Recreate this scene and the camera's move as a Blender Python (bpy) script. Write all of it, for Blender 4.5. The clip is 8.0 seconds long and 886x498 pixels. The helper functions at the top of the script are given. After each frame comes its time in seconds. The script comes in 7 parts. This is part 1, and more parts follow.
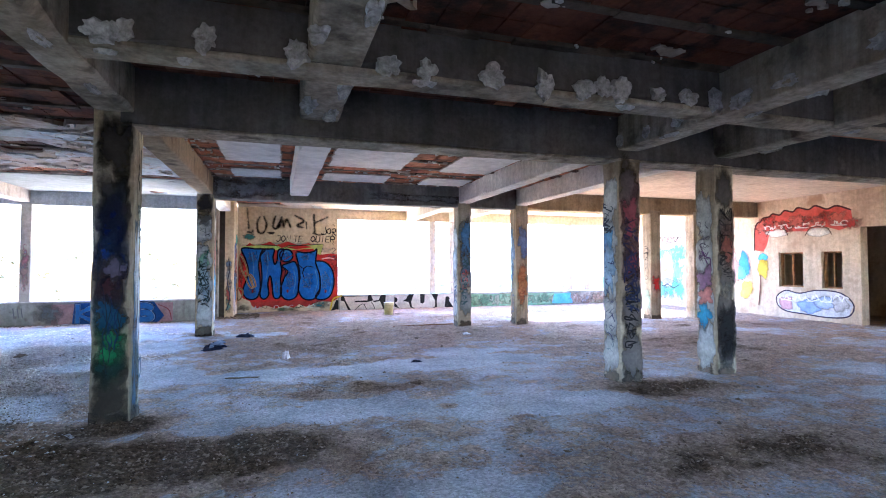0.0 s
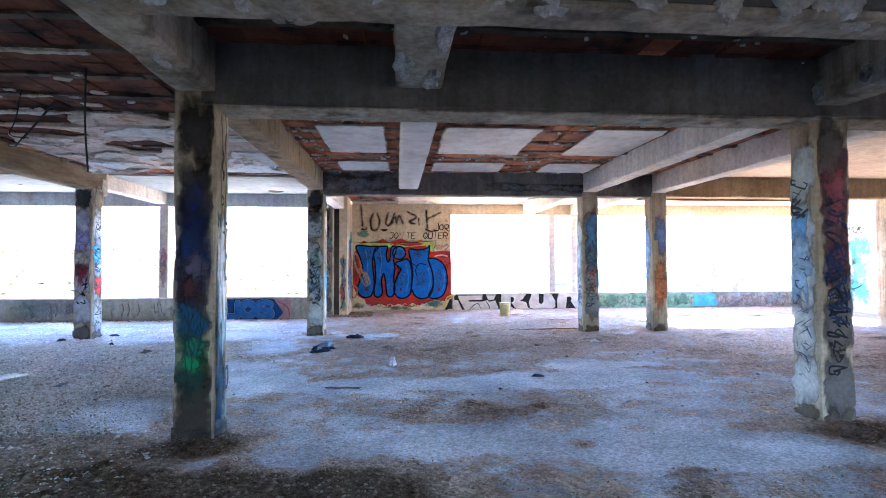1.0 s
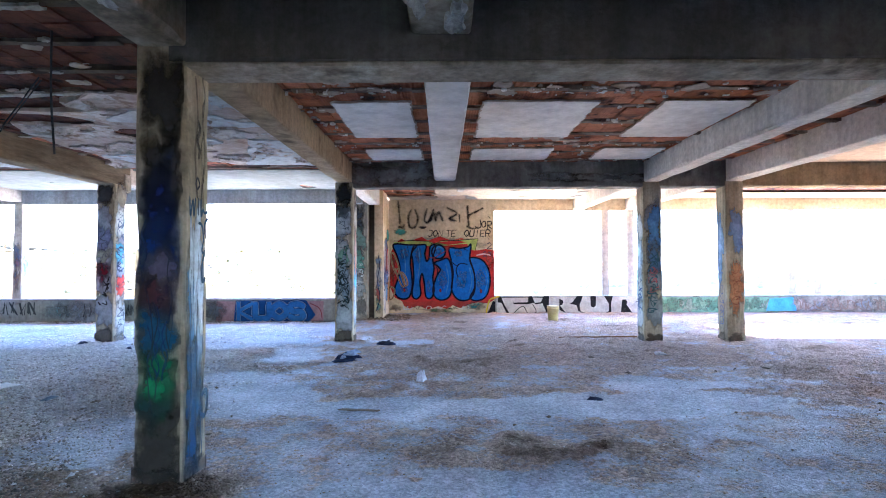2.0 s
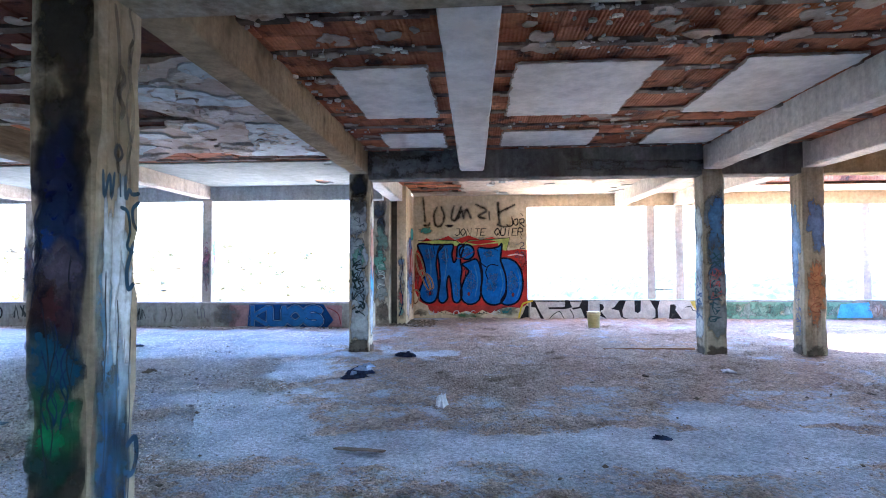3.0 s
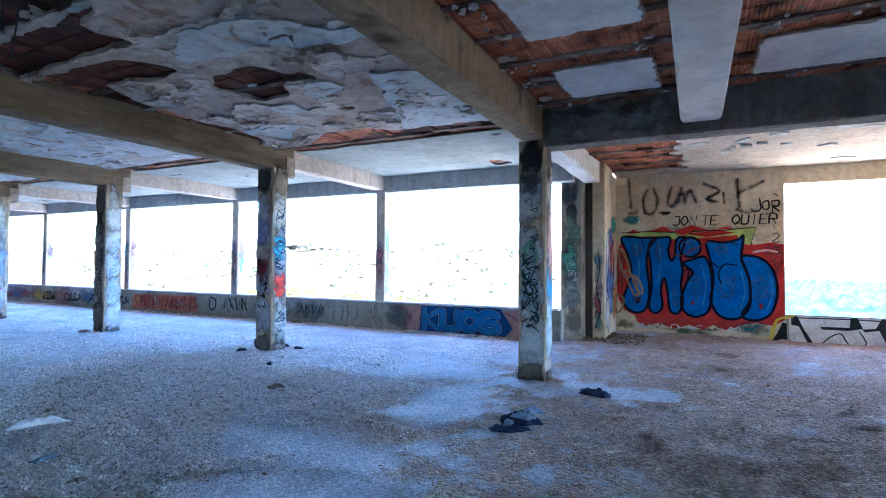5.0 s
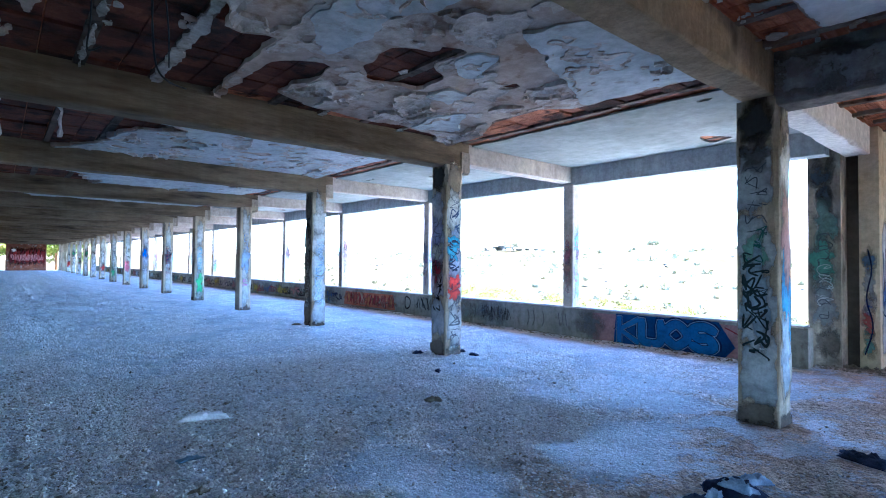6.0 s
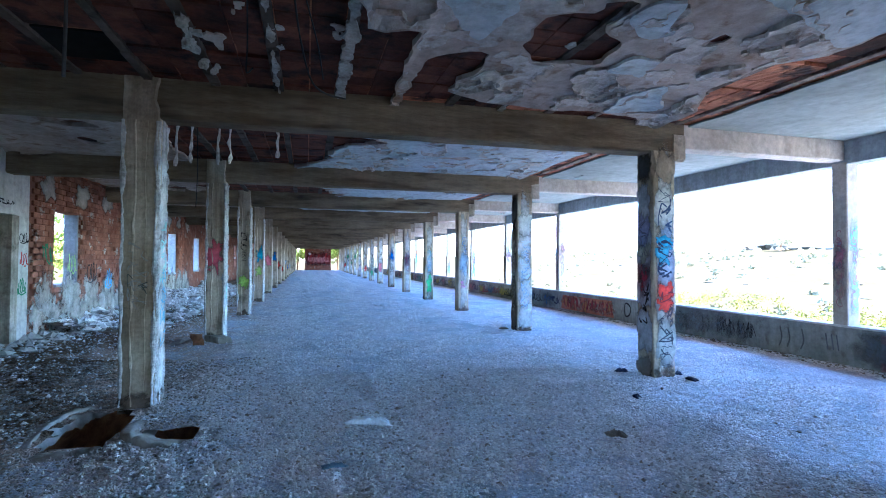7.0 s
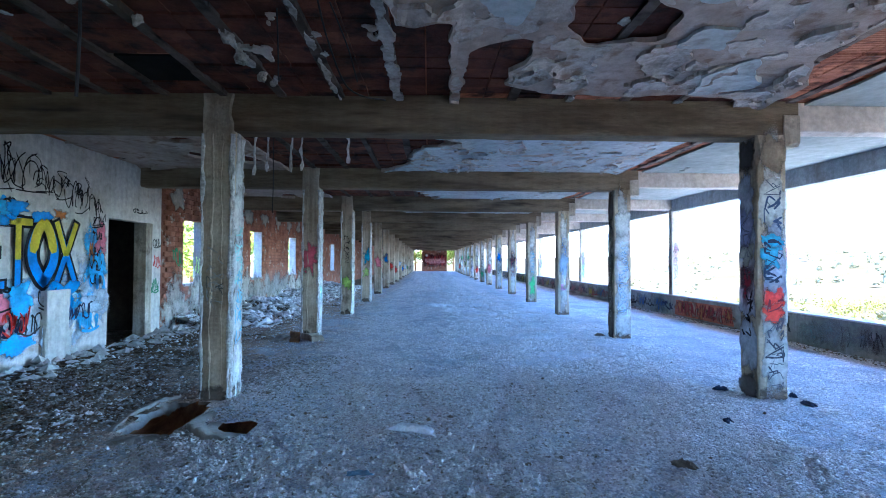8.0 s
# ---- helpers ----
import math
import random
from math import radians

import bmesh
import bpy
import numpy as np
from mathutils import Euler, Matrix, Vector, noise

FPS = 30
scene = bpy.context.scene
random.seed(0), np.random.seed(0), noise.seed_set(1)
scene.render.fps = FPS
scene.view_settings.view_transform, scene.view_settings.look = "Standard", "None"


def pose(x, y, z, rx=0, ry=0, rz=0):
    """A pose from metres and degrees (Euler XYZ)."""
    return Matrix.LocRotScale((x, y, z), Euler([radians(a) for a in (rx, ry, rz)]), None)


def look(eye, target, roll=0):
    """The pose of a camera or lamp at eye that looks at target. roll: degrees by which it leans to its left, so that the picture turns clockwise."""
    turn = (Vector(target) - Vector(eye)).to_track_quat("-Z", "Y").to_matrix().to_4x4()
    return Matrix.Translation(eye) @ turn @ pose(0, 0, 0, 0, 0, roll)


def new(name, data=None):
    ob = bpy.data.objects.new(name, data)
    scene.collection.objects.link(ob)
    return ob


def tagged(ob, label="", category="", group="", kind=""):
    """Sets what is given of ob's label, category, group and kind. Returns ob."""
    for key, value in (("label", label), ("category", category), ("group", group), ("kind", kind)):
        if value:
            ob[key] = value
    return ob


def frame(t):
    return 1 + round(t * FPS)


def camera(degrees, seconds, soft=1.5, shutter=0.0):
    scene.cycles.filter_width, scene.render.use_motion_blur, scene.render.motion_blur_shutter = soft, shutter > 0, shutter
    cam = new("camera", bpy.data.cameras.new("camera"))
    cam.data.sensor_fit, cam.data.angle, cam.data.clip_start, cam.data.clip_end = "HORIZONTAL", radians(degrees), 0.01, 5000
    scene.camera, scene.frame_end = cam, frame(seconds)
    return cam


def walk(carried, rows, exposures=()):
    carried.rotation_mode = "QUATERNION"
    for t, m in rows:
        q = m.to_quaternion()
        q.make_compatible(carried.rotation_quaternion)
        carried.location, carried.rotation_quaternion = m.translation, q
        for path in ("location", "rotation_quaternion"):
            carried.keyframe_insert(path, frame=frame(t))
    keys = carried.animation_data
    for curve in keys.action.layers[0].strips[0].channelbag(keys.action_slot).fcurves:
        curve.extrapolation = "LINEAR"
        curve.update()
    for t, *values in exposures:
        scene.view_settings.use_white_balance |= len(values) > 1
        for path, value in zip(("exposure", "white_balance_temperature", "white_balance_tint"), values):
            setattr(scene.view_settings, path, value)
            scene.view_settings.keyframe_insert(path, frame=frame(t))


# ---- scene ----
FOV = 81.3
cam = camera(FOV, 8.0, soft=1.0)
# seconds, x, y, z, yaw, pitch, roll
ROWS = [
    (0.0, 0.093, -0.028, 1.498, -17.44, 1.82, 0.04),
    (0.5, 0.218, 0.497, 1.479, -9.77, 1.61, 0.16),
    (1.0, 0.317, 1.059, 1.500, -4.65, 1.54, 0.18),
    (1.5, 0.431, 1.582, 1.496, -1.46, 1.50, 0.14),
    (3.0, 0.575, 3.269, 1.480, 3.91, 1.72, 0.19),
    (3.5, 0.538, 3.844, 1.504, 7.26, 1.79, 0.13),
    (4.0, 0.528, 4.496, 1.506, 12.55, 1.74, -0.04),
    (5.5, 0.390, 6.108, 1.471, 36.49, 1.32, -0.45),
    (6.0, 0.278, 6.613, 1.494, 49.26, 1.30, -0.46),
    (6.5, 0.182, 7.105, 1.528, 63.77, 1.27, -0.48),
    (7.0, 0.077, 7.489, 1.539, 75.22, 1.24, -0.38),
    (7.5, 0.008, 7.866, 1.551, 82.65, 1.25, -0.33),
    (8.0, -0.043, 8.184, 1.562, 88.42, 1.28, -0.30),
]
EXPOSURES = [(0.0, 5.4, 5780, 19), (1.5, 5.4, 5640, 17), (3.5, 4.95, 5440, 14), (5.5, 4.6, 4880, 9), (7.0, 4.4, 4870, 9), (8.0, 4.4, 4870, 9)]
walk(cam, [(t, pose(x, y, z, 90 + p, r, w)) for t, x, y, z, w, p, r in ROWS], EXPOSURES)

# ---- daylight ----
SUN_EL, SUN_AZ = radians(63), math.atan2(0.45, 0.89)   # azimuth from +y towards +x
world = bpy.data.worlds.new("sky")
scene.world = world
world.use_nodes = True
wn = world.node_tree
sky = wn.nodes.new("ShaderNodeTexSky")
sky.sky_type, sky.sun_disc = "NISHITA", False
sky.sun_elevation, sky.sun_rotation = SUN_EL, SUN_AZ
sky.dust_density, sky.air_density, sky.ozone_density = 0.15, 1.0, 4.0
wn.nodes["Background"].inputs["Strength"].default_value = 0.15
wn.links.new(sky.outputs[0], wn.nodes["Background"].inputs["Color"])
sun = new("sun", bpy.data.lights.new("sun", "SUN"))
sun.data.energy, sun.data.angle, sun.data.color = 4.4, radians(0.53), (1.0, 0.91, 0.78)
to_sun = Vector((math.sin(SUN_AZ) * math.cos(SUN_EL), math.cos(SUN_AZ) * math.cos(SUN_EL), math.sin(SUN_EL)))
sun.matrix_world = look((0, 0, 60), Vector((0, 0, 60)) - to_sun)


# ---- materials ----
def shade(name, low, high, size=1.0, fine=12.0, rough=0.9, bump=0.3, blotch=None, blotch_size=0.35, blotch_at=(0.55, 0.62), streak=0.0, stretch=(1, 1, 1), random_tone=0.0, island=0.0, gloss=0.1):
    """Two-scale procedural surface in world metres: broad tone from low to high, fine grain, optional blotches of a second colour and vertical streaks."""
    m = bpy.data.materials.new(name)
    m.use_nodes = True
    nt = m.node_tree
    n, ln = nt.nodes, nt.links
    b = n["Principled BSDF"]
    geo = n.new("ShaderNodeNewGeometry")
    mp = n.new("ShaderNodeMapping")
    mp.inputs["Scale"].default_value = stretch
    ln.new(geo.outputs["Position"], mp.inputs["Vector"])

    def noise_at(scale, detail=5.0, vec=None, rough_=0.6):
        t = n.new("ShaderNodeTexNoise")
        t.inputs["Scale"].default_value, t.inputs["Detail"].default_value, t.inputs["Roughness"].default_value = scale, detail, rough_
        ln.new(vec or mp.outputs[0], t.inputs["Vector"])
        return t.outputs["Fac"]

    def ramp(fac, stops):
        r = n.new("ShaderNodeValToRGB")
        e = r.color_ramp.elements
        e[0].position, e[0].color = stops[0][0], (*stops[0][1], 1)
        e[1].position, e[1].color = stops[1][0], (*stops[1][1], 1)
        ln.new(fac, r.inputs[0])
        return r.outputs[0]

    def mixed(fac, a, c, mode="MIX"):
        x = n.new("ShaderNodeMix")
        x.data_type, x.blend_type = "RGBA", mode
        if isinstance(fac, float):
            x.inputs[0].default_value = fac
        else:
            ln.new(fac, x.inputs[0])
        ln.new(a, x.inputs[6])
        if isinstance(c, tuple):
            x.inputs[7].default_value = (*c, 1)
        else:
            ln.new(c, x.inputs[7])
        return x.outputs[2]

    broad, grain = noise_at(size, 6.0), noise_at(fine, 8.0, rough_=0.7)
    col = ramp(broad, ((0.32, low), (0.68, high)))
    col = mixed(0.55, col, ramp(grain, ((0.3, (0.45, 0.45, 0.45)), (0.7, (1.25, 1.25, 1.25)))), "MULTIPLY")
    if streak:
        ms = n.new("ShaderNodeMapping")
        ms.inputs["Scale"].default_value = (1, 1, 0.06)
        ln.new(geo.outputs["Position"], ms.inputs["Vector"])
        col = mixed(streak, col, ramp(noise_at(9.0, 4.0, ms.outputs[0]), ((0.35, (0.35, 0.33, 0.3)), (0.6, (1.1, 1.1, 1.1)))), "MULTIPLY")
    if blotch:
        f = ramp(noise_at(1.0 / blotch_size, 7.0), ((blotch_at[0], (0, 0, 0)), (blotch_at[1], (1, 1, 1))))
        col = mixed(f, col, blotch)
    if random_tone or island:
        info = n.new("ShaderNodeObjectInfo")
        hsv = n.new("ShaderNodeHueSaturation")
        mr = n.new("ShaderNodeMapRange")
        tone = random_tone or island
        mr.inputs[3].default_value, mr.inputs[4].default_value = 1 - tone, 1 + tone
        ln.new(geo.outputs["Random Per Island"] if island else info.outputs["Random"], mr.inputs[0])
        ln.new(mr.outputs[0], hsv.inputs["Value"])
        ln.new(col, hsv.inputs["Color"])
        col = hsv.outputs[0]
    ln.new(col, b.inputs["Base Color"])
    b.inputs["Roughness"].default_value = rough
    b.inputs["Specular IOR Level"].default_value = gloss
    bp = n.new("ShaderNodeBump")
    bp.inputs["Strength"].default_value, bp.inputs["Distance"].default_value = bump, 0.02
    ln.new(grain, bp.inputs["Height"])
    ln.new(bp.outputs[0], b.inputs["Normal"])
    return m


M_CONC = shade("concrete", (0.24, 0.205, 0.155), (0.50, 0.445, 0.36), 1.8, 22, 0.92, 0.5, (0.085, 0.07, 0.056), 0.4, (0.54, 0.70), 0.5)
M_BEAM = shade("brown_stained_concrete", (0.11, 0.084, 0.052), (0.28, 0.22, 0.145), 1.6, 20, 0.93, 0.45, (0.05, 0.039, 0.029), 0.4, (0.54, 0.7), 0.12, (1, 0.35, 2.4))
M_PILLAR = shade("pillar_concrete", (0.27, 0.215, 0.15), (0.53, 0.455, 0.35), 1.6, 24, 0.92, 0.5, (0.15, 0.12, 0.085), 0.4, (0.58, 0.72), 0.5)
M_TAN = shade("tan_concrete", (0.24, 0.175, 0.105), (0.46, 0.36, 0.235), 1.3, 20, 0.92, 0.4, (0.10, 0.075, 0.05), 0.4, (0.56, 0.7), 0.3)
M_DARKCONC = shade("dark_concrete", (0.075, 0.07, 0.067), (0.165, 0.155, 0.146), 1.1, 18, 0.95, 0.3, (0.19, 0.175, 0.16), 0.4, (0.6, 0.75), 0.3)
M_GREYBEAM = shade("smoky_grey_concrete", (0.13, 0.12, 0.115), (0.30, 0.285, 0.27), 1.4, 18, 0.95, 0.4, (0.07, 0.066, 0.064), 0.5, (0.56, 0.68), 0.35)
M_WHITE = shade("whitewash", (0.58, 0.55, 0.50), (0.78, 0.75, 0.69), 0.9, 14, 0.9, 0.25, (0.42, 0.36, 0.29), 0.5, (0.60, 0.74), 0.2)
M_PANEL = shade("smooth_plaster", (0.64, 0.62, 0.59), (0.80, 0.78, 0.75), 0.8, 4, 0.9, 0.05, (0.56, 0.51, 0.45), 0.5, (0.62, 0.74))
M_MORTAR = shade("pale_mortar", (0.50, 0.46, 0.42), (0.78, 0.75, 0.70), 6.0, 24, 0.95, 0.5, (0.30, 0.24, 0.20), 0.12, (0.56, 0.68), island=0.25)
M_PLASTER = shade("ceiling_plaster", (0.34, 0.262, 0.21), (0.51, 0.42, 0.355), 1.5, 9, 0.92, 0.7, (0.24, 0.165, 0.12), 0.25, (0.55, 0.66))
M_SCALE = shade("lifting_plaster", (0.42, 0.36, 0.31), (0.60, 0.535, 0.475), 1.5, 12, 0.92, 0.6, (0.26, 0.19, 0.145), 0.2, (0.55, 0.66))
M_SCAB = shade("splashed_mortar", (0.30, 0.27, 0.23), (0.54, 0.50, 0.45), 6.0, 28, 0.95, 0.6, (0.18, 0.15, 0.125), 0.12, (0.54, 0.66))
M_SPLASH = shade("pale_splashed_mortar", (0.36, 0.355, 0.345), (0.60, 0.595, 0.58), 7.0, 28, 0.95, 0.7, (0.26, 0.24, 0.22), 0.10, (0.56, 0.68))
M_CLAY = shade("clay_tile", (0.24, 0.075, 0.038), (0.58, 0.23, 0.12), 1.9, 20, 0.85, 0.5, (0.06, 0.03, 0.022), 0.3, (0.54, 0.66), 0.0, (1, 1, 1), 0.0, 0.3)
def floor_material():
    """Trodden pale dust and brown crumbs; the mesh's 'soil' value says which, with a fuzzy border."""
    m = bpy.data.materials.new("dusty_floor")
    m.use_nodes = True
    n, ln = m.node_tree.nodes, m.node_tree.links
    b = n["Principled BSDF"]
    geo, soil = n.new("ShaderNodeNewGeometry"), n.new("ShaderNodeAttribute")
    soil.attribute_name = "soil"

    def tex(kind, scale, out, detail=6.0):
        t = n.new(kind)
        t.inputs["Scale"].default_value = scale
        if kind == "ShaderNodeTexNoise":
            t.inputs["Detail"].default_value, t.inputs["Roughness"].default_value = detail, 0.65
        ln.new(geo.outputs["Position"], t.inputs["Vector"])
        return t.outputs[out]

    def ramp(fac, p0, c0, p1, c1):
        r = n.new("ShaderNodeValToRGB")
        e = r.color_ramp.elements
        e[0].position, e[0].color, e[1].position, e[1].color = p0, (*c0, 1), p1, (*c1, 1)
        ln.new(fac, r.inputs[0])
        return r.outputs[0]

    def mix(fac, x, y, mode="MIX"):
        k = n.new("ShaderNodeMix")
        k.data_type, k.blend_type = "RGBA", mode
        if isinstance(fac, float):
            k.inputs[0].default_value = fac
        else:
            ln.new(fac, k.inputs[0])
        ln.new(x, k.inputs[6])
        ln.new(y, k.inputs[7])
        return k.outputs[2]

    def maths(op, x, y):
        k = n.new("ShaderNodeMath")
        k.operation = op
        for s, q in ((0, x), (1, y)):
            if isinstance(q, float):
                k.inputs[s].default_value = q
            else:
                ln.new(q, k.inputs[s])
        return k.outputs[0]

    rough_, fine, crumbs, specks = tex("ShaderNodeTexNoise", 3.2, "Fac", 10.0), tex("ShaderNodeTexNoise", 24.0, "Fac"), tex("ShaderNodeTexVoronoi", 55.0, "Color"), tex("ShaderNodeTexVoronoi", 55.0, "Distance")
    big = tex("ShaderNodeTexVoronoi", 11.0, "Distance")
    # Blue of the skylight is put into the dust's colour.
    dust = ramp(tex("ShaderNodeTexNoise", 1.1, "Fac", 9.0), 0.38, (0.35, 0.372, 0.415), 0.62, (0.53, 0.557, 0.61))
    earth = ramp(rough_, 0.3, (0.25, 0.188, 0.142), 0.7, (0.52, 0.415, 0.335))
    place = n.new("ShaderNodeSeparateXYZ")
    ln.new(geo.outputs["Position"], place.inputs[0])
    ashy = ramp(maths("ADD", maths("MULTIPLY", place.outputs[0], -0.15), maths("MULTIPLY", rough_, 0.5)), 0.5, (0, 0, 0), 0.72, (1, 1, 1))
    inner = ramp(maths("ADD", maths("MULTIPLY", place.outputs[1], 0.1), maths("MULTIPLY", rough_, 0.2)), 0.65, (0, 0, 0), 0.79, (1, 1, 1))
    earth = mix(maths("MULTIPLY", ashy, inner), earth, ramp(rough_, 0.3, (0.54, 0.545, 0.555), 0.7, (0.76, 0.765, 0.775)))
    dirt_shade = ramp(maths("ADD", soil.outputs["Fac"], maths("MULTIPLY", maths("SUBTRACT", rough_, 0.5), 0.7)), 0.80, (0, 0, 0), 0.98, (1, 1, 1))
    earth = mix(dirt_shade, earth, ramp(fine, 0.3, (0.075, 0.053, 0.034), 0.7, (0.22, 0.16, 0.105)))
    share = maths("ADD", soil.outputs["Fac"], maths("MULTIPLY", maths("SUBTRACT", rough_, 0.5), 1.1))
    share = maths("ADD", share, maths("MULTIPLY", maths("SUBTRACT", fine, 0.5), 0.8))
    share = ramp(share, 0.40, (0, 0, 0), 0.60, (1, 1, 1))
    col = mix(share, dust, earth)
    tone = n.new("ShaderNodeSeparateColor")
    ln.new(crumbs, tone.inputs[0])
    col = mix(0.5, col, ramp(tone.outputs[0], 0.1, (0.5, 0.5, 0.5), 0.95, (1.4, 1.4, 1.4)), "MULTIPLY")
    col = mix(0.45, col, ramp(fine, 0.35, (0.5, 0.5, 0.5), 0.6, (1.15, 1.15, 1.15)), "MULTIPLY")
    clods, clod_tone = tex("ShaderNodeTexVoronoi", 24.0, "Distance"), n.new("ShaderNodeSeparateColor")
    ln.new(tex("ShaderNodeTexVoronoi", 24.0, "Color"), clod_tone.inputs[0])
    col = mix(maths("MULTIPLY", share, 0.55), col, mix(1.0, col, ramp(clod_tone.outputs[1], 0.1, (0.66, 0.65, 0.64), 0.9, (1.32, 1.32, 1.32)), "MULTIPLY"))
    ln.new(col, b.inputs["Base Color"])
    b.inputs["Roughness"].default_value, b.inputs["Specular IOR Level"].default_value = 0.95, 0.05
    h = maths("ADD", maths("MULTIPLY", maths("SUBTRACT", 0.6, specks), maths("ADD", share, 0.35)), maths("MULTIPLY", fine, 1.8))
    h = maths("ADD", h, maths("MULTIPLY", maths("MULTIPLY", big, rough_), -0.8))
    h = maths("ADD", h, maths("MULTIPLY", maths("MULTIPLY", clods, share), -1.6))
    bump = n.new("ShaderNodeBump")
    bump.inputs["Strength"].default_value, bump.inputs["Distance"].default_value = 1.0, 0.015
    ln.new(h, bump.inputs["Height"])
    ln.new(bump.outputs[0], b.inputs["Normal"])
    return m


M_FLOOR = floor_material()
M_WALL = shade("old_white_wall", (0.46, 0.43, 0.38), (0.68, 0.655, 0.61), 0.8, 10, 0.9, 0.25, (0.33, 0.27, 0.21), 0.5, (0.60, 0.72), 0.2)
M_LINTEL = shade("grey_lintel", (0.30, 0.31, 0.31), (0.46, 0.47, 0.47), 0.9, 14, 0.9, 0.25, (0.22, 0.20, 0.18), 0.5, (0.58, 0.72), 0.25)
M_OCHRE = shade("ochre_wall", (0.55, 0.44, 0.28), (0.72, 0.62, 0.45), 0.8, 10, 0.9, 0.25, (0.42, 0.33, 0.22), 0.5, (0.62, 0.72), 0.15)
M_WARMLIT = shade("warm_lit_whitewash", (0.56, 0.44, 0.33), (0.74, 0.62, 0.49), 0.9, 8, 0.9, 0.2, (0.40, 0.30, 0.22), 0.5, (0.60, 0.74))
M_PEACH = shade("peach_wall", (0.50, 0.38, 0.27), (0.70, 0.56, 0.42), 0.8, 10, 0.9, 0.3, (0.36, 0.25, 0.17), 0.5, (0.58, 0.72), 0.2)
M_PARAPET = shade("parapet_plaster", (0.20, 0.20, 0.175), (0.40, 0.395, 0.355), 0.9, 12, 0.92, 0.3, (0.13, 0.11, 0.09), 0.3, (0.58, 0.7), 0.3)
M_BRICK = shade("brick", (0.17, 0.065, 0.04), (0.36, 0.16, 0.10), 3.0, 30, 0.9, 0.4, (0.40, 0.36, 0.31), 0.3, (0.58, 0.66), 0.0, (1, 1, 1), 0.25)
M_SOIL = shade("hillside", (0.045, 0.035, 0.021), (0.070, 0.057, 0.036), 0.10, 0.7, 0.95, 0.5, (0.046, 0.040, 0.021), 1.5, (0.48, 0.60), gloss=0.0)
M_SCREED = shade("broken_screed", (0.22, 0.195, 0.165), (0.40, 0.37, 0.33), 2.5, 14, 0.95, 0.5, (0.20, 0.16, 0.12), 0.2, (0.54, 0.68))
M_GRIT = shade("grit", (0.52, 0.51, 0.495), (0.80, 0.79, 0.775), 6.0, 30, 0.95, 0.3, island=0.35)
M_PEBBLE = shade("mixed_lumps", (0.38, 0.36, 0.335), (0.74, 0.73, 0.71), 11.0, 45, 0.95, 0.4, (0.20, 0.16, 0.12), 0.06, (0.56, 0.64), island=0.35)
M_CHIP = shade("mixed_chips", (0.56, 0.55, 0.535), (0.84, 0.835, 0.82), 9.0, 40, 0.95, 0.3, (0.24, 0.20, 0.16), 0.05, (0.56, 0.66), island=0.4)
M_CRUMB = shade("brown_crumbs", (0.20, 0.15, 0.105), (0.40, 0.315, 0.235), 5.0, 30, 0.95, 0.3, island=0.4)
M_JOIST = shade("mortared_joist", (0.15, 0.10, 0.08), (0.34, 0.27, 0.22), 2.2, 16, 0.95, 0.6, (0.08, 0.05, 0.04), 0.25, (0.50, 0.62))
M_DARKJOIST = shade("dark_joist", (0.06, 0.045, 0.036), (0.16, 0.125, 0.10), 2.2, 16, 0.95, 0.6, (0.04, 0.03, 0.025), 0.25, (0.52, 0.64))
M_HOLE = shade("hole_shade", (0.008, 0.007, 0.006), (0.015, 0.013, 0.012), 1.0, 8, 0.95, 0.1)
M_DARKCLAY = shade("dark_clay_tile", (0.066, 0.024, 0.016), (0.17, 0.062, 0.037), 1.9, 20, 0.85, 0.5, (0.03, 0.017, 0.014), 0.3, (0.50, 0.64), 0.0, (1, 1, 1), 0.0, 0.3)
M_FLECK = shade("pale_grit", (0.55, 0.54, 0.52), (0.75, 0.74, 0.72), 5.0, 30, 0.95, 0.2)
M_DIRT = shade("brown_dirt", (0.12, 0.095, 0.07), (0.24, 0.20, 0.15), 3.0, 25, 0.97, 1.0)
M_EARTH = shade("grey_brown_crumbs", (0.17, 0.148, 0.125), (0.38, 0.345, 0.305), 7.0, 40, 0.97, 0.5, island=0.3)
M_DUST = shade("pale_dust", (0.40, 0.385, 0.36), (0.60, 0.585, 0.56), 1.5, 12, 0.97, 0.4, (0.30, 0.27, 0.23), 0.3, (0.55, 0.68))
M_FLAKE = shade("pale_paint_skin", (0.42, 0.44, 0.435), (0.56, 0.58, 0.575), 1.1, 9, 0.9, 0.25, (0.31, 0.295, 0.27), 0.22, (0.58, 0.68))
M_STRIP = shade("grey_green_whitewash", (0.238, 0.248, 0.226), (0.345, 0.355, 0.328), 0.8, 5, 0.9, 0.08, (0.24, 0.235, 0.20), 0.4, (0.60, 0.72))
M_CREAM = shade("cream_whitewash", (0.42, 0.36, 0.30), (0.60, 0.53, 0.455), 0.9, 10, 0.9, 0.15, (0.30, 0.25, 0.20), 0.5, (0.60, 0.74), 0.15)
M_WOOD = shade("rusty_wood", (0.16, 0.075, 0.034), (0.40, 0.20, 0.09), 2.0, 18, 0.85, 0.5, None, 0.3, (0.5, 0.6), 0.0, (1, 6, 6))
M_LEAF = shade("foliage", (0.12, 0.12, 0.02), (0.28, 0.25, 0.045), 1.5, 6, 0.8, 0.1, gloss=0.0)
M_DRY = shade("dry_scrub", (0.20, 0.18, 0.10), (0.32, 0.28, 0.17), 1.0, 6, 0.9, 0.1, gloss=0.0)
M_SUNLIT = shade("sunny_foliage", (0.09, 0.13, 0.015), (0.26, 0.28, 0.05), 1.5, 6, 0.8, 0.1)
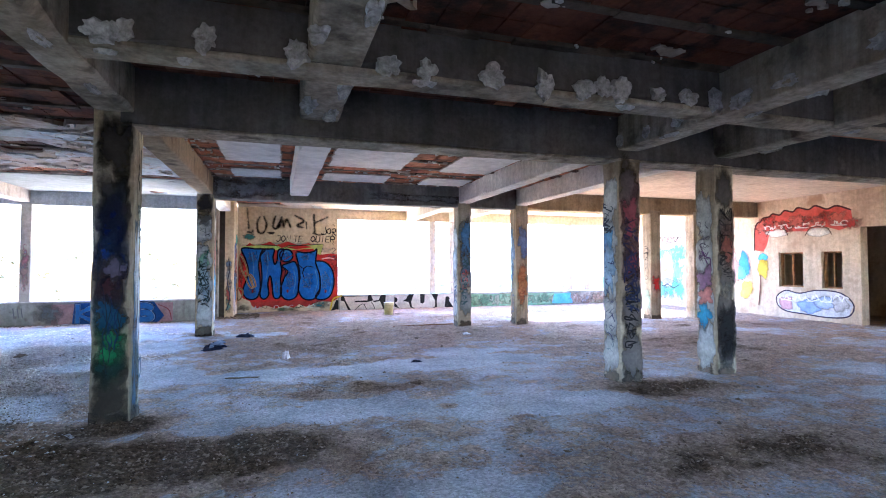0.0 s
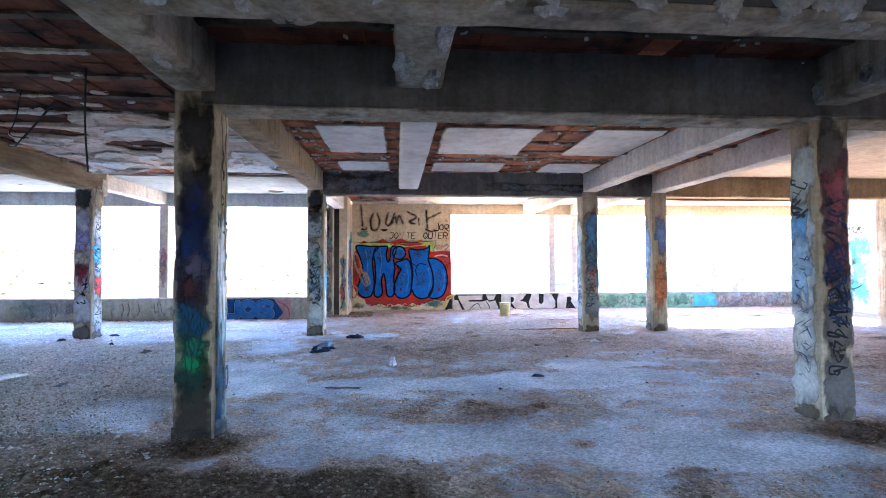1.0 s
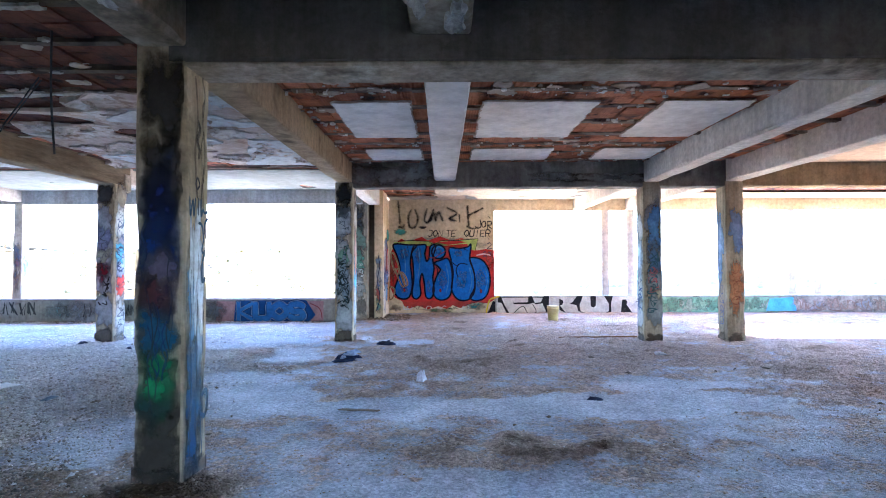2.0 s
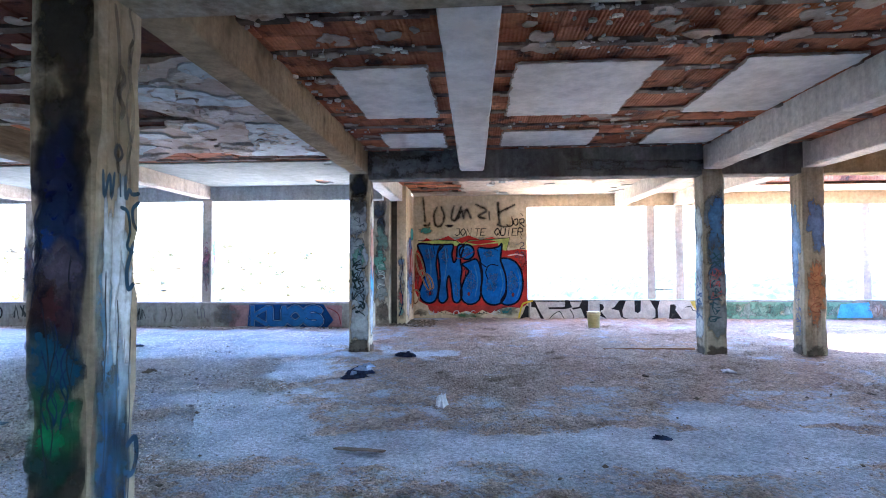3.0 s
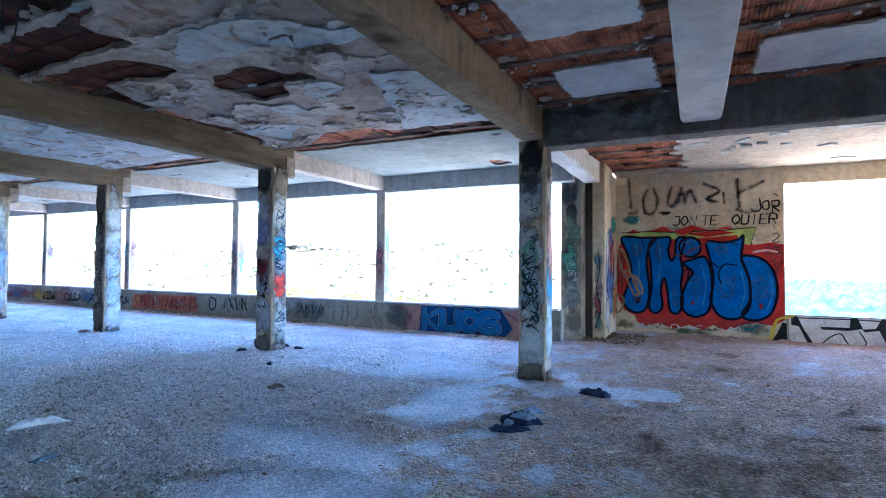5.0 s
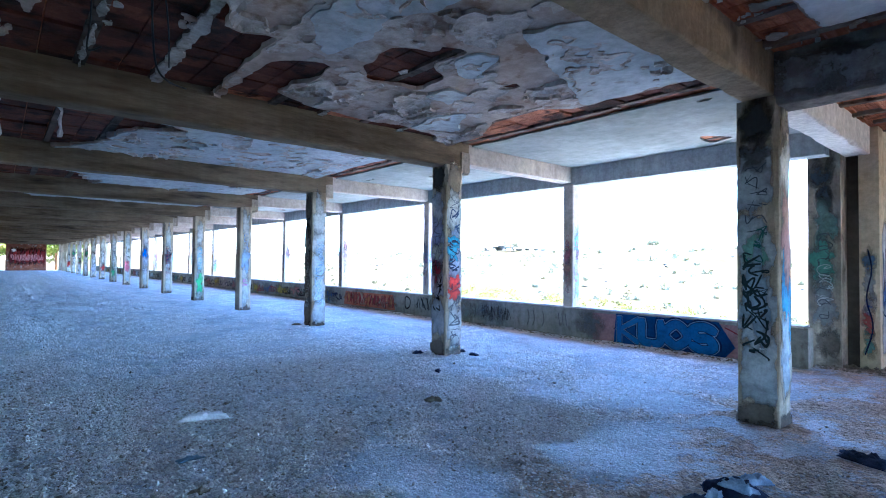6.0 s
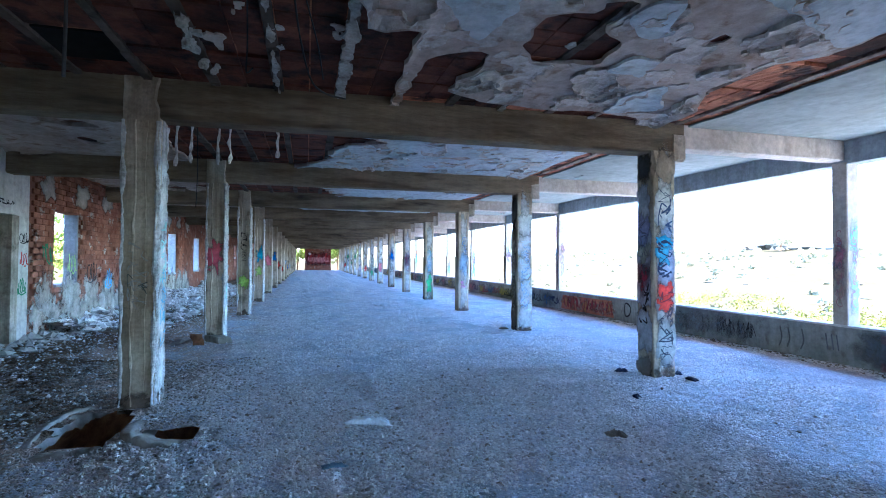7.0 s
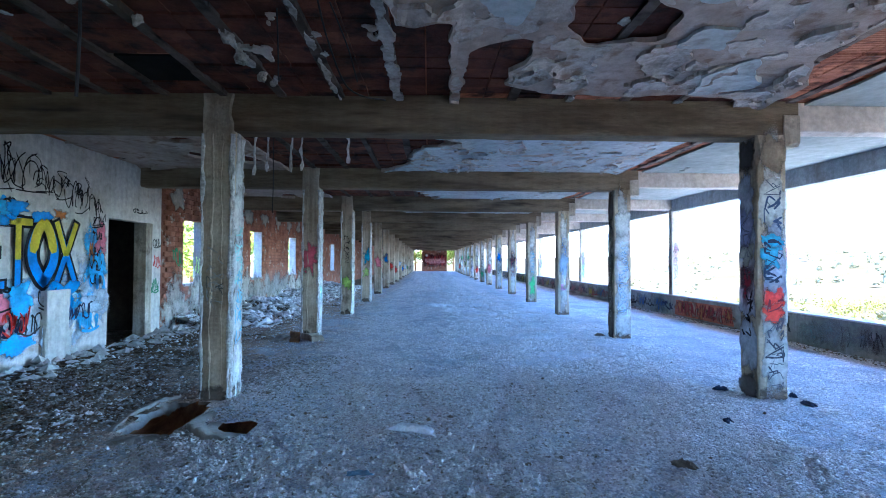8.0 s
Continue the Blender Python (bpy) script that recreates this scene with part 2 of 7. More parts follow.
M_BOUNCE = shade("pale_bounce", (0.46, 0.365, 0.255), (0.66, 0.545, 0.405), 0.6, 8, 0.95, 0.3, (0.32, 0.25, 0.17), 0.8, (0.56, 0.7))
M_ROCK = shade("pale_rock", (0.15, 0.14, 0.125), (0.23, 0.215, 0.195), 0.3, 3, 0.95, 0.4, gloss=0.0)
M_CABLE = shade("cable", (0.02, 0.02, 0.02), (0.05, 0.05, 0.05), 4, 30, 0.6, 0.1)
M_FABRIC = shade("dark_cloth", (0.012, 0.016, 0.032), (0.05, 0.075, 0.15), 8, 60, 0.95, 0.5)
M_PAPER = shade("paper", (0.72, 0.74, 0.80), (0.88, 0.89, 0.92), 6, 40, 0.8, 0.2)
M_YELLOW = shade("yellow_plastic", (0.60, 0.50, 0.20), (0.74, 0.66, 0.36), 6, 40, 0.5, 0.1, (0.55, 0.48, 0.32), 0.2, (0.6, 0.7))
M_DARK = shade("painted_shade", (0.05, 0.042, 0.035), (0.10, 0.085, 0.07), 1.0, 8, 0.95, 0.2)


# ---- mesh helpers ----
def link(name, bm, material, parent=None, label="", smooth=False):
    me = bpy.data.meshes.new(name)
    bm.normal_update()
    bm.to_mesh(me)
    bm.free()
    for mt in material if isinstance(material, (list, tuple)) else (material,):
        me.materials.append(mt)
    if smooth:
        for p in me.polygons:
            p.use_smooth = True
    ob = new(name, me)
    if parent:
        ob.parent = parent
    if label:
        ob["label"] = label
    return ob


def part(name, bm, material, parent, label=""):
    return link(name, bm, material, parent, label)


def box(bm, x0, x1, y0, y1, z0, z1, mi=0):
    v = [bm.verts.new((x, y, z)) for z in (z0, z1) for y in (y0, y1) for x in (x0, x1)]
    for f in ((0, 2, 3, 1), (4, 5, 7, 6), (0, 1, 5, 4), (2, 6, 7, 3), (0, 4, 6, 2), (1, 3, 7, 5)):
        bm.faces.new([v[i] for i in f]).material_index = mi
    return v


def structure(name, bm, material, label, category, smooth=False):
    return tagged(link(name, bm, material, None, "", smooth), label, category, kind="structure")


def prism(bm, a, b, w, h, seed=0, chip=0.02, step=0.18, rough=0.006, boards=0.0):
    """A cast bar from a to b (centre of its section), w wide and h high, with chipped arrises and uneven faces."""
    a, b = Vector(a), Vector(b)
    d = (b - a).normalized()
    side = Vector((0, 0, 1)).cross(d)
    side = Vector((1, 0, 0)) if side.length < 0.1 else side.normalized()
    up = d.cross(side)
    n = max(2, int((b - a).length / step))
    rings = []
    for i in range(n + 1):
        c = a.lerp(b, i / n)
        ring = []
        for k, (sx, sy) in enumerate(((-1, -1), (1, -1), (1, 1), (-1, 1))):
            q = noise.noise(Vector((seed * 7.3 + k * 3.1, i * step * 2.3, seed)))
            r = noise.noise(Vector((seed * 1.7 + k * 5.1, i * step * 9.0, seed + 4)))
            cut = 0.012 + chip * max(0.0, q * 2.2 + r * 1.1) ** 1.3
            o = (side * sx * w / 2 + up * sy * h / 2)
            wob = rough * noise.noise(Vector((i * step * 1.9, k * 2.0, seed * 3.3)))
            p1 = c + o - side * sx * cut + up * sy * wob
            p2 = c + o - up * sy * cut + side * sx * wob
            pts = (p1, p2) if sx * sy < 0 else (p2, p1)
            ring += [bm.verts.new(p) for p in pts]
            if boards:
                nxt = ((1, -1), (1, 1), (-1, 1), (-1, -1))[k]
                e = (side * nxt[0] * w / 2 + up * nxt[1] * h / 2)
                out = (o + e).normalized()
                for j in (1, 2, 3):
                    q = c + o.lerp(e, j / 4 + 0.03 * noise.noise(Vector((seed, j, k))))
                    along = (e - o).normalized() * 0.006
                    s0 = boards * noise.noise(Vector((seed * 2.1, j * 3.7, k * 1.3)))
                    s1 = boards * noise.noise(Vector((seed * 2.1, j * 3.7 + 3.7, k * 1.3)))
                    ring += [bm.verts.new(q - along + out * s0), bm.verts.new(q - out * 0.005), bm.verts.new(q + along + out * s1)]
        rings.append(ring)
    m = len(rings[0])
    for i in range(n):
        for k in range(m):
            bm.faces.new((rings[i][k], rings[i][(k + 1) % m], rings[i + 1][(k + 1) % m], rings[i + 1][k]))
    bm.faces.new(rings[0][::-1])
    bm.faces.new(rings[-1])
    bmesh.ops.recalc_face_normals(bm, faces=bm.faces[:])


# ---- the plan ----
BAY = 4.585
XC = [5.98, 4.42, -1.455] + [-1.455 - BAY * i for i in range(1, 17)]
YC, YD, YF, YG, YW = 5.81, 12.13, 15.33, 17.52, 2.42
SLAB, UNDER = 3.41, 3.01
WEST = XC[-1] - 0.2
EAST = 13.85

# ---- floor and ground ----


# grooves of the hollow tiles
nt = M_CLAY.node_tree
wave = nt.nodes.new("ShaderNodeTexWave")
wave.bands_direction = "X"
wave.inputs["Scale"].default_value, wave.inputs["Distortion"].default_value, wave.inputs["Detail"].default_value = 9.0, 0.6, 2.0
geo = nt.nodes.new("ShaderNodeNewGeometry")
nt.links.new(geo.outputs["Position"], wave.inputs["Vector"])
groove = nt.nodes.new("ShaderNodeBump")
groove.inputs["Strength"].default_value, groove.inputs["Distance"].default_value = 0.7, 0.01
nt.links.new(wave.outputs["Fac"], groove.inputs["Height"])
first = [n for n in nt.nodes if n.type == "BUMP" and n != groove][0]
nt.links.new(first.outputs[0], groove.inputs["Normal"])
nt.links.new(groove.outputs[0], nt.nodes["Principled BSDF"].inputs["Normal"])

PAINTS = {}


def paint(r, g, b):
    """Spray paint of one colour: a little uneven, worn through in specks, fading where the mesh's 'cover' falls to nought."""
    key = (r, g, b)
    if key not in PAINTS:
        m = PAINTS[key] = shade("spray_paint", (r * 0.7, g * 0.7, b * 0.7), (min(1, r * 1.15), min(1, g * 1.15), min(1, b * 1.15)), 4.0, 25, 0.75, 0.2)
        n, ln = m.node_tree.nodes, m.node_tree.links
        at, tx, geo_ = n.new("ShaderNodeAttribute"), n.new("ShaderNodeTexNoise"), n.new("ShaderNodeNewGeometry")
        at.attribute_name = "cover"
        tx.inputs["Scale"].default_value, tx.inputs["Detail"].default_value, tx.inputs["Roughness"].default_value = 7.0, 11.0, 0.72
        ln.new(geo_.outputs["Position"], tx.inputs["Vector"])
        ad, mr = n.new("ShaderNodeMath"), n.new("ShaderNodeMapRange")
        ad.operation = "ADD"
        ln.new(at.outputs["Fac"], ad.inputs[0])
        ln.new(tx.outputs["Fac"], ad.inputs[1])
        mr.inputs[1].default_value, mr.inputs[2].default_value = 0.66, 1.26
        ln.new(ad.outputs[0], mr.inputs[0])
        ln.new(mr.outputs[0], n["Principled BSDF"].inputs["Alpha"])
    return PAINTS[key]


BLACK, NAVY, BLUE, SKYBLUE = (0.012, 0.012, 0.015), (0.012, 0.02, 0.06), (0.015, 0.13, 0.46), (0.10, 0.42, 0.80)
RED, PINK, TEAL, GREEN = (0.50, 0.035, 0.03), (0.62, 0.18, 0.24), (0.06, 0.36, 0.34), (0.05, 0.22, 0.10)
WHITE, TAN, LIME, ORANGE = (0.72, 0.72, 0.72), (0.42, 0.30, 0.18), (0.42, 0.62, 0.18), (0.62, 0.22, 0.05)
YELLOW, PALE, SMOKE, MAROON = (0.70, 0.52, 0.04), (0.50, 0.60, 0.72), (0.10, 0.08, 0.07), (0.22, 0.03, 0.04)


def smooth_line(pts, closed=False, n=5):
    """Points along a rounded line through pts."""
    p = [Vector(q) for q in pts]
    m = len(p)
    if m < 3:
        return p
    out = []
    for i in range(m if closed else m - 1):
        a, b = p[i], p[(i + 1) % m]
        z = p[i - 1] if closed or i > 0 else a
        c = p[(i + 2) % m] if closed or i + 2 < m else b
        for k in range(n):
            t = k / n
            out.append(0.5 * (2 * a + (b - z) * t + (2 * z - 5 * a + 4 * b - c) * t * t + (3 * a - z - 3 * b + c) * t ** 3))
    if not closed:
        out.append(p[-1])
    return out


class Paintwork:
    """Paint on one flat face: origin, direction of reading, up and outward. Later layers lie a little prouder."""

    def __init__(self, origin, right, out, up=(0, 0, 1)):
        self.o, self.r, self.n, self.u = Vector(origin), Vector(right), Vector(out), Vector(up)
        self.bm, self.mats, self.layer = bmesh.new(), [], 0
        self.cover = self.bm.verts.layers.float.new("cover")

    def at(self, p, lift, cover=0.82):
        v = self.bm.verts.new(self.o + self.r * p[0] + self.u * p[1] + self.n * lift)
        v[self.cover] = cover
        return v

    def index(self, colour):
        m = paint(*colour)
        if m not in self.mats:
            self.mats.append(m)
        return self.mats.index(m)

    def lift(self):
        self.layer += 1
        return 0.004 + 0.0005 * self.layer

    def face(self, verts, mi):
        f = self.bm.faces.new(verts)
        f.material_index = mi
        f.normal_update()
        if f.normal.dot(self.n) < 0:
            f.normal_flip()

    def poly(self, pts, colour, rounded=False):
        pts = smooth_line(pts, True) if rounded else [Vector(q) for q in pts]
        h = self.lift()
        f = self.bm.faces.new([self.at(p, h) for p in pts])
        f.material_index = self.index(colour)
        f.normal_update()
        if f.normal.dot(self.n) < 0:
            f.normal_flip()

    def line(self, pts, width, colour, closed=False, rounded=True, fresh=True, cover=0.82):
        p = smooth_line(pts, closed) if rounded else [Vector(q) for q in pts]
        h = self.lift() if fresh else 0.004 + 0.0005 * self.layer
        mi = self.index(colour)
        if closed:
            p.append(p[0])
        rows = []
        for i, q in enumerate(p):
            d = (p[min(i + 1, len(p) - 1)] - p[max(i - 1, 0)])
            d = d.normalized() if d.length > 1e-6 else Vector((1, 0))
            s = Vector((-d.y, d.x)) * width / 2
            if i in (0, len(p) - 1) and not closed:
                q = q + d * (width / 3 if i else -width / 3)
                s *= 0.6
            rows.append((self.at(q + s, h, cover), self.at(q - s, h, cover)))
        for (a0, a1), (b0, b1) in zip(rows, rows[1:]):
            f = self.bm.faces.new((a0, a1, b1, b0))
            f.material_index = mi
            f.normal_update()
            if f.normal.dot(self.n) < 0:
                f.normal_flip()

    def blot(self, u, v, ru, rv, colour, seed, rag=0.35, umax=None, cover=0.85):
        """A sprayed patch that thins out towards its ragged edge."""
        h, mi = self.lift(), self.index(colour)
        rings = []
        for share, cov in ((0.35, cover), (0.78, cover * 0.72), (1.25, -0.25)):
            ring = []
            for k in range(36):
                a = 2 * math.pi * k / 36
                r = 1 + rag * noise.noise(Vector((math.cos(a) * 1.6 + seed, math.sin(a) * 1.6, seed * 0.7))) + 0.5 * rag * noise.noise(Vector((math.cos(a) * 6 + seed, math.sin(a) * 6, 5)))
                x, y = u + ru * r * share * math.cos(a), v + rv * r * share * math.sin(a)
                if umax is not None:
                    x = max(-umax, min(umax, x))
                ring.append(self.at((x, y), h, cov))
            rings.append(ring)
        self.face(rings[0], mi)
        for p, q in zip(rings, rings[1:]):
            for k in range(36):
                vs = (p[k], p[(k + 1) % 36], q[(k + 1) % 36], q[k])
                if len({tuple(round(w, 5) for w in x.co) for x in vs}) == 4:
                    self.face(vs, mi)

    def scribble(self, u, v, w, h, colour, seed, width=0.018, turns=7):
        """One running line of loops and hooks inside a box."""
        rng = random.Random(seed)
        k, pts, th, spin = 0, [], rng.uniform(0, 6.28), rng.choice((-1, 1))
        n = turns * 3
        for k in range(n):
            th += spin * rng.uniform(0.7, 1.5)
            if rng.random() < 0.22:
                spin = -spin
            r = rng.uniform(0.55, 1.0)
            pts.append((u + w * ((k + 0.5) / n - 0.5) + 0.16 * w * r * math.cos(th), v + 0.5 * h * r * math.sin(th)))
            if rng.random() < 0.10 and len(pts) > 3:
                self.line(pts, width * rng.uniform(0.8, 1.2), colour)
                pts = []
        if len(pts) > 2:
            self.line(pts, width, colour)
        if rng.random() < 0.4:
            self.line([(u - w * 0.45, v - h * rng.uniform(0.2, 0.6)), (u, v - h * 0.5), (u + w * 0.5, v - h * rng.uniform(0.2, 0.6))], width, colour)

    def climb(self, v0, v1, w, colour, seed, width=0.013):
        """A running line that goes up a narrow face."""
        rng = random.Random(seed)
        v, pts, th, spin = v0, [], rng.uniform(0, 6.28), rng.choice((-1, 1))
        while v < v1:
            th += spin * rng.uniform(0.8, 1.7)
            if rng.random() < 0.3:
                spin = -spin
            pts.append((w * rng.uniform(0.5, 1.15) * math.cos(th), v + 0.05 * math.sin(th)))
            v += rng.uniform(0.008, 0.026)
            if rng.random() < 0.13 and len(pts) > 3:
                self.line(pts, width * rng.uniform(0.5, 1.3), colour, rounded=rng.random() < 0.4, cover=0.75)
                pts = []
                v += rng.uniform(0.0, 0.06)
        if len(pts) > 2:
            self.line(pts, width, colour)

    def stack(self, v0, v1, w, colour, seed, width=0.022, cell=0.15):
        """Tag marks piled up a narrow face: a few hooked strokes in each cell, none of them a letter."""
        rng = random.Random(seed)
        v = v0
        while v < v1:
            h = cell * rng.uniform(0.7, 1.2)
            for _ in range(rng.randrange(2, 4)):
                a = (rng.uniform(-w, w), v + rng.uniform(0.0, h))
                b = (max(-w, min(w, a[0] + rng.uniform(-1.4, 1.4) * w)), v + rng.uniform(0.0, h))
                c = (max(-w, min(w, b[0] + rng.uniform(-1.0, 1.0) * w)), v + rng.uniform(-0.1, 1.1) * h)
                pts = [a, b, c] + ([(rng.uniform(-w, w), v + rng.uniform(0, h))] if rng.random() < 0.5 else [])
                self.line(pts, width * rng.uniform(0.6, 1.15), colour, rounded=rng.random() < 0.65, cover=0.8)
            v += h * rng.uniform(0.75, 1.1)

    def tag(self, u, v, w, h, colour, seed, width=0.03, cells=5):
        """A short row of quick hooked strokes, none of them a letter."""
        rng = random.Random(seed)
        c = w / cells
        for k in range(cells):
            a = u - w / 2 + c * (k + 0.15)
            for _ in range(rng.randrange(2, 4)):
                pts = [(a + c * rng.uniform(0, 0.9), v + h * (rng.uniform(0.3, 0.5) if q % 2 else rng.uniform(-0.5, -0.2))) for q in range(rng.randrange(2, 4))]
                self.line(pts, width * rng.uniform(0.7, 1.1), colour, rounded=rng.random() < 0.5, cover=0.78)

    def done(self, name, parent, label=""):
        me = bpy.data.meshes.new(name)
        self.bm.to_mesh(me)
        self.bm.free()
        for m in self.mats:
            me.materials.append(m)
        ob = new(name, me)
        if parent:
            ob.parent = parent
        if label:
            ob["label"] = label
        return ob


GLYPHS = {"A": "00 26 40|12 32", "C": "45 26 05 01 20 41", "E": "46 06 00 40|03 33", "H": "00 06|40 46|03 43", "J": "46 41 20 01|16 46", "N": "00 06 40 46", "I": "20 26", "K": "00 06|46 03 40", "O": "20 02 04 26 44 42 20",
          "Q": "20 02 04 26 44 42 20|22 50", "R": "00 06 36 45 43 03|23 40", "S": "01 20 41 33 13 05 26 45", "T": "06 46|26 20", "U": "06 01 20 41 46", "X": "00 46|06 40", "D": "00 06 26 44 42 20 00"}


def letters(pw, word, u, v, w, h, gap, passes, lean=0.0):
    """A word in single strokes; passes are (width, colour) from the back to the front."""
    for width, colour in passes:
        for i, ch in enumerate(word):
            for stroke in GLYPHS.get(ch, "").split("|"):
                pts = [(u + i * (w + gap) + (int(q[0]) / 4) * w + lean * int(q[1]) / 6 * h, v + int(q[1]) / 6 * h) for q in stroke.split()]
                if len(pts) > 1:
                    pw.line(pts, width, colour, rounded=len(pts) > 4, fresh=False)
        pw.lift()


def sheet(bm, x0, x1, y0, y1, step, field, z, thick=0.015, droop=0.0):
    """A horizontal skin that is there where field(x, y) > 0, with a ragged edge of that thickness."""
    nx, ny = max(1, round((x1 - x0) / step)), max(1, round((y1 - y0) / step))
    sx, sy = (x1 - x0) / nx, (y1 - y0) / ny
    val = [[field(x0 + i * sx, y0 + j * sy) for i in range(nx + 1)] for j in range(ny + 1)]
    cache = {}

    def vert(x, y, f, up=0.0):
        key = (round(x, 4), round(y, 4), up)
        if key not in cache:
            sag = droop * math.exp(-max(f, 0) / 0.12) * max(0.0, 0.3 + noise.noise(Vector((x * 1.3, y * 1.3, 9))))
            cache[key] = bm.verts.new((x, y, z - (sag if not up else -up) + 0.006 * noise.noise(Vector((x * 2, y * 2, 1)))))
        return cache[key]

    for j in range(ny):
        for i in range(nx):
            cs = ((i, j), (i, j + 1), (i + 1, j + 1), (i + 1, j))
            pts, cuts = [], []
            for k in range(4):
                (ia, ja), (ib, jb) = cs[k], cs[(k + 1) % 4]
                fa, fb = val[ja][ia], val[jb][ib]
                if fa > 0:
                    pts.append(vert(x0 + ia * sx, y0 + ja * sy, fa))
                if (fa > 0) != (fb > 0):
                    t = fa / (fa - fb)
                    px, py = x0 + (ia + (ib - ia) * t) * sx, y0 + (ja + (jb - ja) * t) * sy
                    pts.append(vert(px, py, 0.0))
                    cuts.append((px, py))
            uniq = []
            for q in pts:
                if q not in uniq:
                    uniq.append(q)
            if len(uniq) > 2:
                try:
                    bm.faces.new(uniq)
                except ValueError:
                    pass
            if thick and len(cuts) == 2 and cuts[0] != cuts[1]:
                a, b = (vert(*cuts[0], 0.0), vert(*cuts[1], 0.0))
                c, d = (vert(*cuts[1], 0.0, thick), vert(*cuts[0], 0.0, thick))
                if len({a, b, c, d}) == 4:
                    try:
                        bm.faces.new((a, b, c, d))
                    except ValueError:
                        pass


def fuzz(x, y, s, k=0):
    return noise.noise(Vector((x * s, y * s, k))) + 0.5 * noise.noise(Vector((x * s * 2.3, y * s * 2.3, k + 3)))


def stones(name, spots, material, label, category, sunk=False):
    """Many loose bits in one mesh; the sunk ones have only their upper half. spots: (x, y, z, size)."""
    base = np.array([(1, 0, 0), (-1, 0, 0), (0, 1, 0), (0, -1, 0), (0, 0, 1), (0, 0, -1)], float)
    tri = np.array([(0, 2, 4), (2, 1, 4), (1, 3, 4), (3, 0, 4), (2, 0, 5), (1, 2, 5), (3, 1, 5), (0, 3, 5)])
    if sunk:
        base, tri = base[:5] - np.array((0, 0, 0.35)) * (np.arange(5) < 4)[:, None], tri[:4]
    rng = np.random.default_rng(len(spots))
    n, m = len(spots), len(base)
    sp = np.array(spots)
    jig = rng.uniform(0.6, 1.25, (n, m, 1)) * base
    ang = rng.uniform(0, 6.28, n)
    ca, sa = np.cos(ang)[:, None], np.sin(ang)[:, None]
    x, y = jig[:, :, 0] * rng.uniform(0.7, 1.5, (n, 1)), jig[:, :, 1]
    v = np.stack([x * ca - y * sa, x * sa + y * ca, jig[:, :, 2] * rng.uniform(0.35, 0.8, (n, 1))], 2) * sp[:, None, 3:4] + sp[:, None, :3]
    f = (tri[None] + m * np.arange(n)[:, None, None]).reshape(-1, 3)
    me = bpy.data.meshes.new(name)
    me.from_pydata(v.reshape(-1, 3).tolist(), [], f.tolist())
    me.materials.append(material)
    if sunk:
        me.shade_smooth()
    return tagged(new(name, me), label, category, kind="stuff")


# centre, half sizes, depth of the loose dirt; those by the inner wall also hold shade
DIRT_AT = ((-0.9, 4.42, 1.55, 0.65, 1.35), (1.45, 6.35, 0.75, 0.42, 0.9), (-1.35, 5.5, 0.55, 0.45, 1.2), (4.75, 5.25, 1.1, 0.5, 1.2), (3.8, 3.2, 2.2, 0.8, 0.85), (0.6, 9.8, 2.4, 1.4, 0.8), (3.2, 9.6, 1.8, 1.6, 0.8),
           (1.5, 14.0, 3.5, 2.2, 0.8), (0.29, 5.79, 0.12, 0.08, 1.3), (0.88, 5.53, 0.12, 0.08, 1.3), (1.86, 5.37, 0.16, 0.1, 1.3), (8, 8, 4, 4, 0.85), (10.5, 14.5, 5, 3, 0.85), (-8, 15.2, 7, 0.35, 1.1), (-1.6, 16.2, 0.8, 0.9, 1.1),
           (-5.2, 4.9, 1.2, 0.7, 1.1), (-3.9, 4.3, 1.6, 0.9, 1.0), (-6.8, 3.9, 2.4, 1.0, 1.0), (-9.6, 4.6, 2.2, 1.2, 0.9), (-6.1, 12.1, 0.4, 0.3, 1.1), (-1.5, 12.1, 0.4, 0.3, 1.1))
DUST_AT = ((-2.5, 8.9, 1.0, 0.5), (-1.8, 7.9, 0.8, 0.9), (-2.05, 10.5, 0.55, 0.85), (-2.35, 12.1, 0.55, 0.4), (-0.25, 11.7, 0.5, 0.3), (3.3, 8.5, 1.0, 0.4), (1.6, 7.5, 1.6, 0.45), (0.7, 5.5, 1.0, 0.5), (2.8, 7.7, 1.5, 0.5), (-0.1, 7.5, 1.2, 0.4), (-0.1, 11.9, 0.5, 0.3), (2.9, 5.0, 1.3, 0.5), (0.6, 3.2, 1.6, 0.4), (-2.4, 6.6, 0.6, 0.9))


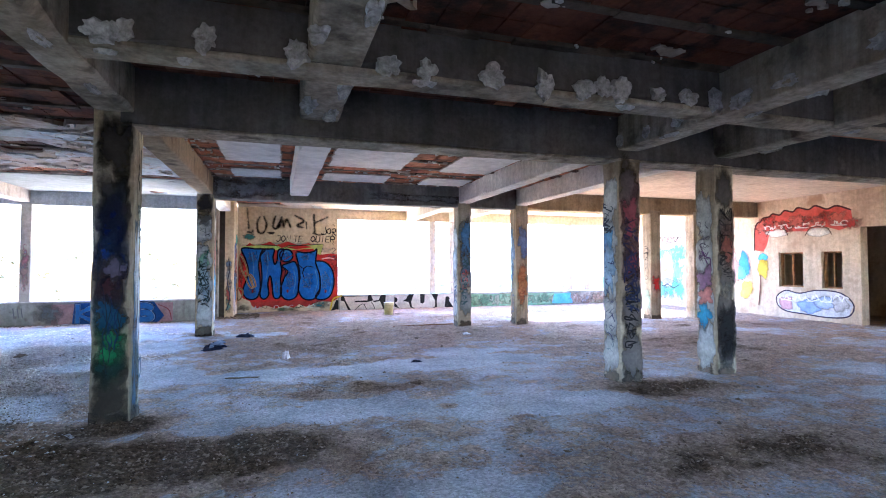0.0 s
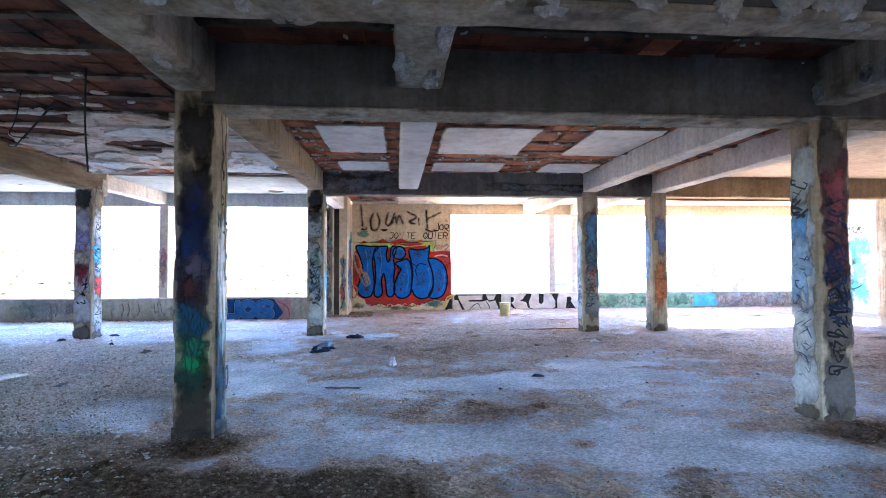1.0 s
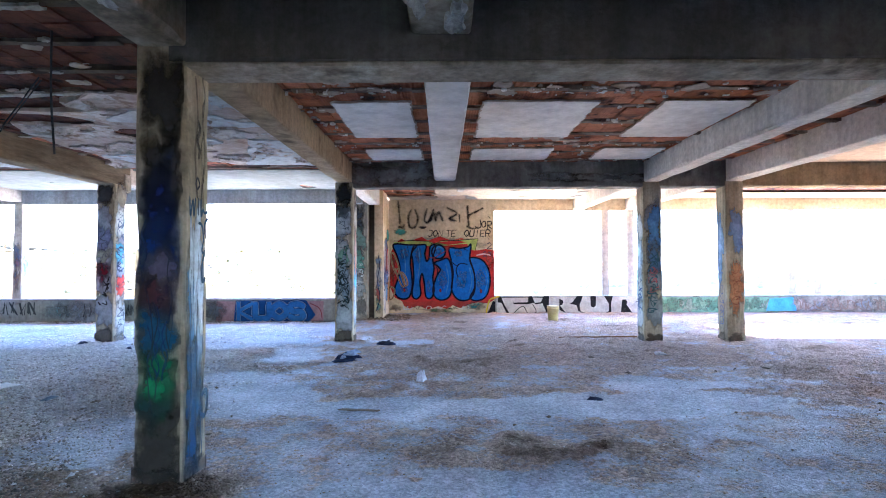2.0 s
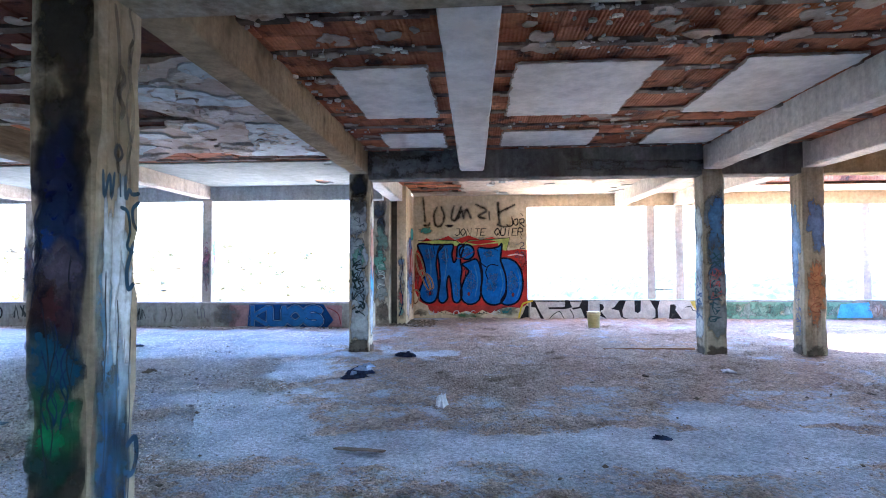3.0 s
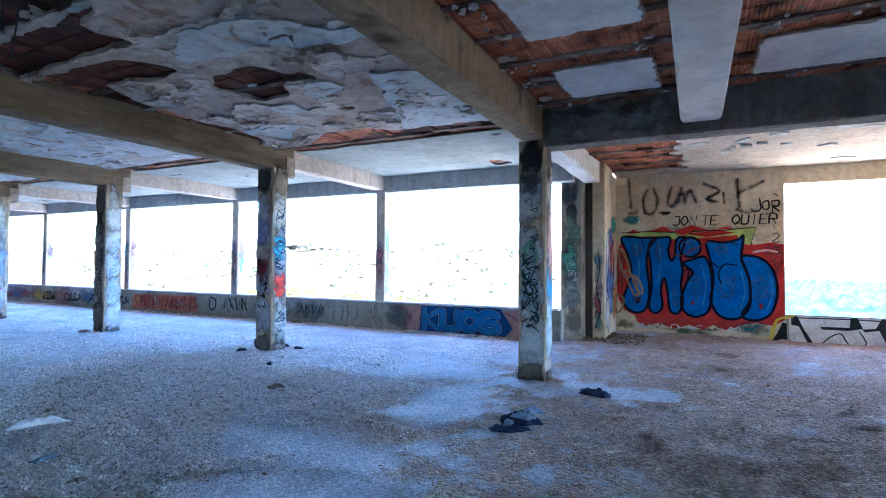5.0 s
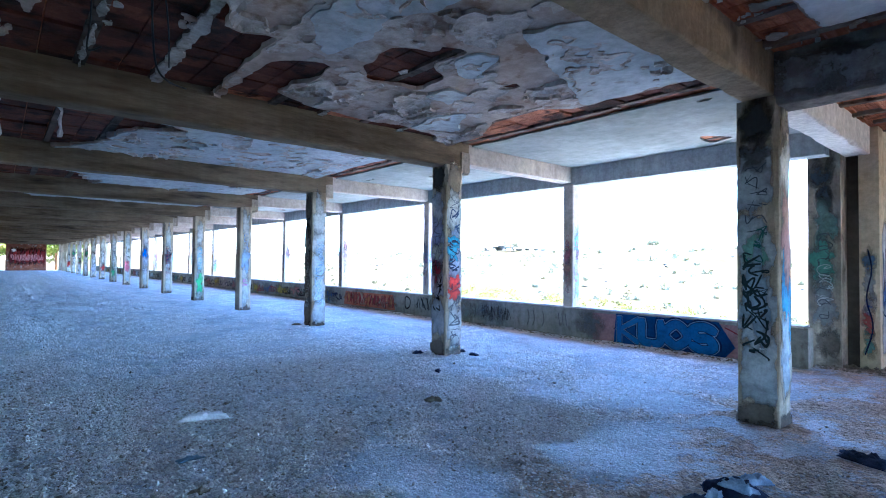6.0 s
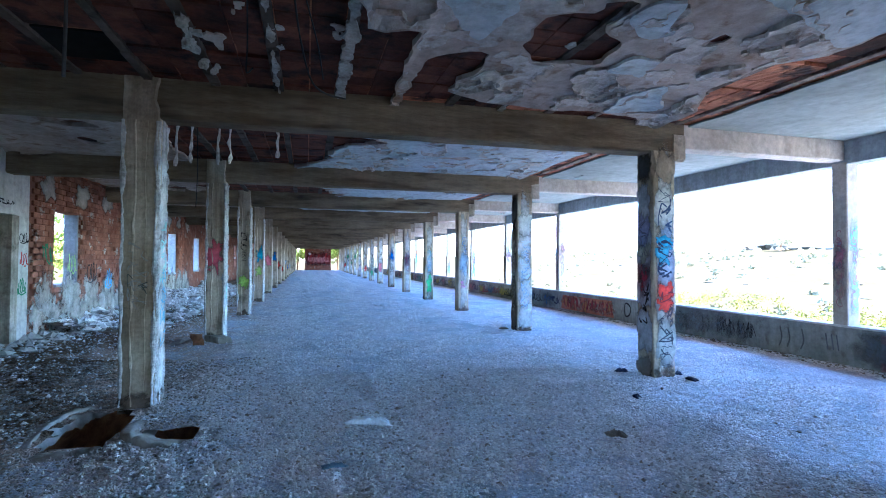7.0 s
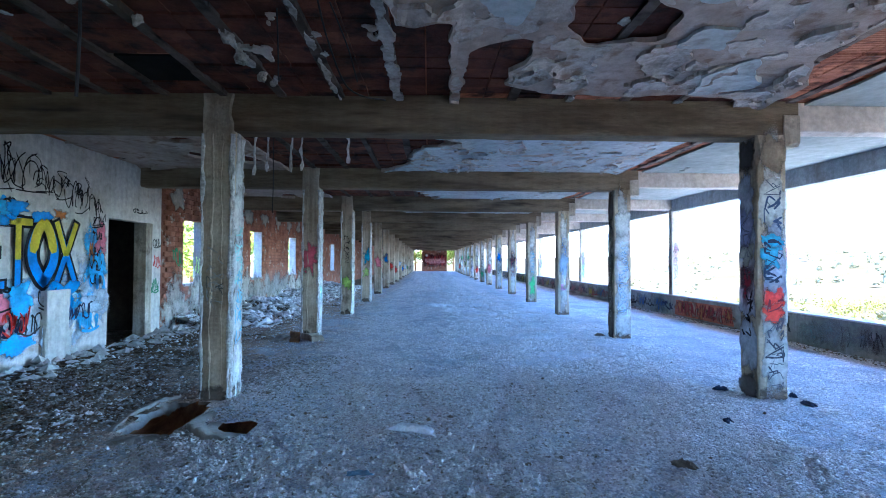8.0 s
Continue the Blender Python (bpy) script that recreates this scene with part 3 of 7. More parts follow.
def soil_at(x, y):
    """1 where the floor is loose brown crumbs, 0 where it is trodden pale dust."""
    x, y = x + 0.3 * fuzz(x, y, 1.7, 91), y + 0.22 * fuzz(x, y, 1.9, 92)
    # Slopes in y: brown inner ground, plus shade and window falloff put into colour.
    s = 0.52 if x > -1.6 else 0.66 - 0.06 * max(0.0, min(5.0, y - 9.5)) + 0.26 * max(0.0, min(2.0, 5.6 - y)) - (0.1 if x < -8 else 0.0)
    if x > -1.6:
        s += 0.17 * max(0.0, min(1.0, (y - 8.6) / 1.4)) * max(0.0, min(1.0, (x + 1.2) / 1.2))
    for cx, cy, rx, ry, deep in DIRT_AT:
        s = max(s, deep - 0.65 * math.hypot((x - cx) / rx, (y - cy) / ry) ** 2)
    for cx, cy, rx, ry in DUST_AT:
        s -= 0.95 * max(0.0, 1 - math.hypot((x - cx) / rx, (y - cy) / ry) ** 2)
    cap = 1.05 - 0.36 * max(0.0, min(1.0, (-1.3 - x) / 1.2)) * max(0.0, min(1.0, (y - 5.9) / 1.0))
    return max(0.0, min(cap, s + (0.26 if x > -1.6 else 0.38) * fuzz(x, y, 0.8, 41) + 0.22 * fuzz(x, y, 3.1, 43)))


def floor_height(x, y):
    s = soil_at(x, y)
    lumps = abs(noise.noise(Vector((x * 5.5, y * 5.5, 2)))) + 0.6 * abs(noise.noise(Vector((x * 12, y * 12, 6))))
    return 0.018 * noise.noise(Vector((x * 0.6, y * 0.6, 3))) - 0.012 + (0.06 if x > -2.0 else 0.055) * s * lumps + 0.008 * lumps


bm = bmesh.new()
soil_layer = bm.verts.layers.float.new("soil")
xs = [WEST - 2, -60, -50, -42, -36, -31, -27, -24] + [-22 + 0.25 * i for i in range(52)] + [-9 + 0.075 * i for i in range(200)] + [6 + 0.25 * i for i in range(39)]
ys = [-6 + 0.5 * j for j in range(16)] + [2 + 0.075 * j for j in range(160)] + [14 + 0.2 * j for j in range(19)]
PITS = ((-5.80, -4.74, 5.34, 5.90), (-5.02, -4.66, 6.14, 6.54))
grid = []
for y in ys:
    row = []
    for x in xs:
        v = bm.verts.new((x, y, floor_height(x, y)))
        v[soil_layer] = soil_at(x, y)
        row.append(v)
    grid.append(row)
for j in range(len(ys) - 1):
    for i in range(len(xs) - 1):
        cx, cy = (xs[i] + xs[i + 1]) / 2, (ys[j] + ys[j + 1]) / 2
        wob = 0.12 * noise.noise(Vector((cx * 4, cy * 4, 0)))
        if any(a + wob < cx < b + wob and c + wob < cy < d - wob for a, b, c, d in PITS):
            continue
        bm.faces.new((grid[j][i], grid[j][i + 1], grid[j + 1][i + 1], grid[j + 1][i]))
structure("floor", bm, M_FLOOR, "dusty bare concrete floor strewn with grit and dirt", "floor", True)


def land(x, y):
    d = max(0.0, y - 19)
    west = max(0.0, min(1.0, (14 - x + 0.12 * d) / 60))
    hill = 0.07 * min(85 + 0.12 * max(0, d - 110), max(0, d - 25)) * west if d > 25 else 0
    return -1.2 - 0.09 * d * (1 - west) + hill + 1.2 * noise.noise(Vector((x * 0.03, y * 0.03, 1))) * min(1, d / 20) + 0.35 * noise.noise(Vector((x * 0.15, y * 0.15, 2)))


bm = bmesh.new()
gx = [-900, -600, -400, -300] + [-230 + 6 * i for i in range(75)] + [300, 450, 700, 1000]
gy = [-700, -300, -120, -60] + [-30 + 6 * i for i in range(66)] + [430, 520, 700, 1000, 1800]
grid = [[bm.verts.new((x, y, land(x, y))) for x in gx] for y in gy]
for j in range(len(gy) - 1):
    for i in range(len(gx) - 1):
        bm.faces.new((grid[j][i], grid[j][i + 1], grid[j + 1][i + 1], grid[j + 1][i]))
structure("ground", bm, M_SOIL, "dry sunlit hillside with scrub and bare rock", "hillside", True)

# Added pale slab, out of view, bounces sunlight up to the ceilings.
bm = bmesh.new()
box(bm, -2.0, 17.0, YG + 0.26, YG + 9.5, -1.5, -0.75)
structure("terrace", bm, M_BOUNCE, "unseen pale slab outside the parapet, added to bounce sun onto the ceilings", "terrace")

# ---- slab, beams ----
bm = bmesh.new()
# Unseen overhangs beyond YF and YG are added to keep sun off the floor.
box(bm, WEST - 1, -1.0, YW - 0.5, YF + 1.75, SLAB + 0.05, SLAB + 0.3)
box(bm, -11.9, -8.0, -1.3, YW - 0.5, SLAB + 0.05, SLAB + 0.3)
box(bm, -1.0, 7.4, -6.3, YG + 1.85, SLAB + 0.05, SLAB + 0.3)
box(bm, 7.4, 13.3, -6.3, 13.9, SLAB + 0.05, SLAB + 0.3)
box(bm, 13.3, EAST + 1, -6.3, YG + 1.85, SLAB + 0.05, SLAB + 0.3)
box(bm, 7.4, 13.3, 16.2, YG + 1.85, SLAB + 0.05, SLAB + 0.3)
# joists along x, hollow clay tiles between them
rng = random.Random(4)
JOIST = [2.62 + 0.65 * k for k in range(-13, 23)]
for y in JOIST:
    x0, x1 = (-26.0, 7.3) if y > YW else (-1.2, 7.3)
    if y > YF:
        x0 = -1.2
    x = x0
    while x < x1:
        e = min(x1, x + rng.uniform(0.25, 0.9))
        w = 0.035 + 0.022 * rng.random()
        # Darker joists in the inner bays of the wing and to the south.
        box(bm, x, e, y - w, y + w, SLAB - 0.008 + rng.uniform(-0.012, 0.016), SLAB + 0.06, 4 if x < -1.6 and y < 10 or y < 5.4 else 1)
        x = e
    x = x0
    while x < x1:
        if not (-5.7 < x < -4.95 and 5.2 < y < 5.6):
            z = SLAB + (0.038 if rng.random() < 0.10 else 0.012 + rng.uniform(-0.009, 0.012))
            # Mostly darker tiles over the inner bays and the south side.
            dark_tile = 2 if x < -1.6 and y < 8 or (x < -1.6 and y < 11.4 + 1.2 * fuzz(x, y, 0.5, 77) or x > -1.6 and y < 5.4) and rng.random() < 0.9 else 0
            for a, b in ((0.055, 0.318), (0.332, 0.595)):
                box(bm, x + 0.006, x + 0.248, y + a, y + b, z + rng.uniform(-0.004, 0.004), SLAB + 0.06, dark_tile)
        x += 0.25
# Black panel in place of a real hole, with the hole's shade as colour.
box(bm, -5.7, -4.85, 5.2, 5.88, SLAB + 0.03, SLAB + 0.06, 3)
tagged(link("ceiling", bm, (M_CLAY, M_JOIST, M_DARKCLAY, M_HOLE, M_DARKJOIST)), "bare red clay tile ceiling between concrete joists", "ceiling", kind="structure")


def inside(poly, x, y):
    """How far a place lies inside an outline (negative outside)."""
    best, odd = 9.0, False
    for (ax, ay), (bx, by) in zip(poly, poly[1:] + poly[:1]):
        t = max(0.0, min(1.0, ((x - ax) * (bx - ax) + (y - ay) * (by - ay)) / ((bx - ax) ** 2 + (by - ay) ** 2)))
        best = min(best, math.hypot(x - ax - t * (bx - ax), y - ay - t * (by - ay)))
        if (ay > y) != (by > y) and x < (bx - ax) * (y - ay) / (by - ay) + ax:
            odd = not odd
    return best if odd else -best


BARE = ([(-6.2, 7.9), (-3.92, 7.9), (-3.88, 8.36), (-6.2, 8.4)], [(-6.2, 8.53), (-5.1, 8.52), (-4.4, 8.54), (-4.2, 9.0), (-4.5, 9.1), (-4.9, 8.95), (-5.35, 9.0), (-5.62, 9.5), (-5.6, 10.2), (-5.5, 10.9), (-5.7, 11.6), (-6.2, 11.8)],
        [(-4.32, 9.5), (-4.0, 9.24), (-3.43, 9.22), (-3.28, 9.62), (-3.62, 9.86), (-3.62, 10.05), (-4.15, 10.08)], [(-5.5, 12.3), (-4.9, 11.85), (-4.5, 11.62), (-3.9, 11.6), (-3.5, 11.95), (-3.0, 12.3)], [(-6.2, 12.0), (-1.4, 11.99), (-1.4, 12.5), (-6.2, 12.5)])
PAINTED = ([(-2.5, 9.9), (-1.6, 10.2), (-1.6, 12.0), (-3.3, 11.9), (-2.9, 11.0)], [(-3.98, 8.86), (-3.4, 8.42), (-2.8, 8.4), (-1.9, 9.1), (-2.3, 9.15), (-2.95, 8.9), (-3.5, 8.95)], [(-3.5, 10.08), (-3.35, 9.86), (-3.0, 9.86), (-2.86, 10.1), (-3.3, 10.25)],
           [(-4.25, 10.24), (-3.9, 10.25), (-3.9, 10.64), (-4.3, 10.65)], [(-2.3, 7.9), (-1.6, 7.9), (-1.6, 8.6), (-2.0, 8.5)], [(-5.5, 11.0), (-4.9, 10.8), (-4.5, 11.1), (-5.2, 11.5)])


def plaster_long(x, y):
    """Skin left in the long wing: most near the windows, holed in the middle, gone beside the inner pillars."""
    n = fuzz(x, y, 0.9, 2) * 0.55 + 0.2 * fuzz(x, y, 4.0, 5) + 0.06 * fuzz(x, y, 11.0, 6)
    if x > -6.1:
        f = y - 7.78 + 0.10 * fuzz(x, y, 3.0, 2) - 0.9 * max(0.0, -2.6 - x - 0.9) * (y < 7.9)
        for poly in BARE:
            f = min(f, 0.05 * fuzz(x, y, 3.5, 5) + 0.03 * fuzz(x, y, 11.0, 6) - inside(poly, x, y))
        f = min(f, 0.55 + fuzz(x, y, 1.6, 71) * 0.8)
    else:
        f = y - (7.9 + 0.7 * math.sin(x * 0.7)) + n
        f = min(f, 12.05 - y)
    if y < 5.4:
        f = 5.3 - y + n * 0.6 if x < -6.3 else -1
        f = min(f, 0.35 - abs(fuzz(x, y, 1.3, 11)) + 0.1) if x < -6.3 else -1
    return f


def plaster_strip(x, y):
    return min(y - 12.55 + 0.03 * fuzz(x, y, 2, 1), 0.62 + fuzz(x, y, 1.1, 20) - 0.1 * fuzz(x, y, 5, 3), 15.4 - y)


def plaster_bay(x, y):
    """Rectangles of smooth skin between stripped bands, over the bay in front of the blue piece."""
    best = -9.0
    for a, b in ((-0.87, 0.09), (0.93, 2.33), (3.10, 4.18)):
        for c, d in ((8.15, 9.9), (10.66, 11.6)):
            best = max(best, min(x - a, b - x, y - c, d - y))
    return best + 0.02 * fuzz(x, y, 4, 4) + 0.03 * fuzz(x, y, 13, 5)


def plaster_north(x, y):
    f = 0.55 + fuzz(x, y, 0.9, 31) + 0.1 * fuzz(x, y, 4, 6)
    f = min(f, max(x - 0.1 + 0.3 * fuzz(x, y, 3, 8), 12.9 - y, y - 16.9))
    return min(f, y - 12.42, 17.5 - y)


def plaster_south(x, y):
    return min(fuzz(x, y, 0.8, 44) - 0.5 + 0.1 * fuzz(x, y, 4, 7), 3.9 - y)


bm = bmesh.new()
for k in range(4):
    xa, xb = XC[3 + k] + 0.15, XC[2 + k] - 0.15
    sheet(bm, xa, xb, 2.5, 12.1, 0.09 if k < 2 else 0.16, plaster_long, SLAB - 0.022, 0.014, 0.07)
for k in range(4, 15):
    xa, xb = XC[3 + k] + 0.15, XC[2 + k] - 0.15
    sheet(bm, xa, xb, 2.5, 15.4, 0.35, lambda x, y: min(y - 7.6 + fuzz(x, y, 0.7, 3), abs(y - 12.3) - 0.2), SLAB - 0.022 + (0.06 if k > 4 else 0), 0.02)
sheet(bm, -1.35, 4.3, 7.9, 11.9, 0.06, plaster_bay, SLAB - 0.024, 0.02)
north = bmesh.new()
sheet(north, -1.2, 7.3, 12.4, 17.5, 0.1, plaster_north, SLAB - 0.024, 0.02, 0.05)
sheet(bm, -1.3, 7.3, -2.0, 4.0, 0.12, plaster_south, SLAB - 0.024, 0.02, 0.05)
east = bmesh.new()
# Warm bounced light over the sunlit bays is put into this plaster's colour.
sheet(east, 6.15, 13.8, 6.0, 11.95, 0.25, lambda x, y: 0.7 + fuzz(x, y, 0.8, 9), SLAB - 0.02, 0.02)
sheet(east, 6.15, 13.8, 12.3, 13.85, 0.25, lambda x, y: 0.8 + fuzz(x, y, 0.8, 19), SLAB - 0.02, 0.02)
sheet(east, 6.15, 13.8, 16.25, 17.5, 0.25, lambda x, y: 0.8 + fuzz(x, y, 0.8, 29), SLAB - 0.02, 0.02)
tagged(link("ceiling_east", east, M_WARMLIT), "whitewashed ceiling plaster over the sunlit bays, warm bounced light in its colour", "plaster", kind="structure")
mortar, crust = bmesh.new(), bmesh.new()
# mortar left in rosettes under the joists and tiles
rng = random.Random(12)
for k in range(1300):
    y = JOIST[rng.randrange(13, 29)] + rng.gauss(0, 0.10)
    x = rng.uniform(-1.3, 4.3) if k % 5 else rng.uniform(-6, -1.5)
    if y < 5.9 and k % 7 or x < -1.5 and k % 20 or plaster_long(x, y) > -0.1 and x < -1.5 or y > 11.9 or x > -1.5 and plaster_bay(x, y) > -0.12 or y > 6 and x > -1.5 and abs(x - 0.53) < 0.4:
        continue
    r, s = rng.uniform(0.008, 0.03) if k % 5 else rng.uniform(0.03, 0.06), rng.random() * 50
    sheet(mortar if x > -1.5 else crust, x - 0.16, x + 0.16, y - 0.12, y + 0.12, 0.016, lambda u, v: r - math.hypot(u - x, (v - y) * 1.5) + 0.05 * fuzz(u, v, 17, s) + 0.03 * fuzz(u, v, 41, s), SLAB - 0.010 - rng.uniform(0, 0.010), 0.008, 0.03)
for k in range(7):
    y, x = JOIST[rng.randrange(18, 26)], rng.uniform(-5.9, -2.2)
    if plaster_long(x, y) > -0.05:
        continue
    s, half = rng.random() * 40, rng.uniform(0.25, 0.8)
    sheet(crust, max(-6.0, x - half), min(-1.7, x + half), y - 0.09, y + 0.09, 0.03, lambda u, v: 0.025 - abs(v - y) + 0.05 * fuzz(u, v, 8, s), SLAB - 0.02, 0.02, 0.02)
for y, half in ((7.17, 0.012), (7.82, 0.045), (8.47, 0.045)):
    s = y * 7.1
    sheet(crust, -5.95, -3.3, y - 0.13, y + 0.13, 0.022, lambda u, v: half - abs(v - y - 0.02 * fuzz(u, 0, 2, s)) + 0.035 * fuzz(u, v, 4, s) + 0.02 * fuzz(u, v, 15, s), SLAB - 0.024, 0.016, 0.02)
smear = bmesh.new()
for k in range(230):
    x, y = (rng.uniform(-1.2, 4.2), rng.uniform(6.2, 11.8)) if k % 3 else (rng.uniform(-5.9, 4.0), rng.uniform(1.0, 7.8))
    if y > 6 and (x > -1.5 and plaster_bay(x, y) > -0.1 or x < -1.7 and plaster_long(x, y) > -0.1 or abs(x - 0.53) < 0.35) or x < -1.7 and y < 5.9 or abs(x + 1.53) < 0.35 or abs(y - YC) < 0.4 or abs(y - 4.15) < 0.4:
        continue
    r, s = rng.uniform(0.02, 0.09), rng.random() * 60
    sheet(smear, x - 0.24, x + 0.24, y - 0.13, y + 0.13, 0.026, lambda u, v: r - math.hypot((u - x) * 0.6, v - y) + 0.09 * fuzz(u, v, 9, s), SLAB - 0.012, 0.006, 0.02)
tagged(link("ceiling_smear", smear, M_PLASTER), "thin smears of plaster left on the clay tiles", "plaster", kind="structure")
skin = bmesh.new()
tagged(link("ceiling_crust", crust, M_SCAB), "brownish mortar crust along the bare joists", "mortar", kind="structure")
tagged(link("ceiling_mortar", mortar, M_MORTAR), "ragged mortar rosettes left under the joists and tiles", "mortar", kind="structure")


def flakes(x, y):
    """Lighter paint skin left on the plaster, in torn islands."""
    under = plaster_long(x, y) if x < -1.6 else plaster_north(x, y)
    torn = 0.65 * fuzz(x, y, 1.3, 61) + 0.4 * fuzz(x, y, 3.7, 62) + 0.12 * fuzz(x, y, 9, 63)
    if -6.1 < x < -1.6:
        f = max(torn - 0.55, max(inside(q, x, y) for q in PAINTED) + 0.10 * fuzz(x, y, 2.5, 62) + 0.05 * fuzz(x, y, 8, 63))
    else:
        f = torn - (0.29 if x > -6.1 else -0.3)
    return min(under - 0.05, f)


for k in range(4):
    xa, xb = XC[3 + k] + 0.17, XC[2 + k] - 0.17
    sheet(skin, xa, xb, 5.9, 12.1, 0.06 if k < 1 else 0.12, flakes, SLAB - 0.036, 0.005, 0.06)
sheet(skin, -1.2, 7.3, 12.4, 17.5, 0.1, flakes, SLAB - 0.034, 0.010, 0.05)
scale = bmesh.new()
for k in range(2):
    xa, xb = XC[3 + k] + 0.17, XC[2 + k] - 0.17
    sheet(scale, xa, xb, 7.7, 12.1, 0.045 if k < 1 else 0.09, lambda x, y: min(plaster_long(x, y) - 0.03, 0.5 * fuzz(x * 0.8, y * 1.5, 1.5, 161) + 0.3 * fuzz(x, y, 4.1, 162) + 0.12 * fuzz(x, y, 11, 163) - 0.05), SLAB - 0.027, 0.006, 0.07)
tagged(link("ceiling_scale", scale, M_SCALE), "torn curling scales of grey plaster coming off the ceiling", "plaster", kind="structure")
strip = bmesh.new()
for k in range(4):
    xa, xb = XC[3 + k] + 0.15, XC[2 + k] - 0.15
    sheet(strip, xa, xb, 12.5, 15.4, 0.09 if k < 2 else 0.16, plaster_strip, SLAB - 0.026, 0.025)
tagged(link("ceiling_strip", strip, M_STRIP), "smooth grey-green whitewashed ceiling along the windows with small holes", "ceiling", kind="structure")
panels = bmesh.new()
sheet(panels, -1.35, 4.3, 7.9, 11.9, 0.04, lambda x, y: plaster_bay(x, y) - 0.02, SLAB - 0.03, 0.01)
tagged(link("ceiling_panel", panels, M_PANEL), "smooth white plaster rectangles left under the clay tiles", "plaster", kind="structure")
tagged(link("ceiling_whitewash", north, M_CREAM), "whitewashed plaster peeling from the clay tiles by the windows", "plaster", kind="structure")
tagged(link("ceiling_paint", skin, M_FLAKE), "pale torn paint skin curling from the ceiling plaster", "paint skin", kind="structure")
tagged(link("ceiling_plaster", bm, M_PLASTER), "peeling grey-white plaster skin hanging in patches under the tiles", "plaster", kind="structure")


def beam(name, a, b, w, z0, z1, material, seed, label):
    bm = bmesh.new()
    zc = (z0 + z1) / 2
    prism(bm, (*a, zc), (*b, zc), w, z1 - z0, seed, 0.025)
    return tagged(link(name, bm, material), label, "beam", group="concrete beams", kind="structure")


for i, x in enumerate(XC[3:]):
    beam("beam", (x, YW), (x, YD + 0.34), 0.3, UNDER, SLAB + 0.06, M_BEAM, i, "weathered concrete cross beam with chipped edges")
    beam("beam", (x, YD + 0.34), (x, YF + 0.02), 0.26, UNDER + 0.08, SLAB + 0.06, M_CREAM, i + 40, "whitewashed concrete beam between pillar and facade")
beams_south = []
for i, x in enumerate(XC[:3]):
    beam("beam", (x, YC + 0.17), (x, YD - 0.17), 0.3, UNDER + 0.02, SLAB + 0.06, M_TAN if i == 2 else M_WHITE, i + 60, "stained concrete beam between two pillars")
    beams_south += [beam("beam", (x, -6), (x, YC - 0.17), 0.34, UNDER - 0.02, SLAB + 0.06, M_CONC, i + 70, "flaking concrete beam with plaster remains")]
    beam("beam", (x, YD + 0.17), (x, YG if i < 2 else 16.0), 0.3, UNDER + 0.05, SLAB + 0.06, M_WHITE, i + 80, "whitewashed concrete beam over the window bay")
# Dark concrete beam with a thin paler sole along its underside.
beam_black = beam("beam", (-1.4, YC), (EAST, YC), 0.36, 2.88, SLAB + 0.06, M_DARKCONC, 90, "blackish concrete beam on the pillars")
bm = bmesh.new()
prism(bm, (-1.39, YC, 2.865), (EAST, YC, 2.865), 0.365, 0.03, 98, 0.008, 0.16, 0.006)
part("beam_sole", bm, M_CONC, beam_black, "pale concrete sole of the beam")
# This end of the YD beam is browner: warm light put into colour.
beam("beam", (6.16, YD), (EAST, YD), 0.3, 2.94, SLAB + 0.06, M_TAN, 95, "stained concrete beam over the sunlit bays, warm light put into its brown")
beam_dark = beam("beam", (-1.4, YD), (6.15, YD), 0.32, 2.937, SLAB + 0.06, M_GREYBEAM, 91, "dark stained concrete beam with flaking plaster")
beam_patched = beam("beam", (-1.4, 4.15), (EAST, 4.15), 0.3, 3.055, SLAB + 0.06, M_DARKCONC, 92, "dark concrete beam with pale splashes of mortar")
bm = bmesh.new()
prism(bm, (-1.38, 4.15, 3.035), (EAST, 4.15, 3.035), 0.31, 0.05, 97, 0.012, 0.14, 0.012)
part("beam_sole", bm, M_CONC, beam_patched, "pale concrete sole of the beam")
beam("beam", (0.53, YC + 0.15), (0.475, YD - 0.15), 0.41, 3.06, SLAB + 0.06, M_PANEL, 93, "smooth whitewashed flat beam across the bay")
beam_short = beam("beam", (0.53, -6), (0.475, YC - 0.15), 0.41, 3.06, SLAB + 0.06, M_CONC, 94, "broken flat concrete beam with flaking underside")


# ---- pillars ----
def pillar(x, y, seed, w=0.345, top=UNDER, material=None, boards=0.003):
    bm = bmesh.new()
    prism(bm, (0, 0, -0.05), (0, 0, top + 0.02), w, w, seed, 0.03, 0.12, 0.006, boards)
    ob = link("pillar", bm, material or M_PILLAR)
    ob.location = (x, y, 0)
    return tagged(ob, "square concrete pillar with chipped edges and spray paint", "pillar", group="concrete pillars")


PILLARS = {}
for i, x in enumerate(XC):
    PILLARS["C", i] = pillar(x, YC, i + 100, top=SLAB if i > 2 else UNDER, boards=0.0 if i > 2 else 0.003)
    PILLARS["D", i] = pillar(x, YD, i + 130)
for i, (x, y) in enumerate(((10.02, YC), (11.6, YC), (10.1, YD), (11.6, YD))):
    PILLARS["E", i] = pillar(x, y, i + 170)

# ---- facade: parapet, posts, lintel ----
bm = bmesh.new()
box(bm, WEST, -1.9, YF, YF + 0.25, -1.6, 0.565)
parapet = structure("parapet", bm, M_PARAPET, "low plastered parapet with old graffiti under the open windows", "parapet")
bm = bmesh.new()
box(bm, WEST, -1.95, YF - 0.03, YF + 0.29, 0.569, 0.6)
structure("coping", bm, M_WHITE, "pale worn coping along the parapet", "coping")
bm = bmesh.new()
box(bm, WEST, -1.7, YF + 0.02, YF + 0.3, 3.035, SLAB + 0.05)
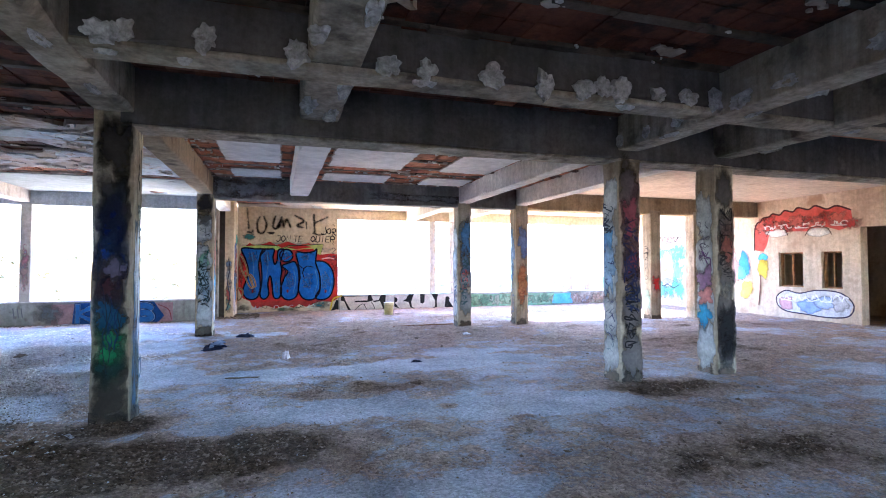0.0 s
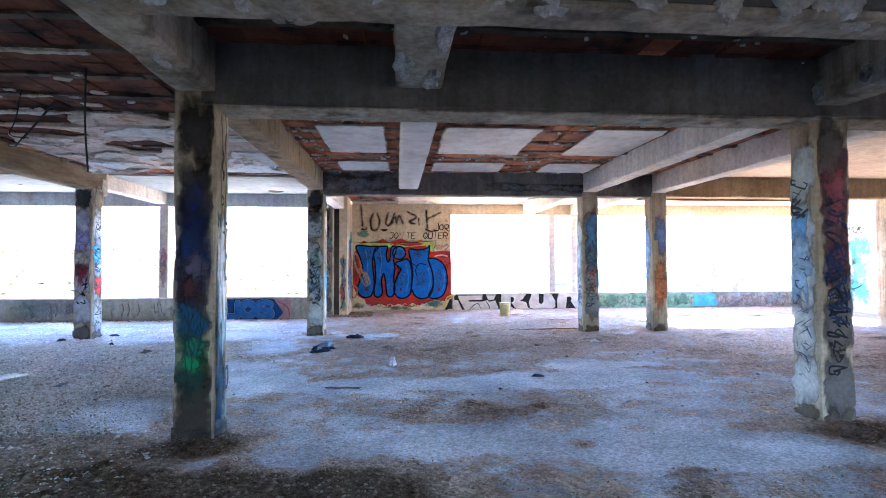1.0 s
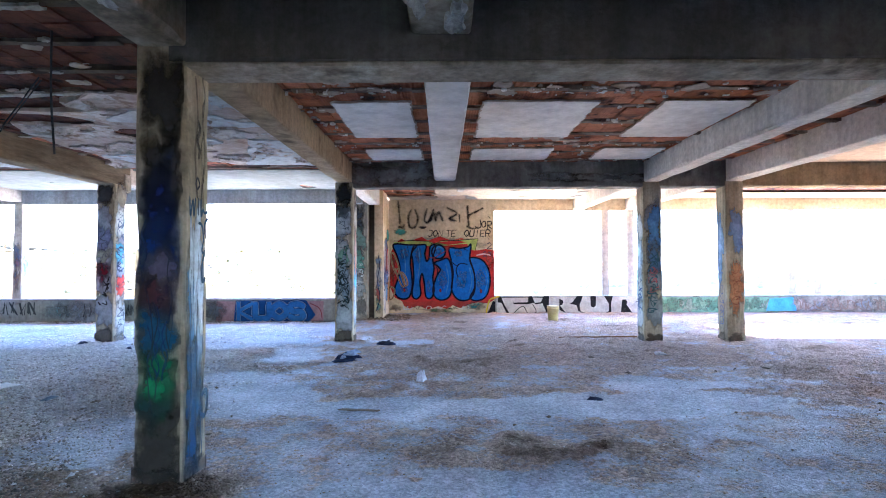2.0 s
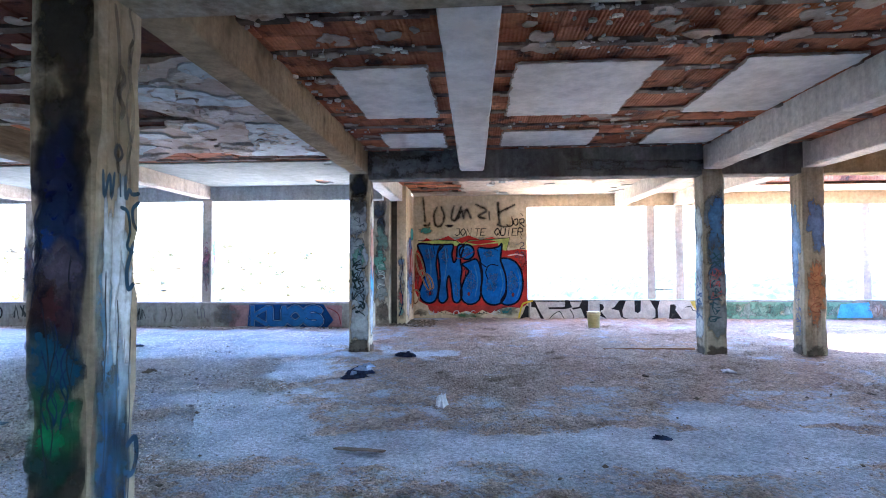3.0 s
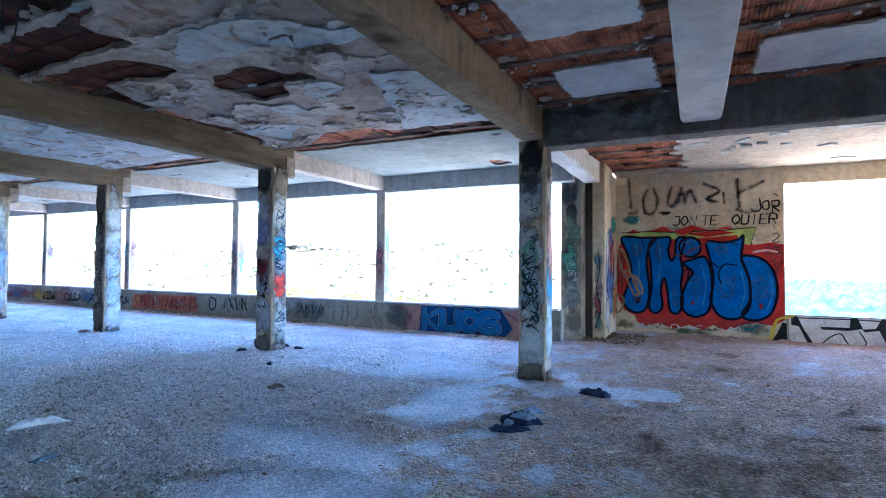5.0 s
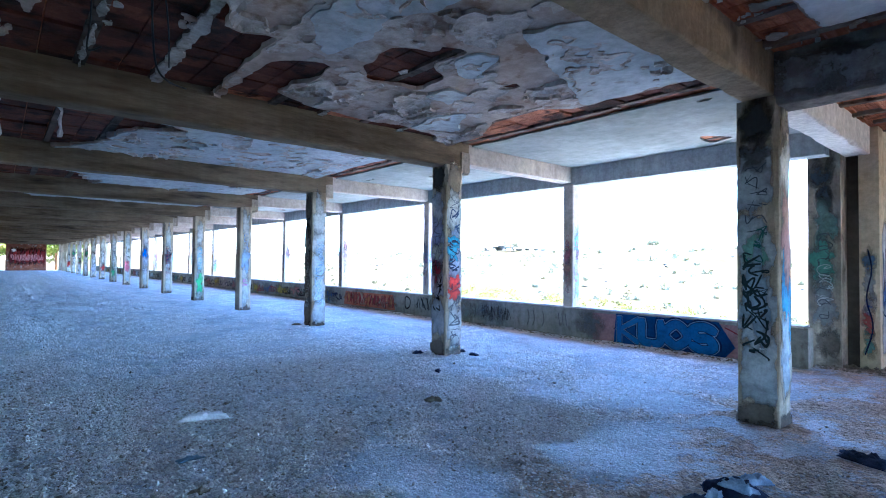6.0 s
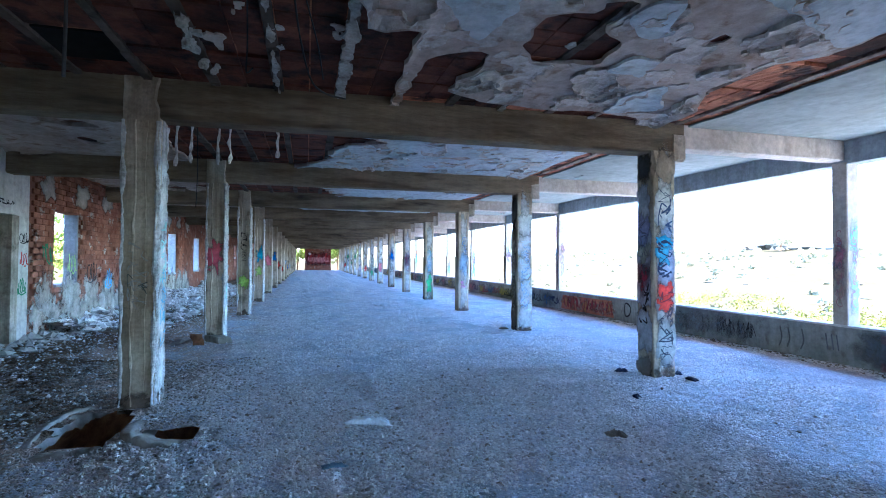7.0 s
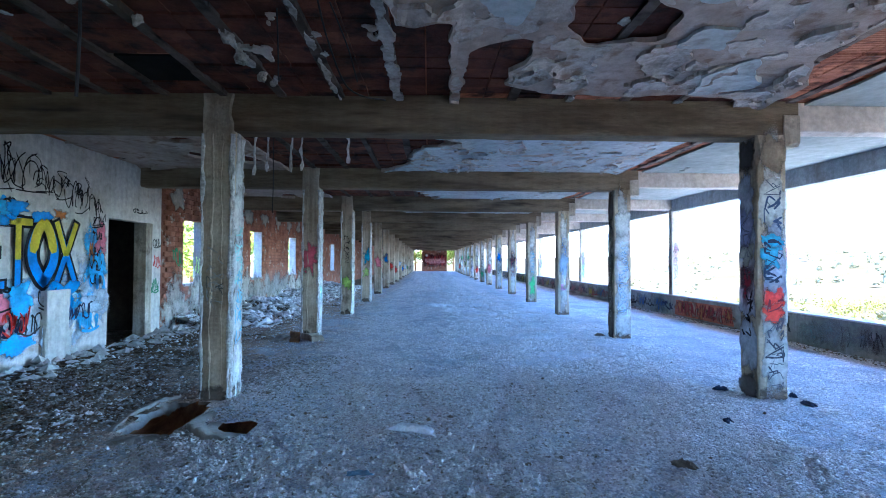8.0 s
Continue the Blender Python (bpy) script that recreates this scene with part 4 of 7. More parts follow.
structure("lintel", bm, M_LINTEL, "whitewashed concrete lintel over the open windows", "lintel")
POSTS = []
for i, x in enumerate(XC[3:]):
    bm = bmesh.new()
    prism(bm, (0, 0, 0.57), (0, 0, 3.06), 0.24, 0.24, i + 200, 0.015)
    POSTS.append(tagged(link("window_post", bm, M_CREAM), "slim whitewashed window post with spray paint", "post", group="window posts"))
    POSTS[-1].location = (x + 0.055, YF + 0.13, 0)
bm = bmesh.new()
box(bm, -2.0, -1.6, 15.75, 16.2, -1.5, SLAB + 0.06)
# Dark infill stands in for the shaded slot beside the pier.
box(bm, -1.62, -1.44, 16.1, 16.3, -1.5, SLAB + 0.06, 1)
pier = structure("pier", bm, (M_CONC, M_DARK), "concrete pier at the building joint", "pier")
bm = bmesh.new()
box(bm, -1.45, 1.918, YG, YG + 0.25, -1.5, SLAB + 0.05)
box(bm, -1.45, -1.22, 16.05, YG, -1.5, SLAB + 0.05)
wall_north = structure("wall_north", bm, M_OCHRE, "ochre plastered wall covered by a blue graffiti piece", "wall")
bm = bmesh.new()
box(bm, 1.918, EAST, YG, YG + 0.25, -1.5, 0.505)
parapet_east = structure("parapet_east", bm, M_PARAPET, "low parapet painted with black and white letters", "parapet")
bm = bmesh.new()
box(bm, 1.918, EAST, YG + 0.005, YG + 0.25, 3.05, SLAB + 0.05)
structure("lintel_east", bm, M_OCHRE, "ochre lintel wall over the open windows", "lintel")
for i, x in enumerate((5.23, 5.98, 10.75, 11.5)):
    bm = bmesh.new()
    prism(bm, (0, 0, 0.53), (0, 0, 3.07), 0.22, 0.22, i + 230, 0.02)
    tagged(link("window_post", bm, M_WALL), "slim window post with peeling paint and spray marks", "post", group="window posts").location = (x, YG + 0.12, 0)

# ---- south wall of the long wing, far wall, east end ----
bm = bmesh.new()
box(bm, -9.48, -1.3, YW - 0.25, YW, -0.1, SLAB)
box(bm, -10.85, -9.48, YW - 0.25, YW, 2.3, SLAB)
box(bm, -11.3, -10.85, YW - 0.25, YW, -0.1, SLAB)
wall_south = structure("wall_south", bm, M_WALL, "white plastered wall covered with graffiti and a door opening", "wall")
bm = bmesh.new()
x = -11.3
for i in range(13):
    a = -12.42 - BAY * i
    box(bm, a, x, YW - 0.3, YW - 0.05, -0.1, SLAB)
    box(bm, a - 1.15, a, YW - 0.3, YW - 0.05, -0.1, 0.95)
    box(bm, a - 1.15, a, YW - 0.3, YW - 0.05, 2.52, SLAB)
    x = a - 1.15
box(bm, WEST, x, YW - 0.3, YW - 0.05, -0.1, SLAB)
wall_brick = structure("wall_brick", bm, M_BRICK, "bare red brick wall with open windows", "wall")
bm = bmesh.new()
box(bm, WEST - 0.3, WEST, 7.2, 10.8, 0, SLAB)
wall_west = structure("wall_west", bm, M_BRICK, "far dark red brick wall with graffiti", "wall")
bm = bmesh.new()
for y0, y1, z0, z1 in ((-6.3, 8.0, 0, SLAB), (8.0, 9.1, 2.45, SLAB), (9.1, 9.55, 0, SLAB), (9.55, 11.32, 0, 0.88), (9.55, 11.32, 1.86, SLAB), (10.08, 10.59, 0.88, 1.86), (11.32, YG, 0, SLAB)):
    box(bm, EAST, EAST + 0.25, y0, y1, z0, z1)
wall_east = structure("wall_east", bm, M_PEACH, "warm plastered end wall with small windows, a doorway and red graffiti", "wall")
for y0, y1 in ((9.55, 10.08), (10.59, 11.32)):
    bm = bmesh.new()
    for a, b, c, d in ((y0, y1, 0.88, 0.93), (y0, y1, 1.81, 1.86), (y0, y0 + 0.05, 0.93, 1.81), (y1 - 0.05, y1, 0.93, 1.81), ((y0 + y1) / 2 - 0.02, (y0 + y1) / 2 + 0.02, 0.93, 1.81)):
        box(bm, EAST + 0.09, EAST + 0.15, a + 0.001, b - 0.001, c + 0.001, d - 0.001)
    part("window_frame", bm, M_WOOD, wall_east, "rusty brown frame in a small window opening")
bm = bmesh.new()
box(bm, -1.55, EAST, -6.3, -6.05, -1.0, 0.6)
box(bm, -1.55, EAST, -6.3, -6.05, 2.7, SLAB + 0.05)
box(bm, -1.55, 4.5, -6.3, -6.05, 0.6, 2.7)
for k in range(2, 5):
    box(bm, -1.55 + 4.2 * k, -1.0 + 4.2 * k, -6.29, -6.06, 0.6, 2.7)
box(bm, -1.55, -1.3, -6.05, YW - 0.25, 0, SLAB)
structure("wall_back", bm, M_WALL, "plain parapet wall with open windows", "wall")

# ---- paint on the walls ----
def crop(pts):
    """Sketch units (161.6 to the metre, y down) to metres on the piece's wall."""
    return [((x - 313) / 161.6, (685 - y) / 161.6) for x, y in pts]


INK = (0.006, 0.008, 0.022)
pw = Paintwork((-1.22, YG, 0), (1, 0, 0), (0, -1, 0))
pw.blot(1.6, 2.05, 1.5, 0.22, (0.60, 0.58, 0.52), 41, 0.5, None, 0.5)
pw.poly(crop([(318, 400), (345, 348), (372, 326), (400, 342), (440, 330), (470, 318), (500, 336), (560, 316), (612, 336), (665, 324), (700, 340), (735, 385), (780, 378), (819, 384), (819, 620), (790, 640), (740, 634), (690, 645), (640, 640), (560, 650), (480, 640), (420, 646), (380, 630), (340, 610), (318, 560)]), RED)
pw.poly(crop([(376, 628), (440, 632), (560, 626), (700, 630), (690, 650), (655, 662), (620, 648), (590, 666), (550, 652), (500, 668), (455, 650), (410, 664), (385, 650)]), (0.42, 0.045, 0.035))
for k, (x, y, ru, rv, col) in enumerate(((560, 672, 0.55, 0.07, (0.04, 0.16, 0.08)), (735, 650, 0.34, 0.13, (0.05, 0.17, 0.17)), (365, 294, 0.26, 0.10, (0.10, 0.36, 0.33)), (345, 662, 0.2, 0.1, (0.20, 0.14, 0.10)), (330, 460, 0.1, 0.6, (0.36, 0.08, 0.05)), (800, 430, 0.12, 0.3, (0.56, 0.07, 0.06)))):
    pw.blot((x - 313) / 161.6, (685 - y) / 161.6, ru, rv, col, k + 60, 0.6, None, 0.62)
for k in range(6):
    pw.scribble((400 + 55 * k - 313) / 161.6, 0.17, 0.26, 0.12, (PALE, (0.05, 0.05, 0.05), WHITE)[k % 3], k + 70, 0.014, 4)
pw.poly(crop([(336, 344), (420, 338), (505, 338), (530, 352), (560, 338), (742, 328), (728, 386), (700, 378), (690, 352), (520, 366), (440, 352), (340, 356)]), (0.46, 0.56, 0.16))
pw.poly(crop([(540, 345), (640, 336), (690, 345), (600, 358)]), RED)
pw.line(crop([(334, 338), (420, 336), (505, 340), (528, 360), (562, 338), (650, 336), (742, 328), (728, 386)]), 0.022, BLACK, rounded=False)
J = [(332, 362), (352, 352), (400, 357), (446, 360), (424, 392), (416, 440), (422, 500), (425, 556), (412, 604), (384, 618), (354, 606), (340, 572), (356, 520), (366, 470), (352, 410)]
H = [(436, 362), (462, 357), (492, 360), (486, 400), (494, 436), (506, 418), (512, 364), (540, 362), (524, 420), (530, 470), (524, 520), (530, 580), (514, 614), (490, 604), (482, 536), (472, 496), (462, 536), (466, 594), (444, 617), (424, 596), (432, 520), (428, 440), (422, 396)]
DOT = [(552 + 33 * math.cos(k * 0.628), 391 + 33 * math.sin(k * 0.628)) for k in range(10)]
I2 = [(532, 446), (560, 432), (596, 424), (614, 470), (617, 540), (606, 602), (570, 623), (537, 610), (524, 572), (542, 510), (560, 474)]
S1 = [(602, 374), (650, 376), (692, 368), (708, 356), (702, 420), (708, 446), (724, 500), (724, 580), (692, 622), (642, 618), (614, 570), (622, 500), (612, 430)]
S2 = [(704, 420), (756, 428), (790, 470), (799, 540), (780, 604), (738, 626), (702, 612), (724, 566), (724, 500), (708, 450)]
for shape in (J, H, DOT, I2, S1, S2):
    pw.poly(crop([(x * 1.015 - 8, y * 1.015 - 7) for x, y in shape]), NAVY, True)
for shape in (J, H, DOT, I2, S1, S2):
    pw.poly(crop(shape), BLUE, True)
for k, (x, y, ru, rv) in enumerate(((385, 400, 0.14, 0.2), (455, 410, 0.1, 0.24), (505, 560, 0.06, 0.22), (570, 520, 0.16, 0.34), (660, 520, 0.2, 0.3), (755, 520, 0.16, 0.34), (650, 400, 0.14, 0.12), (385, 570, 0.12, 0.16), (552, 391, 0.1, 0.1))):
    pw.blot((x - 313) / 161.6, (685 - y) / 161.6, ru, rv, (0.03, 0.19, 0.56), k + 140, 0.5, None, 0.5)
for shape in (J, H, DOT, I2, S1, S2):
    pw.line(crop(shape), 0.05, INK, True)
for pts in ([(380, 372), (392, 450), (388, 540)], [(456, 372), (462, 440), (452, 520)], [(586, 450), (600, 520), (588, 590)], [(700, 470), (712, 530), (698, 590)], [(776, 470), (787, 530), (772, 590)], [(540, 376), (552, 366), (570, 374)]):
    pw.line(crop(pts), 0.03, (0.07, 0.27, 0.64), cover=0.6)
for pts in ([(618, 442), (640, 458), (660, 446), (690, 452)], [(648, 450), (636, 480), (644, 510)], [(538, 472), (550, 458), (544, 500)], [(402, 364), (410, 400)], [(660, 372), (690, 384)]):
    pw.line(crop(pts), 0.028, INK)
for k, (x, y) in enumerate(((388, 574), (560, 578), (755, 580))):
    pw.blot((x - 313) / 161.6, (685 - y) / 161.6, 0.04, 0.06, MAROON, k)
pw.line(crop([(490, 408), (524, 420), (560, 402), (610, 372)]), 0.022, MAROON)
for pts in ([(322, 404), (330, 452), (346, 492), (362, 490), (354, 440), (334, 398)], [(346, 480), (362, 528), (378, 556), (390, 552), (380, 510), (356, 474)], [(372, 500), (388, 548), (402, 548), (396, 516), (378, 490)], [(316, 560), (340, 572), (332, 610), (316, 616)]):
    pw.line(crop(pts), 0.045, TAN, True)
    pw.line(crop(pts), 0.014, (0.16, 0.07, 0.03), True)
for pts in ([(358, 150), (362, 200), (366, 254)], [(362, 270), (380, 272), (386, 262)], [(420, 188), (406, 230), (416, 272), (440, 270), (452, 230), (440, 190)], [(496, 186), (484, 238), (500, 250), (516, 222), (528, 186)], [(514, 244), (530, 206), (538, 240)], [(540, 232), (552, 200), (572, 240)],
            [(594, 180), (640, 206), (604, 232), (638, 242)], [(652, 214), (654, 246)], [(692, 172), (694, 230), (698, 262)], [(698, 214), (730, 200), (764, 182)], [(690, 270), (716, 280), (740, 276)]):
    pw.line(crop(pts), 0.12, SMOKE, cover=0.24)
    pw.line(crop(pts), 0.07, SMOKE, cover=0.36)
    pw.line(crop(pts), 0.03, (0.06, 0.05, 0.045), cover=0.5)
pw.blot((475 - 313) / 161.6, (685 - 274) / 161.6, 0.12, 0.05, BLACK, 3)
for pts in ([(752, 236), (756, 270), (738, 278), (730, 270)], [(762, 250), (776, 246), (778, 268), (764, 272), (760, 254)], [(786, 246), (788, 282)], [(786, 248), (804, 246), (804, 262), (790, 264), (806, 280)], [(792, 222), (800, 230)]):
    pw.line(crop(pts), 0.032, BLACK, cover=0.78)
for word, x in (("JON", 500), ("TE", 588), ("QUIER", 676)):
    letters(pw, word, (x - 313) / 161.6, (685 - 318) / 161.6, 0.115, 0.19, 0.042, ((0.03, BLACK),), 0.12)
for pts in ([(786, 354), (798, 348), (804, 360), (786, 376), (808, 376)], [(766, 396), (776, 390), (780, 402), (766, 414), (782, 414)], [(790, 396), (800, 392), (802, 404), (792, 404)], [(800, 404), (798, 418)], [(788, 322), (794, 334)]):
    pw.line(crop(pts), 0.02, (0.05, 0.05, 0.09))
pw.line(crop([(735, 408), (770, 402), (800, 408)]), 0.04, (0.70, 0.45, 0.45))
pw.done("graffiti", wall_north, "blue bubble-letter graffiti outlined in navy on red")

# return of the piece's wall
pw = Paintwork((-1.22, 16.05, 0), (0, 1, 0), (1, 0, 0))
for k, (u, v, ru, rv, c) in enumerate(((1.1, 2.3, 0.3, 0.2, TEAL), (0.7, 1.9, 0.4, 0.3, (0.10, 0.16, 0.42)), (1.0, 1.4, 0.35, 0.5, (0.50, 0.10, 0.08)), (0.4, 1.5, 0.3, 0.6, (0.56, 0.56, 0.60)), (0.7, 0.9, 0.5, 0.5, (0.16, 0.28, 0.56)), (1.2, 0.7, 0.25, 0.5, (0.60, 0.26, 0.08)), (0.35, 0.5, 0.3, 0.4, (0.52, 0.50, 0.50)))):
    pw.blot(u, v, ru, rv, c, k + 4)
for k in range(4):
    pw.scribble(0.35 + 0.28 * k, 1.3 + 0.2 * (k % 2), 0.5, 1.1, (NAVY, MAROON, BLACK, WHITE)[k], k + 5, 0.03, 5)
pw.done("graffiti", wall_north)
pw = Paintwork((-1.45, 16.05, 0), (1, 0, 0), (0, -1, 0))
for k in range(5):
    pw.blot(0.11, 0.35 + 0.3 * k, 0.09, 0.24, ((0.2, 0.35, 0.32), (0.4, 0.1, 0.09), (0.06, 0.14, 0.35), (0.5, 0.5, 0.48), (0.2, 0.3, 0.45))[k], k + 7, 0.7, 0.2, 0.55)
pw.line([(0.06, 0.2), (0.15, 0.6), (0.08, 1.0), (0.14, 1.4), (0.1, 1.7)], 0.02, NAVY)
pw.done("graffiti", wall_north)

# letters along the window parapets
pw = Paintwork((1.93, YG, -0.045), (1, 0, 0), (0, -1, 0))
pw.poly([(0.05, 0.03), (4.6, 0.03), (4.6, 0.54), (0.05, 0.54)], (0.66, 0.65, 0.62))
INK = (0.02, 0.02, 0.022)
for pts in ([(0.08, 0.54), (0.18, 0.53), (0.27, 0.31), (0.43, 0.03), (0.34, 0.03), (0.2, 0.34), (0.08, 0.36)], [(-0.24, 0.03), (0.01, 0.03), (0.01, 0.38), (-0.06, 0.4), (-0.15, 0.18)], [(1.0, 0.54), (1.1, 0.54), (1.18, 0.35), (0.98, 0.30), (0.56, 0.30), (0.54, 0.35), (0.98, 0.36)],
            [(1.45, 0.54), (1.61, 0.54), (1.59, 0.03), (1.48, 0.03), (1.51, 0.1), (1.41, 0.33), (1.21, 0.29), (1.16, 0.34), (1.36, 0.36)], [(1.91, 0.45), (2.0, 0.43), (2.03, 0.36), (2.0, 0.29), (1.93, 0.26), (2.1, 0.04), (1.91, 0.13)],
            [(2.43, 0.54), (2.61, 0.54), (2.51, 0.27), (2.54, 0.09), (2.73, 0.03), (2.6, 0.03), (2.47, 0.1), (2.42, 0.27), (2.21, 0.31), (2.3, 0.36)], [(2.83, 0.54), (3.0, 0.54), (2.99, 0.26), (2.92, 0.2), (2.84, 0.24)],
            [(3.24, 0.54), (3.5, 0.54), (3.44, 0.32), (3.45, 0.03), (3.25, 0.03), (3.38, 0.1), (3.38, 0.3)], [(3.77, 0.43), (3.87, 0.44), (3.93, 0.38), (3.9, 0.29), (4.08, 0.03), (3.73, 0.03)]):
    pw.poly(pts, INK)
for pts in ([(0.56, 0.03), (0.68, 0.16), (0.84, 0.24), (0.92, 0.12), (0.96, 0.05)], [(1.12, 0.3), (1.2, 0.16), (1.22, 0.08), (1.17, 0.03)], [(0.08, 0.5), (1.0, 0.51), (1.5, 0.5)], [(4.16, 0.36), (4.3, 0.38), (4.36, 0.28), (4.5, 0.24), (4.6, 0.06)], [(1.62, 0.05), (1.9, 0.03)], [(2.74, 0.04), (3.24, 0.05)]):
    pw.line(pts, 0.022, INK)
pw.line([(-0.26, 0.05), (-0.16, 0.42), (0.02, 0.5), (0.12, 0.53)], 0.045, YELLOW)
pw.poly([(4.29, 0.52), (4.49, 0.54), (4.59, 0.45), (4.57, 0.32), (4.47, 0.38), (4.44, 0.27), (4.34, 0.41)], (0.62, 0.50, 0.12))
pw.poly([(4.62, 0.05), (8.4, 0.05), (8.4, 0.5), (4.62, 0.5)], (0.20, 0.36, 0.24))
for k in range(9):
    pw.blot(4.9 + 0.4 * k, 0.28, 0.28, 0.2, ((0.30, 0.44, 0.30), (0.14, 0.26, 0.18), (0.42, 0.46, 0.36))[k % 3], k + 81, 0.8, None, 0.6)
    pw.tag(4.9 + 0.4 * k, 0.3, 0.4, 0.3, (0.12, 0.22, 0.15), k + 400, 0.03, 2)
pw.poly([(8.0, 0.1), (8.9, 0.1), (8.8, 0.5), (8.1, 0.45)], SKYBLUE)
for k in range(9):
    x = 9.1 + 0.45 * k
    pw.blot(x, 0.28, 0.3, 0.22, ((0.5, 0.45, 0.4), (0.36, 0.40, 0.44), (0.46, 0.38, 0.32))[k % 3], k + 91, 0.8, None, 0.5)
    pw.scribble(x, 0.28, 0.42, 0.36, (0.2, 0.15, 0.12), k + 420, 0.03, 4)
pw.done("graffiti", parapet_east, "black and white lettering beside a green strip")

pw = Paintwork((0.1, YF, -0.03), (1, 0, 0), (0, -1, 0))
pw.poly([(-5.5, 0.04), (-2.75, 0.04), (-2.75, 0.55), (-5.5, 0.55)], (0.34, 0.20, 0.20))
pw.poly([(-5.05, 0.03), (-3.1, 0.03), (-2.95, 0.2), (-3.2, 0.58), (-5.0, 0.57)], (0.012, 0.06, 0.20))
letters(pw, "KUOS", -4.93, 0.1, 0.34, 0.38, 0.1, ((0.25, (0.006, 0.02, 0.08)), (0.19, (0.24, 0.36, 0.52)), (0.165, (0.008, 0.03, 0.11)), (0.14, (0.034, 0.16, 0.41))))
pw.line([(-3.1, 0.5), (-2.85, 0.36), (-2.78, 0.1)], 0.02, MAROON)
pw.blot(-5.55, 0.3, 0.4, 0.26, (0.13, 0.14, 0.15), 23, 0.5, None, 0.6)
for x in (-6.3, -6.21, -6.13):
    pw.line([(x, 0.46), (x + 0.03, 0.24)], 0.035, (0.12, 0.12, 0.13))
for x in (-7.1, -6.95, -6.7, -8.75, -8.9):
    pw.line([(x, 0.48), (x + 0.03, 0.3), (x - 0.02, 0.16)], 0.028, (0.16, 0.16, 0.15), cover=0.6)
pw.tag(-8.06, 0.33, 0.95, 0.34, BLACK, 5, 0.028, 6)
pw.tag(-8.06, 0.33, 0.8, 0.26, BLACK, 9, 0.024, 5)
for k in range(4):
    pw.blot(-9.6 + 0.55 * k, 0.3, 0.4, 0.26, ((0.2, 0.3, 0.28), (0.30, 0.33, 0.34), (0.2, 0.25, 0.28), (0.16, 0.19, 0.22))[k], 20 + k, 0.6, None, 0.45)
pw.tag(-10.62, 0.38, 0.95, 0.34, (0.05, 0.06, 0.06), 8, 0.05, 4)
pw.line([(-11.5, 0.5), (-11.3, 0.44), (-11.32, 0.24), (-11.5, 0.2)], 0.04, BLACK, True)
pw.poly([(-14.9, 0.08), (-12.0, 0.08), (-12.1, 0.52), (-14.8, 0.5)], (0.45, 0.16, 0.10))
for k in range(7):
    pw.blot(-14.6 + 0.4 * k, 0.3, 0.25, 0.2, ((0.5, 0.22, 0.10), (0.36, 0.10, 0.08), (0.5, 0.36, 0.28))[k % 3], k + 101, 0.8, None, 0.6)
    pw.tag(-14.6 + 0.4 * k, 0.3, 0.4, 0.36, MAROON, k + 440, 0.05, 2)
rng = random.Random(31)
for k in range(40):
    x = -15.8 - 1.35 * k
    pw.blot(x, 0.3, rng.uniform(0.5, 0.9), 0.27, rng.choice(((0.05, 0.14, 0.34), (0.45, 0.36, 0.08), PALE, (0.12, 0.3, 0.28), (0.42, 0.2, 0.2), (0.4, 0.4, 0.36), (0.5, 0.5, 0.48))), k + 50, 0.6, None, 0.55)
    pw.scribble(x + 0.5, 0.3, 0.8, 0.26, rng.choice((BLACK, NAVY, MAROON)), k, 0.04)
pw.done("graffiti", parapet, "faded graffiti lettering along the parapet")

# south wall: yellow-blue piece, black scrawls above, blue and pink below
pw = Paintwork((-6.25, YW, 0), (-1, 0, 0), (0, 1, 0))
for k, (u, v, ru, rv, c) in enumerate(((0.2, 0.6, 0.7, 0.5, PALE), (1.5, 0.75, 0.9, 0.5, (0.55, 0.62, 0.74)), (2.7, 0.9, 0.5, 0.7, PALE), (0.3, 2.2, 0.9, 0.25, SKYBLUE), (2.85, 1.55, 0.32, 0.55, SKYBLUE),
                                       (2.6, 0.7, 0.3, 0.35, SKYBLUE), (0.5, 0.55, 0.35, 0.35, (0.06, 0.3, 0.75)), (1.9, 0.55, 0.22, 0.4, PINK), (0.25, 0.95, 0.3, 0.2, PINK), (3.0, 1.9, 0.2, 0.3, PINK),
                                       (2.0, 2.25, 0.15, 0.1, ORANGE), (2.75, 1.65, 0.1, 0.25, ORANGE), (0.1, 1.0, 0.2, 0.14, ORANGE), (1.2, 1.15, 1.5, 0.16, (0.44, 0.56, 0.72)))):
    pw.blot(u, v, ru, rv, c, k + 3, 0.8, None, 0.62)
for k, (u, v, c) in enumerate(((0.2, 0.6, SKYBLUE), (0.45, 0.35, (0.06, 0.3, 0.75)), (0.3, 2.28, SKYBLUE), (0.8, 2.3, (0.06, 0.3, 0.75)), (2.5, 0.75, SKYBLUE), (2.75, 0.5, SKYBLUE), (2.9, 1.5, SKYBLUE), (2.95, 1.15, (0.10, 0.42, 0.80)), (0.35, 0.95, (0.10, 0.42, 0.80)))):
    pw.scribble(u, v, 0.45, 0.32, c, k + 700, 0.05, 6)
for k, (u, c) in enumerate(((1.0, PINK), (1.15, NAVY), (0.95, NAVY), (1.1, RED), (1.0, (0.02, 0.02, 0.05)))):
    pw.scribble(u, 0.75, 0.5, 0.6, c, k + 720, 0.035, 5)
letters(pw, "TETOX", 0.0, 1.2, 0.40, 0.88, 0.08, ((0.30, BLACK), (0.17, (0.05, 0.24, 0.68))))
